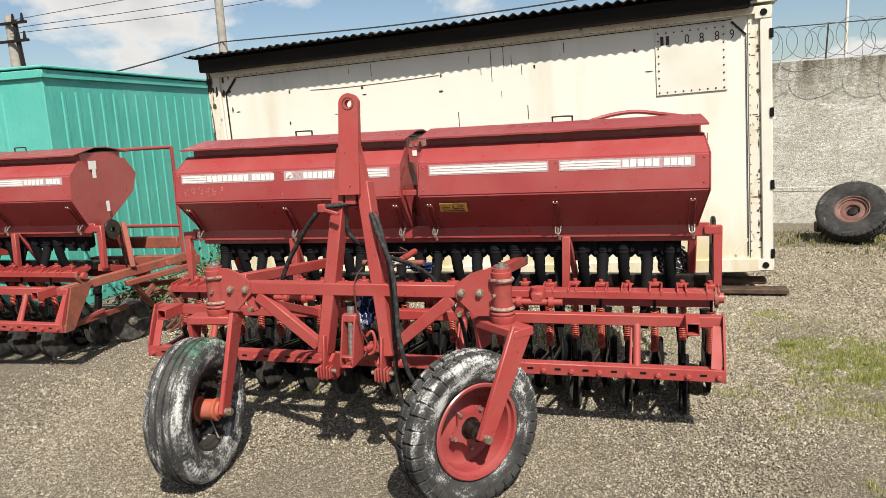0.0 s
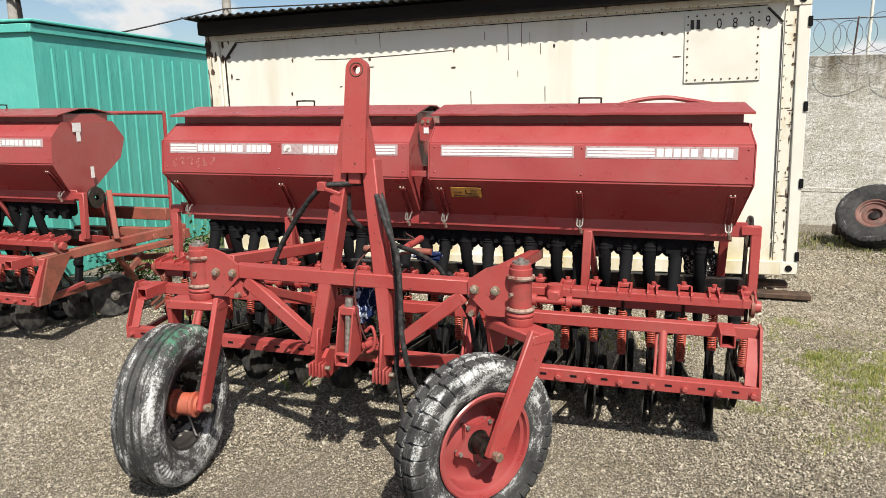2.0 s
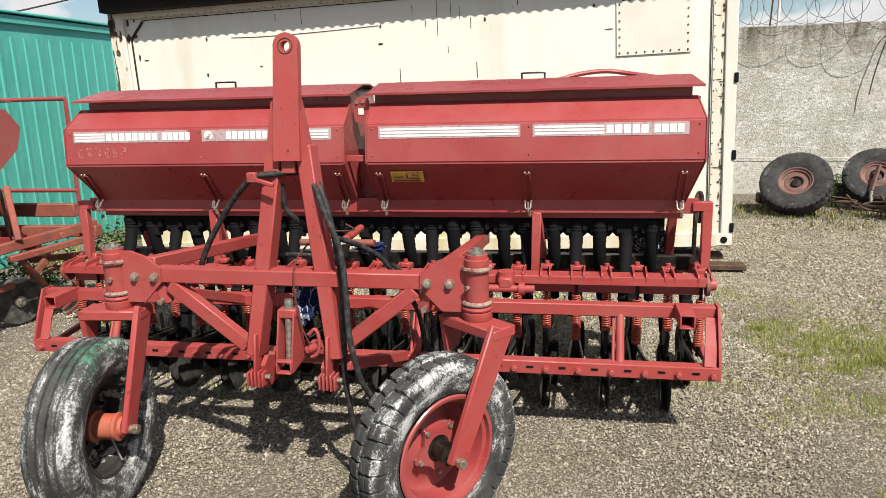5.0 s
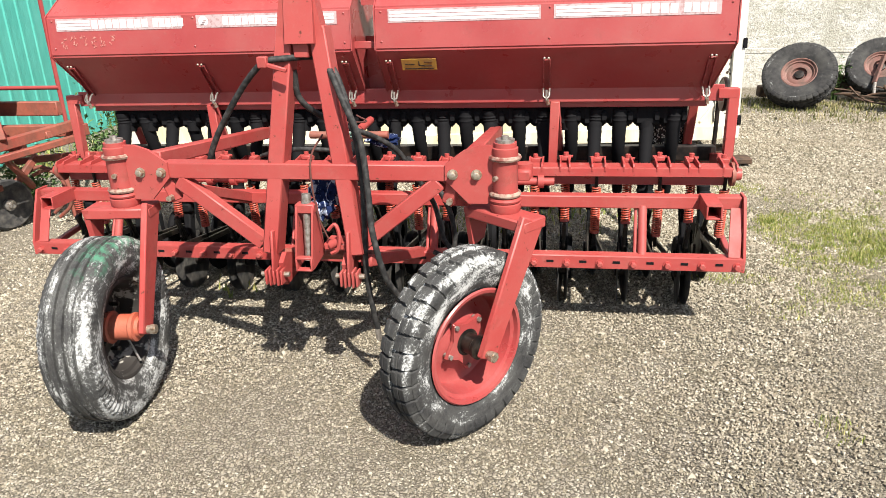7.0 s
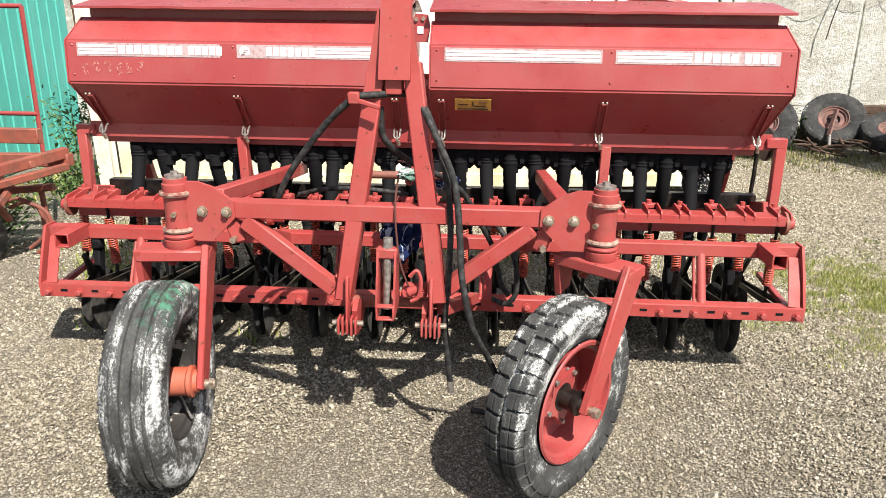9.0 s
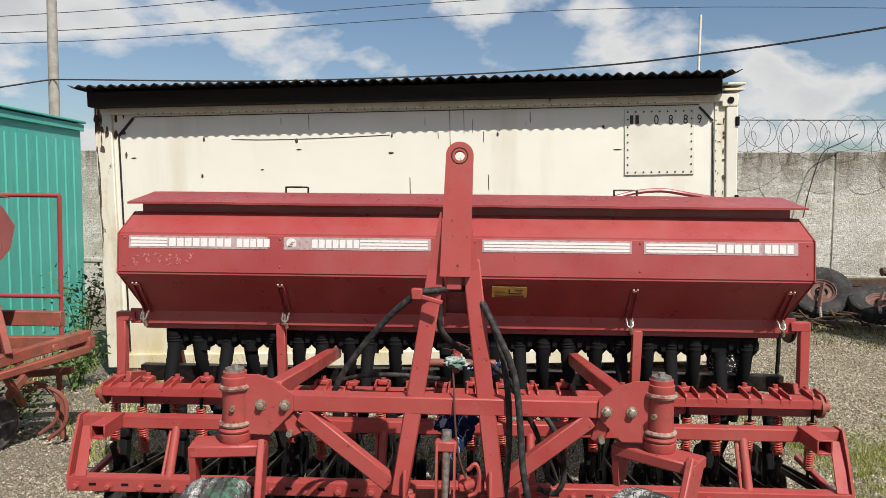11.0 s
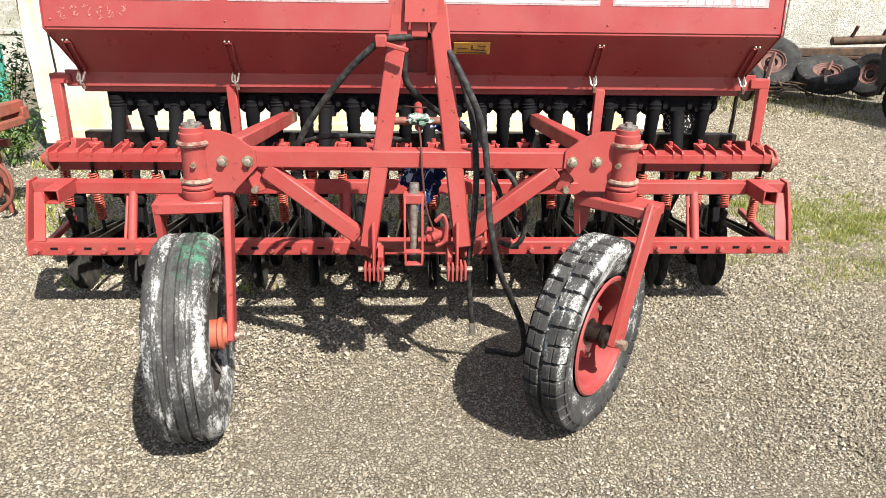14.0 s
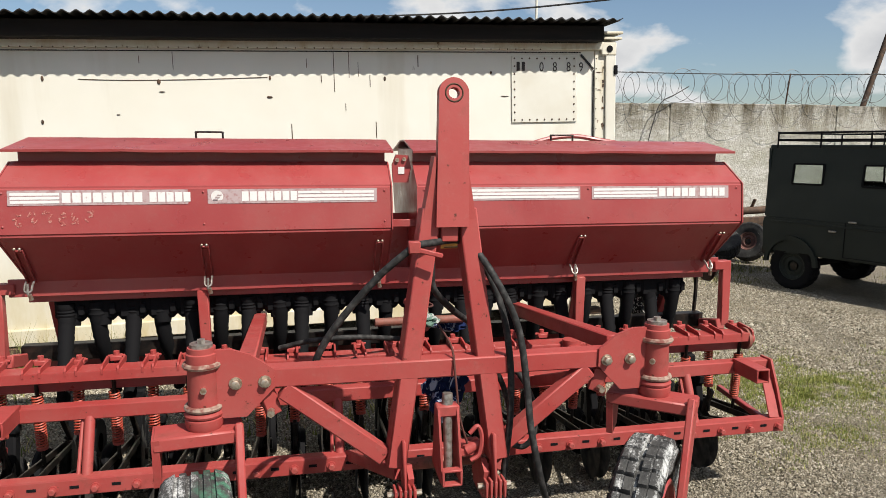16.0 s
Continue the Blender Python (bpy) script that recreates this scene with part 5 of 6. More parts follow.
def wheel_fork(root, px, py, ang, wheel_r, lugged, off, trail, lx=0.148):
    """A castor: collared post, fork swung round it, and the wheel."""
    f = holder("castor_fork", root, pose(px, py, 0, 0, 0, ang))
    # local: x across the fork, -y the trail
    bm = bmesh.new()
    add_lathe(bm, [(0.828, 0.001), (0.828, 0.055), (0.842, 0.060), (0.862, 0.060), (0.868, 0.049), (1.04, 0.047), (1.046, 0.049), (1.075, 0.049), (1.078, 0.044), (1.095, 0.044), (1.095, 0.001)], 28, Matrix.Rotation(-math.pi / 2, 4, "Y"))
    post = part("post", bm, M_FRAME, f)
    for z in (0.876, 0.898, 1.038):
        bm = bmesh.new()
        add_lathe(bm, [(z + 0.010 * math.cos(a), 0.052 + 0.010 * math.sin(a)) for a in (2 * math.pi * i / 8 for i in range(8))], 28, Matrix.Rotation(-math.pi / 2, 4, "Y"), closed=True)
        part("collar_ring", bm, M_FRAME if z < 0.88 else M_CLAMP, f, "dusty pale clamp ring" if z > 0.88 else "")
    bm = bmesh.new()
    add_tube(bm, (0, 0, 1.095), (0, 0, 1.107), 0.036, 20)
    add_tube(bm, (0, 0, 1.105), (0, 0, 1.120), 0.014, 6)
    part("post_cap", bm, M_STEEL, f, "greasy grey cap with a nut")
    bm = bmesh.new()
    add_tube(bm, (0.0, -0.045, 0.965), (0.0, -0.062, 0.965), 0.010, 8)
    part("grease_nipple", bm, M_ZINC, f)
    # head of the fork
    bm = bmesh.new()
    add_box(bm, pose((lx - 0.148) / 2, -0.005, 0.805), 0.167 + lx, 0.125, 0.045, 0.006)
    part("fork_head", bm, M_FRAME, f)
    bm = bmesh.new()
    add_prism(bm, [(-0.07, 0.825), (0.06, 0.825), (0.02, 0.68), (-0.045, 0.66)], 0.024, plane_yz(-0.148))
    part("fork_cheek", bm, M_FRAME, f)
    bm = bmesh.new()
    a, b = Vector((lx, -0.01, 0.825)), Vector((lx - 0.006, -trail, wheel_r - 0.035))
    m, n = frame_of(a, b, (1, 0, 0))
    # local y of the bar lies across the fork, x along the trail
    bot, top = 0.043, 0.062
    vs = []
    for zz, w in ((-n / 2, top), (n / 2, bot)):
        for xx, yy in ((-w, -0.018), (w, -0.018), (w, 0.008), (-w, 0.008)):
            vs.append(bm.verts.new(m @ Vector((xx, yy, zz))))
    for fc in ((0, 1, 2, 3), (7, 6, 5, 4), (0, 4, 5, 1), (1, 5, 6, 2), (2, 6, 7, 3), (3, 7, 4, 0)):
        bm.faces.new([vs[i] for i in fc])
    bmesh.ops.recalc_face_normals(bm, faces=bm.faces)
    bmesh.ops.bevel(bm, geom=list(bm.edges), offset=0.005, segments=1, affect="EDGES")
    part("fork_leg", bm, M_FRAME, f)
    # wheel
    w = holder("castor_wheel", root, pose(px, py, 0, 0, 0, ang) @ pose(off, -trail, wheel_r))
    R, hw, rr = wheel_r, 0.076 if lugged else 0.092, 0.222 if lugged else 0.205
    bm = bmesh.new()
    if lugged:
        add_tyre(bm, tyre_profile(R, hw, rr), lug_pattern(R, hw, 36, 0.014, 0.84), 540)
        mt, lb = M_TYRE_R, "lugged tyre smeared with white lime"
    else:
        prof = [(-0.062, rr), (-0.088, rr + 0.03), (-0.102, rr + 0.07), (-0.103, rr + 0.09), (-0.101, R - 0.050), (-0.096, R - 0.030), (-0.086, R - 0.014)]
        for xc in (-0.052, -0.018, 0.018, 0.052):
            prof += [(xc - 0.008, R - 0.003), (xc - 0.005, R - 0.013), (xc + 0.005, R - 0.013), (xc + 0.008, R - 0.003)]
        prof += [(0.086, R - 0.014), (0.096, R - 0.030), (0.101, R - 0.050), (0.103, rr + 0.09), (0.102, rr + 0.07), (0.088, rr + 0.03), (0.062, rr)]

        def nubs(x, r, a):
            if abs(x) > 0.09 and r > R - 0.055 and (a * 80 / (2 * math.pi)) % 1.0 < 0.45:
                return 0.0035 * (1 if x > 0 else -1), 0.002
            return 0, 0
        add_tyre(bm, prof, nubs, 320)
        mt, lb = M_TYRE_L, "ribbed tyre whitewashed and stained green"
    part("tyre", bm, mt, w, lb)
    bm = bmesh.new()
    add_lathe(bm, [(0.066, rr + 0.012), (0.072, rr + 0.006), (0.070, rr - 0.006), (0.052, rr - 0.010), (0.046, rr - 0.024), (0.02, rr - 0.030), (-0.045, rr - 0.034), (-0.052, rr - 0.055), (-0.040, 0.125), (-0.014, 0.085), (-0.014, 0.004)], 48)
    add_lathe(bm, [(-0.066, rr + 0.012), (-0.072, rr + 0.006), (-0.070, rr - 0.006), (-0.052, rr - 0.010), (-0.046, rr - 0.024), (-0.045, rr - 0.034)], 48)
    rim = part("rim", bm, M_RED if lugged else M_RIMW, w, "red painted rim" if lugged else "lime-splashed rim")
    bm = bmesh.new()
    reach = lx - off
    hr = 0.040 if lugged else 0.054
    add_lathe(bm, [(-0.10, 0.004), (-0.10, 0.03), (-0.01, 0.066), (0.006, 0.068), (0.010, hr), (reach - 0.058, hr), (reach - 0.052, hr + 0.006), (reach - 0.038, hr + 0.006), (reach - 0.034, hr - 0.010), (reach - 0.02, hr - 0.012), (reach - 0.02, 0.004)], 28)
    part("hub", bm, M_DARK if lugged else M_ORANGE, w, "greasy dark hub" if lugged else "orange painted hub")
    if lugged:
        bm = bmesh.new()
        add_prism(bm, [(0.118 * math.cos(a) * (1 if i % 2 else 0.62), 0.118 * math.sin(a) * (1 if i % 2 else 0.62)) for i, a in enumerate(2 * math.pi * q / 10 + 0.3 for q in range(10))], 0.016, pose(0.0, 0, 0) @ Matrix(((0, 0, 1, 0), (1, 0, 0, 0), (0, 1, 0, 0), (0, 0, 0, 1))))
        bmesh.ops.bevel(bm, geom=list(bm.edges), offset=0.003, segments=1, affect="EDGES")
        part("hub_flange", bm, M_RED, w, "star-shaped red hub flange")
    for i in range(5):
        q = 2 * math.pi * (i + 0.5) / 5 + 0.3
        bm = bmesh.new()
        mm = Matrix.Rotation(q, 4, "X")
        add_tube(bm, mm @ Vector((-0.02, 0.098, 0)), mm @ Vector((0.018, 0.098, 0)), 0.010, 6)
        part("wheel_nut", bm, M_STEEL if lugged else M_DARK, w)
    bm = bmesh.new()
    add_tube(bm, (-0.11, 0, -0.012), (lx + 0.040 - off, 0, -0.012), 0.017, 12)
    add_tube(bm, (lx + 0.018 - off, 0, -0.012), (lx + 0.036 - off, 0, -0.012), 0.022, 6)
    part("axle_bolt", bm, M_ZINC, w)
    if not lugged:
        bm = bmesh.new()
        add_tube(bm, (0.03, 0.04, -0.06), (0.075, 0.03, -0.175), 0.005, 6)
        part("valve", bm, M_STEEL, w)


def linkage(root):
    """Headstock: front beam, cheek plates, braces, A-frame, feet."""
    hs = holder("headstock", root)
    bm = bmesh.new()
    add_beam(bm, (-0.64, -0.575, 0.977), (0.60, -0.575, 0.973), 0.07, 0.066, 0.005)
    part("front_beam", bm, M_FRAME, hs)
    for s in (-1, 1):
        cx = -0.033
        def X(v):
            return cx + s * (v)
        poly = [(X(0.755), 1.085), (X(0.705), 1.085), (X(0.645), 1.065), (X(0.572), 1.012), (X(0.570), 0.950), (X(0.66), 0.857), (X(0.735), 0.857), (X(0.765), 0.90), (X(0.765), 1.05)]
        bm = bmesh.new()
        add_prism(bm, poly, 0.014, plane_xz(-0.612))
        part("cheek_plate", bm, M_FRAME, hs)
        for v in (0.693, 0.601):
            shared("bolt", bolt_mesh("bolt", 0.015, 0.022, M_ZINC), hs, pose(X(v), -0.619, 0.972), "pale hexagon bolt")
        # brace from the plate to the foot of the leg
        bm = bmesh.new()
        add_beam(bm, (X(0.545), -0.585, 0.935), (X(0.205), -0.585, 0.665), 0.05, 0.062, 0.005)
        part("brace", bm, M_FRAME, hs)
        # arm running back over the openers
        bm = bmesh.new()
        add_beam(bm, (X(0.66), -0.56, 1.015), (X(0.66), 0.75, 0.865), 0.06, 0.062, 0.005)
        part("rear_arm", bm, M_FRAME, hs)
        bm = bmesh.new()
        add_beam(bm, (X(0.60), -0.56, 0.90), (X(0.60), 0.16, 0.63), 0.05, 0.05, 0.005)
        part("lower_arm", bm, M_FRAME, hs)
        # bent lug beneath the plate
        bm = bmesh.new()
        add_beam(bm, (X(0.60), -0.585, 0.93), (X(0.575), -0.575, 0.845), 0.035, 0.05, 0.004)
        part("lug", bm, M_FRAME, hs)
        bm = bmesh.new()
        add_tube(bm, (X(0.585), -0.60, 0.862), (X(0.585), -0.628, 0.862), 0.013, 6)
        part("bolt", bm, M_ZINC, hs)
        # legs
        l0, l1 = Vector((-0.020 + s * 0.184, -0.590, 0.630)), Vector((-0.004 + s * 0.062, -0.517, 1.52))
        bm = bmesh.new()
        add_beam(bm, l0, l1, 0.066, 0.09, 0.005, up=(0, -1, 0))
        part("leg", bm, M_FRAME, hs)
        # tapered gusset beside the head plate
        bm = bmesh.new()
        q = s * 1.0
        add_prism(bm, [(-0.006 + q * 0.05, 1.46), (-0.006 + q * 0.098, 1.46), (-0.004 + q * 0.056, 1.70), (-0.004 + q * 0.05, 1.70)], 0.06, Matrix.Translation((0, -0.535, 0)) @ plane_xz(0))
        part("gusset", bm, M_FRAME, hs)
        # foot: stacked clevis plates with a pin
        fx = -0.020 + s * 0.190
        bm = bmesh.new()
        add_beam(bm, (fx - s * 0.03, -0.62, 0.735), (fx - s * 0.03, -0.65, 0.558), 0.012, 0.07, 0.004, up=(0, -1, 0))
        part("foot_plate", bm, M_FRAME, hs)
        for i in range(5):
            bm = bmesh.new()
            add_box(bm, pose(fx - s * 0.03 + (i - 2) * 0.0165, -0.655, 0.546), 0.009, 0.06, 0.062 + (0.01 if i % 2 else 0), 0.002)
            part("clevis_plate", bm, M_FRAME, hs)
        bm = bmesh.new()
        add_tube(bm, (fx - s * 0.03 - 0.060, -0.655, 0.553), (fx - s * 0.03 + 0.060, -0.655, 0.553), 0.011, 8)
        part("pin", bm, M_ZINC, hs)
        bm = bmesh.new()
        add_prism(bm, [(-0.65, 0.60), (-0.60, 0.63), (-0.52, 0.60), (-0.47, 0.56), (-0.50, 0.50), (-0.62, 0.49)], 0.02, plane_yz(fx - s * 0.055))
        part("drop_plate", bm, M_FRAME, hs)
    # head plate with the eye
    bm = bmesh.new()
    n = 20
    outer = [(-0.058, 1.462), (0.056, 1.462)]
    ez, er = 1.914, 0.052
    outer += [(0.011 + er * math.cos(a), ez + er * math.sin(a)) for a in (-0.1 + (math.pi + 0.2) * i / n for i in range(n + 1))]
    lean = math.atan2(0.045, 0.445)
    mm = Matrix.Translation((0, -0.573, 1.478)) @ Matrix.Rotation(-lean, 4, "X") @ Matrix.Translation((0, 0, -1.478)) @ plane_xz(0)
    hole = [(0.011 + 0.019 * math.cos(a), ez + 0.019 * math.sin(a)) for a in (2 * math.pi * i / n for i in range(n))]
    for zz in (-0.018, 0.018):
        o = [bm.verts.new(mm @ Vector((x, z, zz))) for x, z in outer]
        h = [bm.verts.new(mm @ Vector((x, z, zz))) for x, z in hole]
        eo = [bm.edges.new((o[i], o[(i + 1) % len(o)])) for i in range(len(o))]
        eh = [bm.edges.new((h[i], h[(i + 1) % n])) for i in range(n)]
        bmesh.ops.triangle_fill(bm, use_beauty=True, use_dissolve=False, edges=eo + eh)
        if zz < 0:
            o0, h0 = o, h
    for a, b in ((o0, o), (h0, h)):
        for i in range(len(a)):
            j = (i + 1) % len(a)
            bm.faces.new((a[i], a[j], b[j], b[i]))
    part("head_plate", bm, M_FRAME, hs, "red head plate with an eye", smooth=False)
    bm = bmesh.new()
    ring = [(0.021 * math.cos(a), 0.030 + 0.009 * math.sin(a)) for a in (2 * math.pi * i / 8 for i in range(8))]
    add_lathe(bm, ring, 24, mm @ Matrix.Translation((0.011, ez, 0)) @ Matrix.Rotation(math.pi / 2, 4, "Y"), closed=True)
    part("eye_bush", bm, M_RUST, hs, "worn dark bush round the eye")
    bm = bmesh.new()
    add_box(bm, pose(-0.006, -0.53, 1.44), 0.06, 0.08, 0.06, 0.004)
    part("cross_tie", bm, M_FRAME, hs)
    # hose clip across the left leg
    bm = bmesh.new()
    add_beam(bm, (-0.135, -0.625, 1.395), (-0.045, -0.635, 1.372), 0.016, 0.016, 0.003)
    add_box(bm, pose(-0.14, -0.622, 1.402), 0.04, 0.03, 0.042, 0.004)
    part("hose_clip", bm, M_FRAME, hs)
    # parking jack between the feet
    jk = holder("parking_jack", root)
    for x in (-0.060, 0.006):
        bm = bmesh.new()
        add_prism(bm, [(-0.655, 0.845), (-0.60, 0.845), (-0.56, 0.62), (-0.70, 0.60), (-0.715, 0.645)], 0.008, plane_yz(x))
        part("jack_cheek", bm, M_FRAME, jk)
    bm = bmesh.new()
    for p, q in (((-0.06, -0.71, 0.60), (0.006, -0.71, 0.60)), ((-0.06, -0.71, 0.65), (0.006, -0.71, 0.65))):
        add_beam(bm, p, q, 0.03, 0.008, 0.002)
    for x in (-0.058, 0.004):
        add_beam(bm, (x, -0.71, 0.598), (x, -0.71, 0.652), 0.008, 0.03, 0.002)
    part("socket", bm, M_FRAME, jk)
    bm = bmesh.new()
    add_tube(bm, (-0.026, -0.66, 0.62), (-0.026, -0.63, 0.85), 0.016, 10)
    part("spindle", bm, M_STEEL, jk)
    bm = bmesh.new()
    add_tube(bm, (-0.026, -0.63, 0.845), (-0.024, -0.625, 0.892), 0.021, 10, 0.018)
    part("spindle_nut", bm, M_STEEL, jk)
    bm = bmesh.new()
    add_box(bm, pose(-0.027, -0.63, 0.835), 0.08, 0.05, 0.04, 0.005)
    part("jack_head", bm, M_FRAME, jk)
    bm = bmesh.new()
    add_box(bm, pose(0.07, -0.56, 0.66), 0.10, 0.10, 0.035, 0.008)
    add_tube(bm, (0.05, -0.60, 0.665), (0.10, -0.60, 0.69), 0.02, 10)
    part("jack_block", bm, M_FRAME, jk)
    bm = bmesh.new()
    add_sweep(bm, smooth_line([(0.055, -0.63, 0.74), (0.085, -0.63, 0.765), (0.10, -0.63, 0.72), (0.09, -0.63, 0.66), (0.06, -0.63, 0.64)], 5), 0.008, 6)
    part("ring", bm, M_FRAME, jk)
    # cross pipe between the feet and the bar
    bm = bmesh.new()
    add_tube(bm, (-0.20, -0.50, 0.585), (0.20, -0.50, 0.585), 0.022, 12)
    part("cross_pipe", bm, M_OLDRED, hs)
    for s in (-1, 1):
        bm = bmesh.new()
        add_beam(bm, (s * 0.18, -0.55, 0.58), (s * 0.30, 0.03, 0.40), 0.05, 0.05, 0.005)
        part("push_arm", bm, M_FRAME, hs)


def lower_frame(root):
    fr = holder("opener_frame", root)
    bm = bmesh.new()
    add_box(bm, pose(-0.002, 0.008, 0.375), 3.672, 0.010, 0.066, 0.003)
    add_box(bm, pose(-0.002, 0.035, 0.406), 3.672, 0.06, 0.008, 0.002)
    part("front_bar", bm, M_FRAME, fr, "long red angle bar with bolts and slots")
    mb = bolt_mesh("bolt", 0.014, 0.024, M_FRAME)
    # thin black slabs on the face paint the dark inside shallow red slots
    bm = bmesh.new()
    add_box(bm, pose(0, 0, 0), 0.034, 0.003, 0.012, 0.0)
    slot_shade = mesh_of("slot_shade", bm, M_BLACK, False)
    for i in range(24):
        x = -1.80 + 0.1565 * i
        shared("bolt", mb, fr, pose(x, 0.003, 0.371))
        if i < 23:
            shared("slot_shade", slot_shade, fr, pose(x + 0.078, 0.0028, 0.378))
    # upper square tube
    bm = bmesh.new()
    add_box(bm, pose(-0.006, 0.165, 0.637), 3.660, 0.062, 0.062, 0.005)
    part("upper_tube", bm, M_FRAME, fr)
    for s in (-1, 1):
        # end brackets
        bm = bmesh.new()
        add_prism(bm, [(0.20, 0.675), (0.12, 0.675), (0.06, 0.55), (0.004, 0.412), (0.004, 0.34), (0.09, 0.345), (0.11, 0.44)], 0.012, plane_yz(1.830 if s > 0 else -1.842))
        part("end_bracket", bm, M_FRAME, fr)
        bm = bmesh.new()
        add_beam(bm, (s * 1.80, 0.125, 0.62), (s * 1.785, 0.012, 0.41), 0.055, 0.008, 0.002, up=(0, -1, 0.4))
        part("end_flange", bm, M_FRAME, fr)
        # hollow stub tube
        bm = bmesh.new()
        for dx, dz, w, h in ((0, 0.03, 0.07, 0.008), (0, -0.03, 0.07, 0.008), (0.031, 0, 0.008, 0.056), (-0.031, 0, 0.008, 0.056)):
            add_box(bm, pose(s * 1.665 + dx, 0.055, 0.648 + dz), w, 0.20, h, 0.002)
        part("stub_tube", bm, M_FRAME, fr, "open square stub tube")
        # slanting side beams
        bm = bmesh.new()
        add_beam(bm, (s * 1.80, 0.06, 0.36), (s * 1.80, 0.50, 0.40), 0.03, 0.03, 0.004)
        part("side_beam", bm, M_RED, fr)
        bm = bmesh.new()
        add_beam(bm, (s * 1.80, 0.52, 0.76), (s * 1.78, 1.12, 0.62), 0.05, 0.06, 0.005)
        part("side_beam", bm, M_FRAME, fr)
        # posts below the hopper
        bm = bmesh.new()
        add_beam(bm, (s * 1.826, 0.54, 0.75), (s * 1.828, 0.552, 1.115), 0.05, 0.045, 0.004, up=(0, 1, 0))
        add_box(bm, pose(s * 1.80, 0.552, 1.09), 0.10, 0.05, 0.05, 0.004)
        part("hopper_post", bm, M_FRAME, fr)
        bm = bmesh.new()
        add_beam(bm, (s * 0.935, 0.50, 0.70), (s * 0.945, 0.510, 1.062), 0.048, 0.045, 0.004, up=(0, 1, 0))
        part("hopper_post", bm, M_FRAME, fr)
        bm = bmesh.new()
        add_beam(bm, (s * 0.99, 0.78, 0.62), (s * 0.95, 0.55, 1.06), 0.035, 0.03, 0.004)
        part("post_stay", bm, M_RED, fr)
        bm = bmesh.new()
        add_beam(bm, (s * 1.70, 0.86, 1.075), (s * 1.70, 1.05, 0.62), 0.05, 0.05, 0.004)
        part("rear_leg", bm, M_FRAME, fr)
    for x in (-1.372, 1.373, -0.35, 0.36):
        bm = bmesh.new()
        add_tube(bm, (x, 0.15, 0.615), (x, 0.05, 0.40), 0.021, 14)
        part("strut_tube", bm, M_FRAME, fr)
        bm = bmesh.new()
        add_tube(bm, (x - 0.030, 0.16, 0.61), (x - 0.034, 0.055, 0.405), 0.008, 8)
        part("strut_rod", bm, M_FRAME, fr)
    # front one coloured near-black for its shade; the rear one keeps the red
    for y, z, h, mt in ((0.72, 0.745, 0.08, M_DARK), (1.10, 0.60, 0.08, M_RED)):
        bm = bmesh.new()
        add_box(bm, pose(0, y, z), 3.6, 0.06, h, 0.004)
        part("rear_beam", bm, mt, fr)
    # hopper beam under the bins
    bm = bmesh.new()
    add_box(bm, pose(0, 0.550, 1.092), 3.56, 0.012, 0.082, 0.003)
    add_box(bm, pose(0, 0.583, 1.055), 3.56, 0.066, 0.008, 0.002)
    part("hopper_beam", bm, M_RED, fr)
    bm = bmesh.new()
    add_box(bm, pose(0, 0.585, 1.036), 3.42, 0.02, 0.034, 0.003)
    part("meter_rail", bm, M_RED, fr)
    # added black strip that closes the gaps between the meters
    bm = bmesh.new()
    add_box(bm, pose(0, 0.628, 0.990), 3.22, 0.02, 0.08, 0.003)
    part("meter_gap_strip", bm, M_BLACK, fr)
    bm = bmesh.new()
    add_box(bm, pose(1.53, 0.95, 0.965), 0.16, 0.02, 0.11, 0.006)
    part("small_panel", bm, M_FRAME, fr)


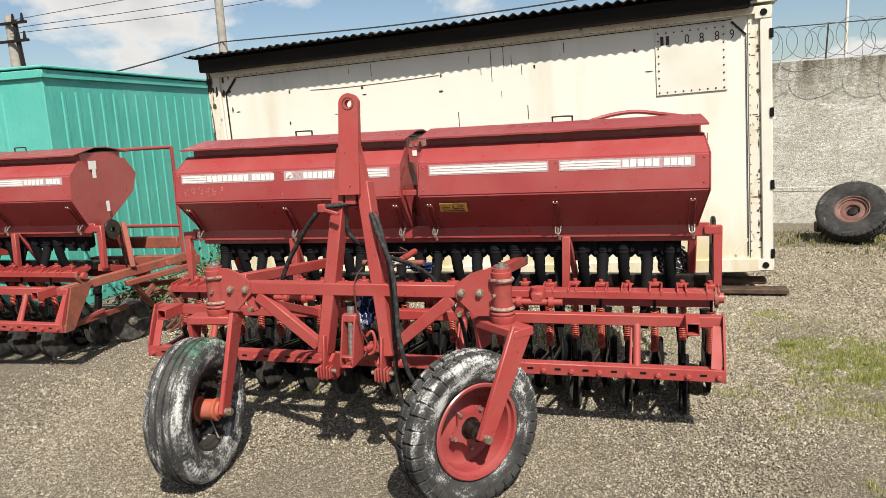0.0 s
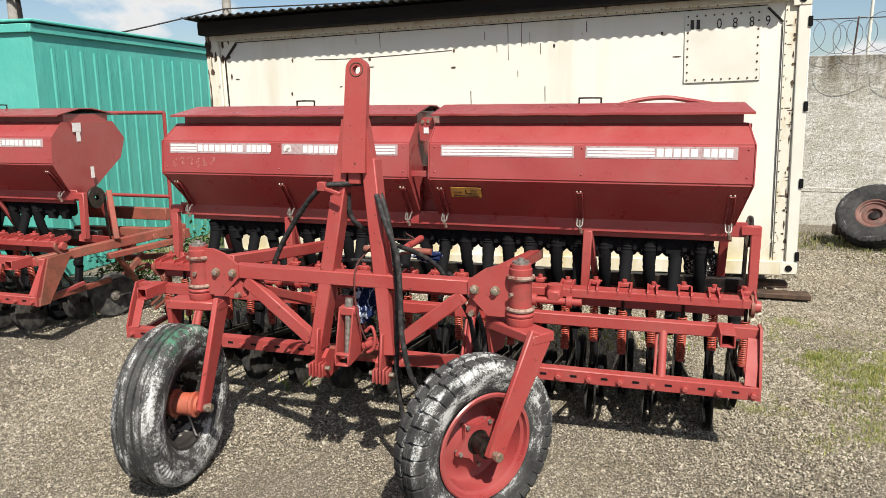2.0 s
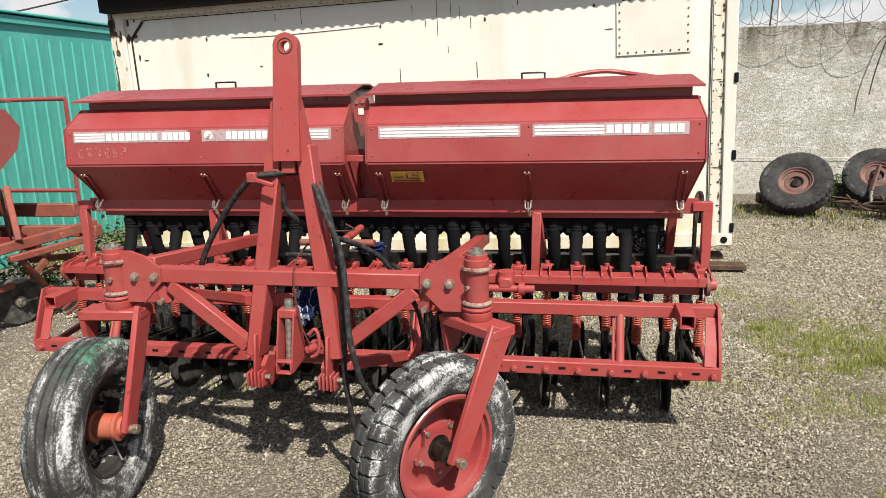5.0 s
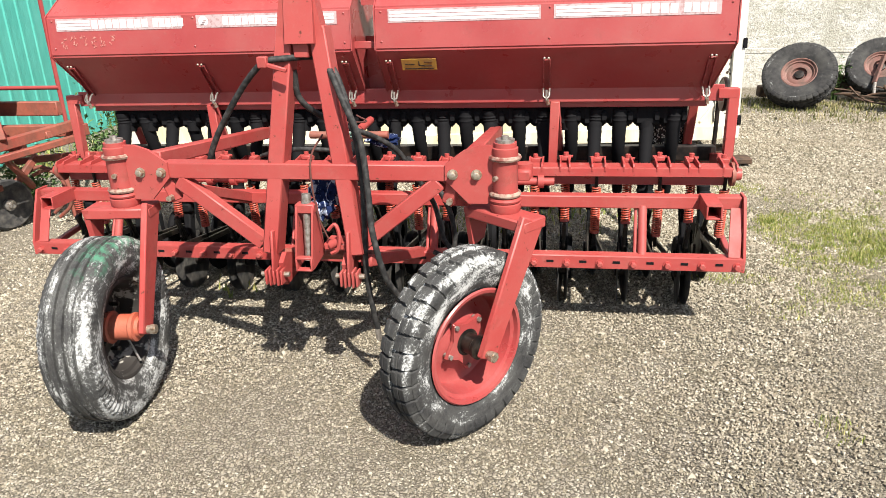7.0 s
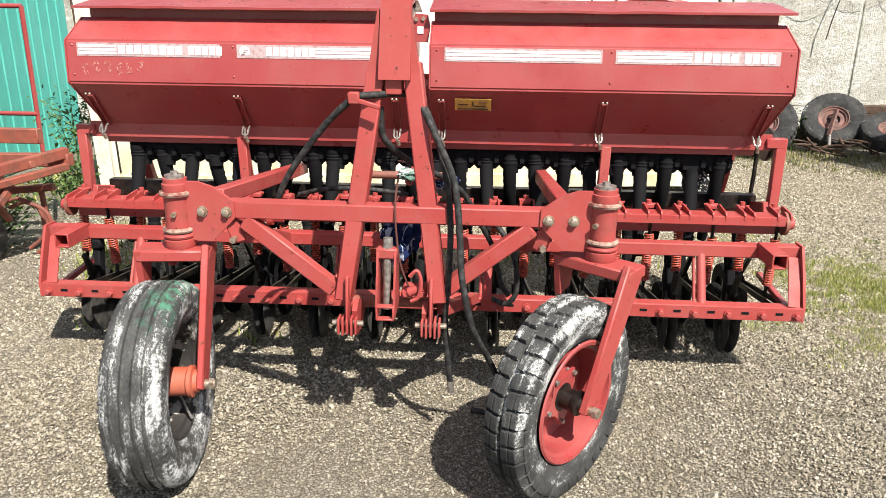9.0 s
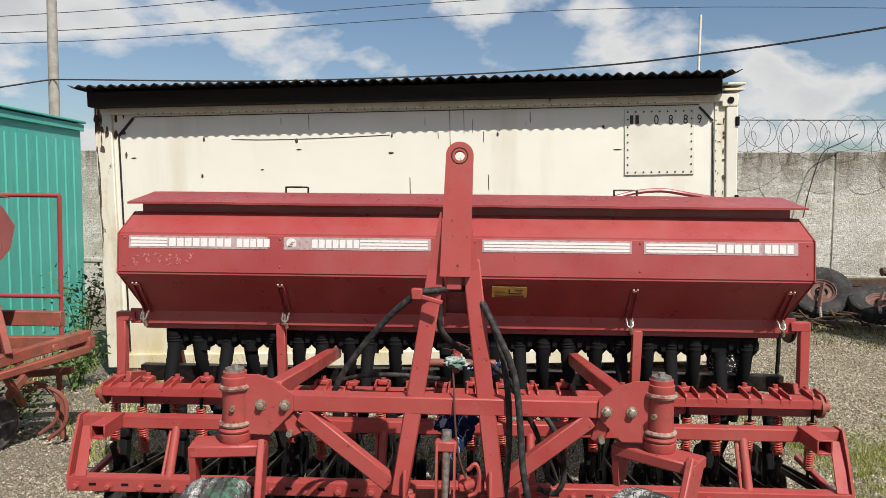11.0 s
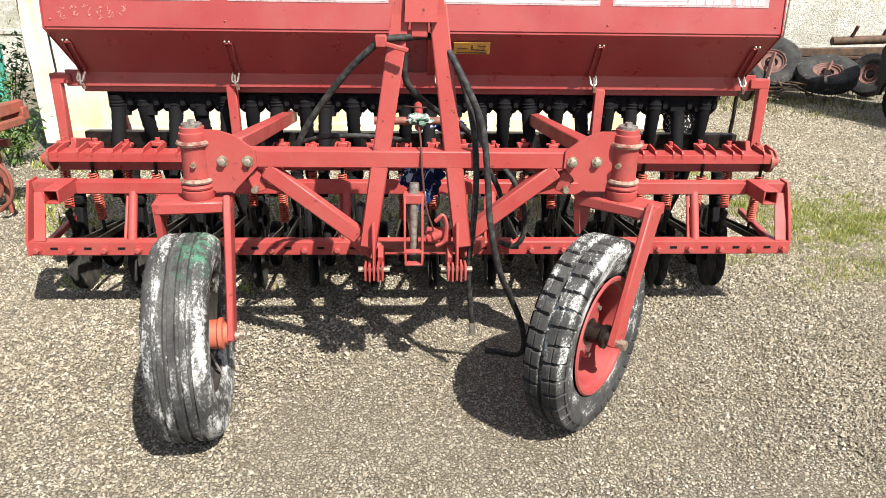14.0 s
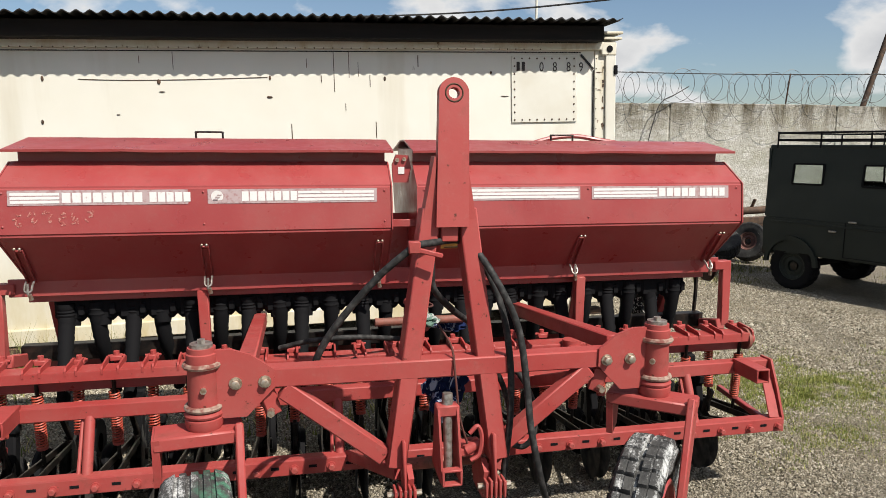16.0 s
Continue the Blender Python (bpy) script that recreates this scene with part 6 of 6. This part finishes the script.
def press_shaft(root):
    """The shaft with fins that carries the spring rods."""
    sh = holder("press_shaft", root)
    bm = bmesh.new()
    add_box(bm, pose(0, 0.262, 0.752), 3.60, 0.010, 0.042, 0.002)
    add_box(bm, pose(0, 0.310, 0.772), 3.60, 0.105, 0.008, 0.002)
    part("channel", bm, M_FRAME, sh)
    # added bar in place of the shaded band below the channel
    bm = bmesh.new()
    add_box(bm, pose(0, 0.345, 0.698), 3.56, 0.05, 0.05, 0.004)
    part("shade_band_bar", bm, M_RED, sh)
    bm = bmesh.new()
    add_tube(bm, (-1.82, 0.305, 0.742), (1.82, 0.305, 0.742), 0.021, 14)
    part("tube", bm, M_FRAME, sh)
    for s in (-1, 1):
        bm = bmesh.new()
        add_tube(bm, (s * 1.795, 0.305, 0.735), (s * 1.812, 0.305, 0.735), 0.058, 24)
        part("end_disc", bm, M_OLDRED, sh)
        bm = bmesh.new()
        add_tube(bm, (s * 1.812, 0.305, 0.735), (s * 1.845, 0.305, 0.735), 0.034, 16, 0.028)
        part("end_cap", bm, M_FRAME, sh)
    poly = [(0.254, 0.760), (0.254, 0.782), (0.266, 0.794), (0.385, 0.804), (0.400, 0.794), (0.390, 0.774), (0.36, 0.770)]
    bm = bmesh.new()
    add_prism(bm, poly, 0.008, plane_yz(0))
    fin = mesh_of("fin", bm, M_FRAME, False)
    for i in range(24):
        x = -1.775 + 0.1545 * i
        for d in (-0.027, 0.027):
            if abs(x + d + 0.80) < 0.07 or abs(x + d - 0.74) < 0.07:
                continue
            shared("fin", fin, sh, pose(x + d, 0, 0, 0, 0, 2 * math.sin(i * 3.1 + d * 90)))
    bm = bmesh.new()
    add_tube(bm, (0, 0.395, 0.76), (0, 0.395, 0.822), 0.013, 8)
    add_box(bm, pose(0, 0.395, 0.792), 0.050, 0.045, 0.024, 0.004)
    add_tube(bm, (-0.034, 0.395, 0.800), (0.034, 0.395, 0.800), 0.006, 6)
    knob = mesh_of("rod_head", bm, M_FRAME)
    for i in range(24):
        x = -1.775 + 0.1545 * i
        shared("rod_head", knob, sh, pose(x, 0.0, -0.005 * (i % 3), 0, 0, 0))
    for x in (-0.86, 0.80):
        bm = bmesh.new()
        add_tube(bm, (x, 0.25, 0.80), (x, 0.25, 0.70), 0.045, 14)
        add_box(bm, pose(x, 0.23, 0.75), 0.07, 0.10, 0.06, 0.01)
        part("bearing", bm, M_FRAME, sh)
    for x0, x1 in ((0.60, 0.95), (-0.95, -0.66)):
        bm = bmesh.new()
        add_tube(bm, (x0, 0.20, 0.72), (x1, 0.20, 0.72), 0.02, 10)
        for q in (x0 + 0.08, x1 - 0.08):
            add_tube(bm, (q, 0.20, 0.72), (q + 0.03, 0.20, 0.72), 0.034, 12)
        part("crank", bm, M_FRAME, sh)


def openers(root):
    """Spring-loaded double-disc openers in two rows, with seed tubes and meters."""
    # spring
    bm = bmesh.new()
    turns, spt = 20, 9
    pts = [(0.021 * math.cos(2 * math.pi * i / spt), 0.021 * math.sin(2 * math.pi * i / spt), 0.245 * i / (turns * spt)) for i in range(turns * spt + 1)]
    add_sweep(bm, pts, 0.0044, 5)
    spring = mesh_of("spring", bm, M_SPRING)
    bm = bmesh.new()
    add_tube(bm, (0, 0, -0.10), (0, 0.0, 0.32), 0.0085, 8)
    rod = mesh_of("rod", bm, M_DARK)
    bm = bmesh.new()
    add_tube(bm, (0, 0, -0.006), (0, 0, 0.006), 0.024, 10)
    seat = mesh_of("spring_seat", bm, M_FRAME)
    bm = bmesh.new()
    add_lathe(bm, [(-0.022, 0.05), (-0.022, 0.125), (0.0, 0.135), (0.022, 0.125), (0.022, 0.05)], 24)
    press = mesh_of("press_wheel", bm, M_BLACK)
    bm = bmesh.new()
    add_lathe(bm, [(0.0, 0.004), (0.008, 0.05), (0.003, 0.165), (0.001, 0.172), (-0.002, 0.165), (0.0, 0.05)], 36)
    disc = mesh_of("disc", bm, M_DISC)
    bm = bmesh.new()
    add_tube(bm, (-0.035, 0, 0), (0.035, 0, 0), 0.030, 14)
    hub = mesh_of("disc_hub", bm, M_DARK)
    arms = {}
    for row, (yy, zz) in enumerate(((0.42, 0.165), (0.78, 0.165))):
        bm = bmesh.new()
        for q in (-1, 1):
            add_beam(bm, (q * 0.042, 0.04, 0.375), (q * 0.014, yy - 0.02, zz + 0.11), 0.010, 0.032, 0.002)
        add_tube(bm, (-0.05, 0.05, 0.372), (0.05, 0.05, 0.372), 0.013, 8)
        add_beam(bm, (0, yy - 0.05, zz + 0.14), (0, yy + 0.005, zz - 0.01), 0.022, 0.05, 0.004)
        add_beam(bm, (0, yy - 0.03, zz + 0.10), (0, 0.30 + 0.3 * row, zz + 0.30), 0.022, 0.030, 0.004)
        arms[row] = mesh_of("drawbar", bm, M_DARK)
        bm = bmesh.new()
        add_beam(bm, (0, yy - 0.02, zz + 0.06), (0, yy + 0.03, zz + 0.30), 0.042, 0.065, 0.008)
        add_box(bm, pose(0, yy + 0.085, zz + 0.05), 0.036, 0.06, 0.17, 0.010)
        add_box(bm, pose(0.006, yy + 0.01, zz + 0.32), 0.062, 0.06, 0.055, 0.010)
        add_tube(bm, (0, yy + 0.02, zz + 0.26), (0, yy + 0.03, zz + 0.37), 0.026, 10, 0.038)
        arms[row + 2] = mesh_of("seed_boot", bm, M_BLACK)
    tubes = {}
    for row, yb, zb in ((0, 0.45, 0.50), (1, 0.81, 0.50)):
        bm = bmesh.new()
        line = smooth_line([(0, 0.635, 1.00), (0, 0.632, 0.92), (0, 0.62 * 0.75 + yb * 0.25, 0.78), (0, 0.2 + yb * 0.69, 0.62), (0, yb, zb)], 8)
        add_sweep(bm, line, lambda t: 0.041 - 0.014 * t + 0.0022 * math.sin(t * 110), 12)
        tubes[row] = mesh_of("seed_tube", bm, M_BLACK)
    bm = bmesh.new()
    add_box(bm, pose(0, 0.665, 0.972), 0.140, 0.10, 0.13, 0.022)
    add_tube(bm, (0, 0.65, 0.93), (0, 0.64, 0.885), 0.042, 10, 0.035)
    add_box(bm, pose(0.05, 0.618, 0.965), 0.03, 0.03, 0.05, 0.005)
    meter = mesh_of("seed_meter", bm, M_BLACK)
    rng = random.Random(12)
    for i in range(24):
        x = -1.775 + 0.1545 * i
        row = i % 2
        op = holder("opener", root, pose(x, 0, 0))
        yy, zz = ((0.42, 0.165), (0.78, 0.165))[row]
        tilt = rng.uniform(-2.5, 2.5)
        shared("drawbar", arms[row], op, pose(0, 0, 0, 0, 0, 0))
        shared("seed_boot", arms[row + 2], op, pose(0, 0, 0))
        shared("disc", disc, op, pose(0.014, yy, zz, 0, 0, tilt + 4))
        shared("disc", disc, op, pose(-0.014, yy, zz, 0, 0, tilt + 176))
        shared("disc_hub", hub, op, pose(0, yy, zz))
        shared("press_wheel", press, op, pose(0.03, yy + 0.27, 0.135, 0, 0, tilt))
        ys, zs = (0.36, 0.44)
        lean = 4 if row else -6
        r = shared("rod", rod, op, pose(0.0, ys - 0.03, zs, lean))
        z0 = (-0.03 if row else 0.035) + rng.uniform(-0.015, 0.015)
        shared("spring", spring, op, pose(0.0, ys - 0.03, zs, lean) @ pose(0, 0, z0, 0, 0, rng.uniform(0, 360)))
        shared("spring_seat", seat, op, pose(0.0, ys - 0.03, zs, lean) @ pose(0, 0, z0))
        shared("seed_tube", tubes[row], op, pose(-0.125 * x, 0, 0) @ pose(rng.uniform(-0.02, 0.02), rng.uniform(-0.02, 0.02), 0) @ pose(0, 0.63, 0.95, 0, rng.choice((0, 0, 1, -2, 5)) * rng.uniform(0.3, 1.2), rng.uniform(-10, 10)) @ pose(0, -0.63, -0.95))
        shared("seed_meter", meter, root, pose(x * 0.875, 0, 0))
    # drive shaft of the meters
    bm = bmesh.new()
    add_tube(bm, (-1.70, 0.60, 1.035), (1.70, 0.60, 1.035), 0.012, 8)
    part("meter_shaft", bm, M_DARK, root)


def hopper_middle(root):
    """Bracket and mechanism in the gap between the two bins."""
    g = holder("gap_bracket", root)
    bm = bmesh.new()
    add_box(bm, pose(-0.01, 0.40, 1.372), 0.128, 0.012, 0.036, 0.003)
    part("tie_strap", bm, M_RED, g)
    bm = bmesh.new()
    add_prism(bm, [(-0.045, 1.56), (0.03, 1.56), (0.042, 1.635), (0.03, 1.69), (-0.03, 1.695), (-0.05, 1.645)], 0.02, plane_xz(0.50))
    part("top_bracket", bm, M_RED, g)
    for x, z in ((-0.026, 1.668), (0.008, 1.672)):
        bm = bmesh.new()
        add_tube(bm, (x, 0.492, z), (x, 0.480, z), 0.010, 8)
        part("bolt", bm, M_ZINC, g)
    bm = bmesh.new()
    add_box(bm, pose(-0.006, 0.488, 1.618), 0.030, 0.003, 0.034)
    part("sticker", bm, M_WHITE, g, "small pale warning sticker")
    bm = bmesh.new()
    add_box(bm, pose(-0.01, 0.63, 1.235), 0.118, 0.012, 0.33, 0.002)
    part("mid_plate", bm, M_RED, g)


def yellow_plate(root):
    p = holder("data_plate", root)
    ang = math.degrees(math.atan2(0.128, 0.22))
    bm = bmesh.new()
    add_box(bm, pose(0.262, 0.3905, 1.2725, ang), 0.178, 0.0025, 0.066)
    part("plate", bm, M_YELLOW, p, "yellow metal data plate", smooth=False)
    for x, z, w, h in ((0.215, 0.002, 0.05, 0.004), (0.262, 0.006, 0.006, 0.028), (0.275, -0.006, 0.03, 0.005), (0.305, -0.008, 0.045, 0.004), (0.31, 0.014, 0.04, 0.003), (0.262, -0.024, 0.15, 0.006)):
        bm = bmesh.new()
        add_box(bm, pose(0.262, 0.3905, 1.2725, ang) @ pose(x - 0.262, -0.0022, z), w, 0.0016, h)
        part("mark", bm, M_INK, p, smooth=False)


def end_gear(root):
    """Chain sprocket and stickers on the end cheek."""
    g = holder("drive_end", root)
    bm = bmesh.new()
    add_lathe(bm, [(0.0, 0.02), (0.0, 0.085), (0.012, 0.09), (0.024, 0.085), (0.024, 0.02)], 24, pose(1.80, 0.70, 1.06))
    part("sprocket", bm, M_DARK, g)
    bm = bmesh.new()
    add_sweep(bm, smooth_line([(1.81, 0.70, 1.14), (1.81, 0.79, 1.08), (1.81, 0.80, 0.85), (1.81, 0.82, 0.66)], 6), 0.012, 6)
    part("chain", bm, M_DARK, g)
    for y, z, w, h, mt in ((0.62, 1.62, 0.085, 0.07, M_WHITE), (0.63, 1.55, 0.04, 0.08, M_WHITE), (0.74, 1.26, 0.035, 0.09, M_WHITE)):
        bm = bmesh.new()
        add_box(bm, pose(1.7705, y, z), 0.003, w, h)
        part("sticker", bm, mt, g, "pale paper sticker", smooth=False)


def seed_drill():
    root = holder("seed_drill", m=pose(0, 0, 0))
    for a, b in ((HX0, GAP0), (GAP1, HX1)):
        hopper(root, a, b)
    hopper_middle(root)
    latch_set(root)
    lower_frame(root)
    press_shaft(root)
    openers(root)
    linkage(root)
    wheel_fork(root, -0.829, -0.602, 7, 0.379, False, -0.036, 0.252, 0.110)
    wheel_fork(root, 0.768, -0.608, -39, 0.369, True, 0.032, 0.255)
    decal(root, -1.69, -0.972, ((-1.68, -1.49),), ((-1.480, 8, 0.0409), (-1.131, 5, 0.0350)))
    decal(root, -0.89, -0.14, ((-0.50, -0.155),), ((-0.7445, 7, 0.0354),), -0.850)
    decal(root, 0.121, 0.868, ((0.13, 0.858),), ())
    decal(root, 0.93, 1.69, ((0.94, 1.285),), ((1.295, 5, 0.042), (1.525, 4, 0.037)))
    yellow_plate(root)
    end_gear(root)
    tagged(root, "red painted tractor seed drill with two hoppers and castor wheels", "seed drill", group="parked seed drills")
    return root


drill = seed_drill()
second = copy_thing(drill, pose(-4.83, 0.42, 0))
second["label"] = "red seed drill with a rear guard rail, parked alongside"

for ob in list(second.children):
    if ob.name.startswith("opener.") and max(ob.matrix_basis.translation.x, ob.matrix_local.translation.x) > 1.55:
        for ch in list(ob.children):
            bpy.data.objects.remove(ch)
        bpy.data.objects.remove(ob)

# guard rail and drawbar that only the second drill shows
gr = holder("guard_rail", second)
for p, q in (((-1.7, 1.66, 1.725), (1.78, 1.66, 1.725)), ((1.78, 1.66, 1.725), (1.74, 1.70, 0.60)), ((-1.7, 1.66, 0.95), (1.76, 1.68, 0.95))):
    bm = bmesh.new()
    add_tube(bm, p, q, 0.017, 10)
    part("rail", bm, M_RED, gr)
bm = bmesh.new()
add_beam(bm, (1.72, 0.14, 0.640), (2.17, 1.31, 0.733), 0.06, 0.075, 0.006)
part("drawbar_arm", bm, M_ARM, second)
bm = bmesh.new()
add_beam(bm, (1.95, 0.62, 0.60), (2.19, 1.26, 0.64), 0.05, 0.05, 0.006)
part("drawbar_arm", bm, M_ARM, second)
for a, b, w in (((1.83, 0.02, 0.375), (1.72, 0.86, 0.335), 0.045), ((1.98, 0.70, 0.72), (1.72, 0.95, 1.08), 0.045), ((1.60, 1.10, 0.62), (2.10, 1.02, 0.70), 0.05), ((1.90, 0.75, 0.60), (1.86, 1.02, 0.30), 0.04)):
    bm = bmesh.new()
    add_beam(bm, a, b, w, w, 0.005)
    part("side_strut", bm, M_ARM, second)
bm = bmesh.new()
add_prism(bm, [(0.0, 0.345), (0.09, 0.345), (0.30, 0.62), (0.34, 0.69), (0.12, 0.68), (0.09, 0.60)], 0.014, plane_yz(1.862))
part("arm_gusset", bm, M_ARM, second)
bm = bmesh.new()
add_box(bm, pose(1.45, 1.45, 0.82), 0.9, 0.06, 0.11, 0.006)
part("footboard", bm, M_ARM, second)
bm = bmesh.new()
add_beam(bm, (1.0, 1.30, 0.66), (2.20, 1.30, 0.68), 0.08, 0.09, 0.006)
part("rear_crossbar", bm, M_ARM, second)

# things that only the first drill shows
bm = bmesh.new()
add_sweep(bm, smooth_line([(0.80, 1.50, 1.70), (0.98, 1.52, 1.745), (1.16, 1.55, 1.79), (1.33, 1.56, 1.805), (1.48, 1.55, 1.785), (1.74, 1.48, 1.735), (1.77, 1.48, 1.69), (1.75, 1.40, 1.1), (1.72, 1.15, 0.62)], 6), 0.015, 8)
part("bent_guard_rail", bm, M_RED, drill, "bent red guard rail")
# chalk number left as smudged bars
rng = random.Random(21)
for i in range(6):
    bm = bmesh.new()
    for _ in range(7):
        z = 1.425 + rng.uniform(-0.030, 0.026)
        x = -1.652 + i * 0.056 + rng.uniform(-0.016, 0.016)
        add_box(bm, pose(x, label_face(z) - 0.0010, z, -5.7, rng.choice((10, 40, 80, -35)) + rng.uniform(-12, 12)), 0.0055, 0.0016, rng.uniform(0.008, 0.022))
    part("chalk_mark", bm, M_CHALK, drill, smooth=False)


def hose(name, pts, r, label, mat=M_HOSE):
    bm = bmesh.new()
    add_sweep(bm, smooth_line(pts, 8), r, 10)
    return part(name, bm, mat, drill, label)


hose("hose", [(-0.30, -0.20, 0.90), (-0.42, -0.36, 0.895), (-0.475, -0.475, 0.935), (-0.466, -0.515, 1.00), (-0.42, -0.53, 1.09), (-0.34, -0.555, 1.20), (-0.25, -0.585, 1.305), (-0.175, -0.612, 1.375), (-0.13, -0.61, 1.405), (-0.07, -0.58, 1.41), (0.02, -0.52, 1.41), (0.07, -0.52, 1.40)], 0.0125, "black rubber hydraulic hose")
hose("hose", [(0.05, -0.50, 1.40), (0.095, -0.56, 1.37), (0.166, -0.63, 1.245), (0.224, -0.65, 1.10), (0.247, -0.68, 0.90), (0.258, -0.70, 0.76), (0.300, -0.70, 0.57), (0.362, -0.63, 0.415), (0.420, -0.59, 0.27), (0.447, -0.52, 0.13), (0.440, -0.44, 0.045), (0.405, -0.39, 0.016), (0.350, -0.36, 0.013), (0.301, -0.348, 0.013)], 0.0125, "black rubber hydraulic hose")
hose("hose", [(0.04, -0.48, 1.41), (0.11, -0.53, 1.35), (0.176, -0.59, 1.18), (0.206, -0.61, 0.98), (0.206, -0.62, 0.78), (0.192, -0.60, 0.55), (0.205, -0.58, 0.36), (0.215, -0.57, 0.27)], 0.0120, "black rubber hydraulic hose")
hose("hose", [(-0.06, -0.52, 1.36), (-0.05, -0.50, 1.24), (0.04, -0.40, 1.135), (0.158, -0.2, 1.03), (0.24, -0.1, 0.94), (0.30, -0.05, 0.82), (0.38, 0.0, 0.66), (0.42, -0.02, 0.50), (0.46, -0.03, 0.44)], 0.0125, "black rubber hydraulic hose")
hose("hose", [(0.24, 0.1, 0.86), (0.38, -0.05, 0.80), (0.47, -0.10, 0.66), (0.49, -0.10, 0.50), (0.45, -0.08, 0.42), (0.38, -0.05, 0.43)], 0.0125, "black rubber hydraulic hose")
hose("hose", [(-0.60, 0.30, 0.82), (-0.45, 0.22, 0.87), (-0.25, 0.20, 0.88), (-0.05, 0.28, 0.84)], 0.012, "black rubber hose")
bm = bmesh.new()
add_tube(bm, (0.215, -0.57, 0.275), (0.217, -0.568, 0.222), 0.0135, 8)
part("coupling", bm, M_STEEL, drill, "steel hose coupling")
hose("twine", [(-0.01, -0.40, 1.08), (0.0, -0.58, 1.04), (0.004, -0.625, 0.95), (0.02, -0.63, 0.80), (0.05, -0.62, 0.70)], 0.004, "thin reddish twine", M_TWINE)
hose("twine", [(-0.06, 0.0, 1.06), (0.0, -0.1, 1.075), (0.06, 0.05, 1.05), (0.0, 0.1, 1.07)], 0.004, "thin reddish twine", M_TWINE)


def cloth(name, centre, size, mat, label, seed):
    """A crumpled rag."""
    bm = bmesh.new()
    bmesh.ops.create_icosphere(bm, subdivisions=4, radius=1.0)
    for v in bm.verts:
        d = v.co.normalized()
        f = 1 + 0.45 * noise.noise(d * 2.2 + Vector((seed, 0, 0))) + 0.22 * noise.noise(d * 5.5 + Vector((0, seed, 0)))
        v.co = Vector((d.x * size[0], d.y * size[1], d.z * size[2])) * f + Vector(centre)
    ob = ob_from(name, bm, mat, smooth=True)
    tagged(ob, label, "rag")


cloth("rag", (0.005, -0.44, 0.862), (0.075, 0.05, 0.080), M_CLOTH, "dark blue rag with white streaks tucked behind the jack", 3.0)
cloth("rag", (-0.005, -0.50, 0.80), (0.045, 0.04, 0.055), M_CLOTH, "navy rag end with pale blue streaks", 8.0)
cloth("rag", (0.0, -0.1, 1.02), (0.05, 0.05, 0.025), M_CLOTHG, "pale grey rag lying on the hoses", 5.0)
cloth("rag", (0.14, 0.05, 0.96), (0.07, 0.05, 0.03), M_CLOTH, "blue and white rag bundle on the frame", 11.0)
bm = bmesh.new()
add_tube(bm, (0.0, -0.10, 0.99), (0.0, 0.35, 1.0), 0.02, 10)
part("top_pipe", bm, M_FRAME, drill)
bm = bmesh.new()
add_tube(bm, (-0.20, -0.02, 1.0), (0.18, -0.02, 1.0), 0.018, 10)
part("top_pipe", bm, M_OLDRED, drill)

# disc marker standing between the drills
mk = holder("disc_marker", m=pose(-3.13, 1.326, 0))
bm = bmesh.new()
add_lathe(bm, [(0.0, 0.004), (0.024, 0.06), (0.018, 0.15), (0.022, 0.178), (0.012, 0.192), (-0.022, 0.190), (-0.024, 0.15), (-0.012, 0.06)], 44, pose(0, 0, 0.193, 0, 0, -22))
part("disc", bm, M_DISC, mk, "dark steel disc")
bm = bmesh.new()
add_tube(bm, (-0.04, 0.016, 0.193), (0.045, -0.018, 0.193), 0.042, 14)
add_tube(bm, (0.045, -0.018, 0.193), (0.075, -0.03, 0.193), 0.022, 6)
part("hub", bm, M_STEEL, mk)
for dx, dy in ((0.18, 0.25), (0.30, 0.15)):
    bm = bmesh.new()
    add_sweep(bm, smooth_line([(dx, dy, 0.05), (dx + 0.12, dy, 0.16), (dx + 0.12, dy, 0.34), (dx - 0.02, dy, 0.42), (dx - 0.15, dy, 0.38)], 6), 0.014, 8)
    part("spring_tine", bm, M_OLDRED, mk, "curved rusty red tine")
bm = bmesh.new()
add_beam(bm, (-0.02, 0.0, 0.22), (0.1, 0.3, 0.5), 0.04, 0.05, 0.005)
add_beam(bm, (-0.1, 0.3, 0.45), (0.4, 0.3, 0.5), 0.05, 0.05, 0.005)
add_tube(bm, (0.3, 0.3, 0.5), (0.32, 0.3, 0.0), 0.02, 8)
part("bracket", bm, M_OLDRED, mk)
tagged(mk, "dark disc marker with curved red tines between the drills", "disc marker")

# speckled net bundle hanging by the drive panel
bm = bmesh.new()
bmesh.ops.create_icosphere(bm, subdivisions=3, radius=1.0)
for v in bm.verts:
    d = v.co.normalized()
    v.co = Vector((d.x * 0.10, d.y * 0.05, d.z * 0.12)) * (1 + 0.3 * noise.noise(d * 3)) + Vector((1.59, 1.02, 0.80))
k = Mat("speckled_net", 0.8)
M_NET = k.color(k.mix(k.mask(k.voronoi(75), 0.30, 0.42), (0.55, 0.54, 0.52, 1), (0.012, 0.012, 0.013, 1))).m
part("net_bundle", bm, M_NET, drill, "black and white speckled net bundle")
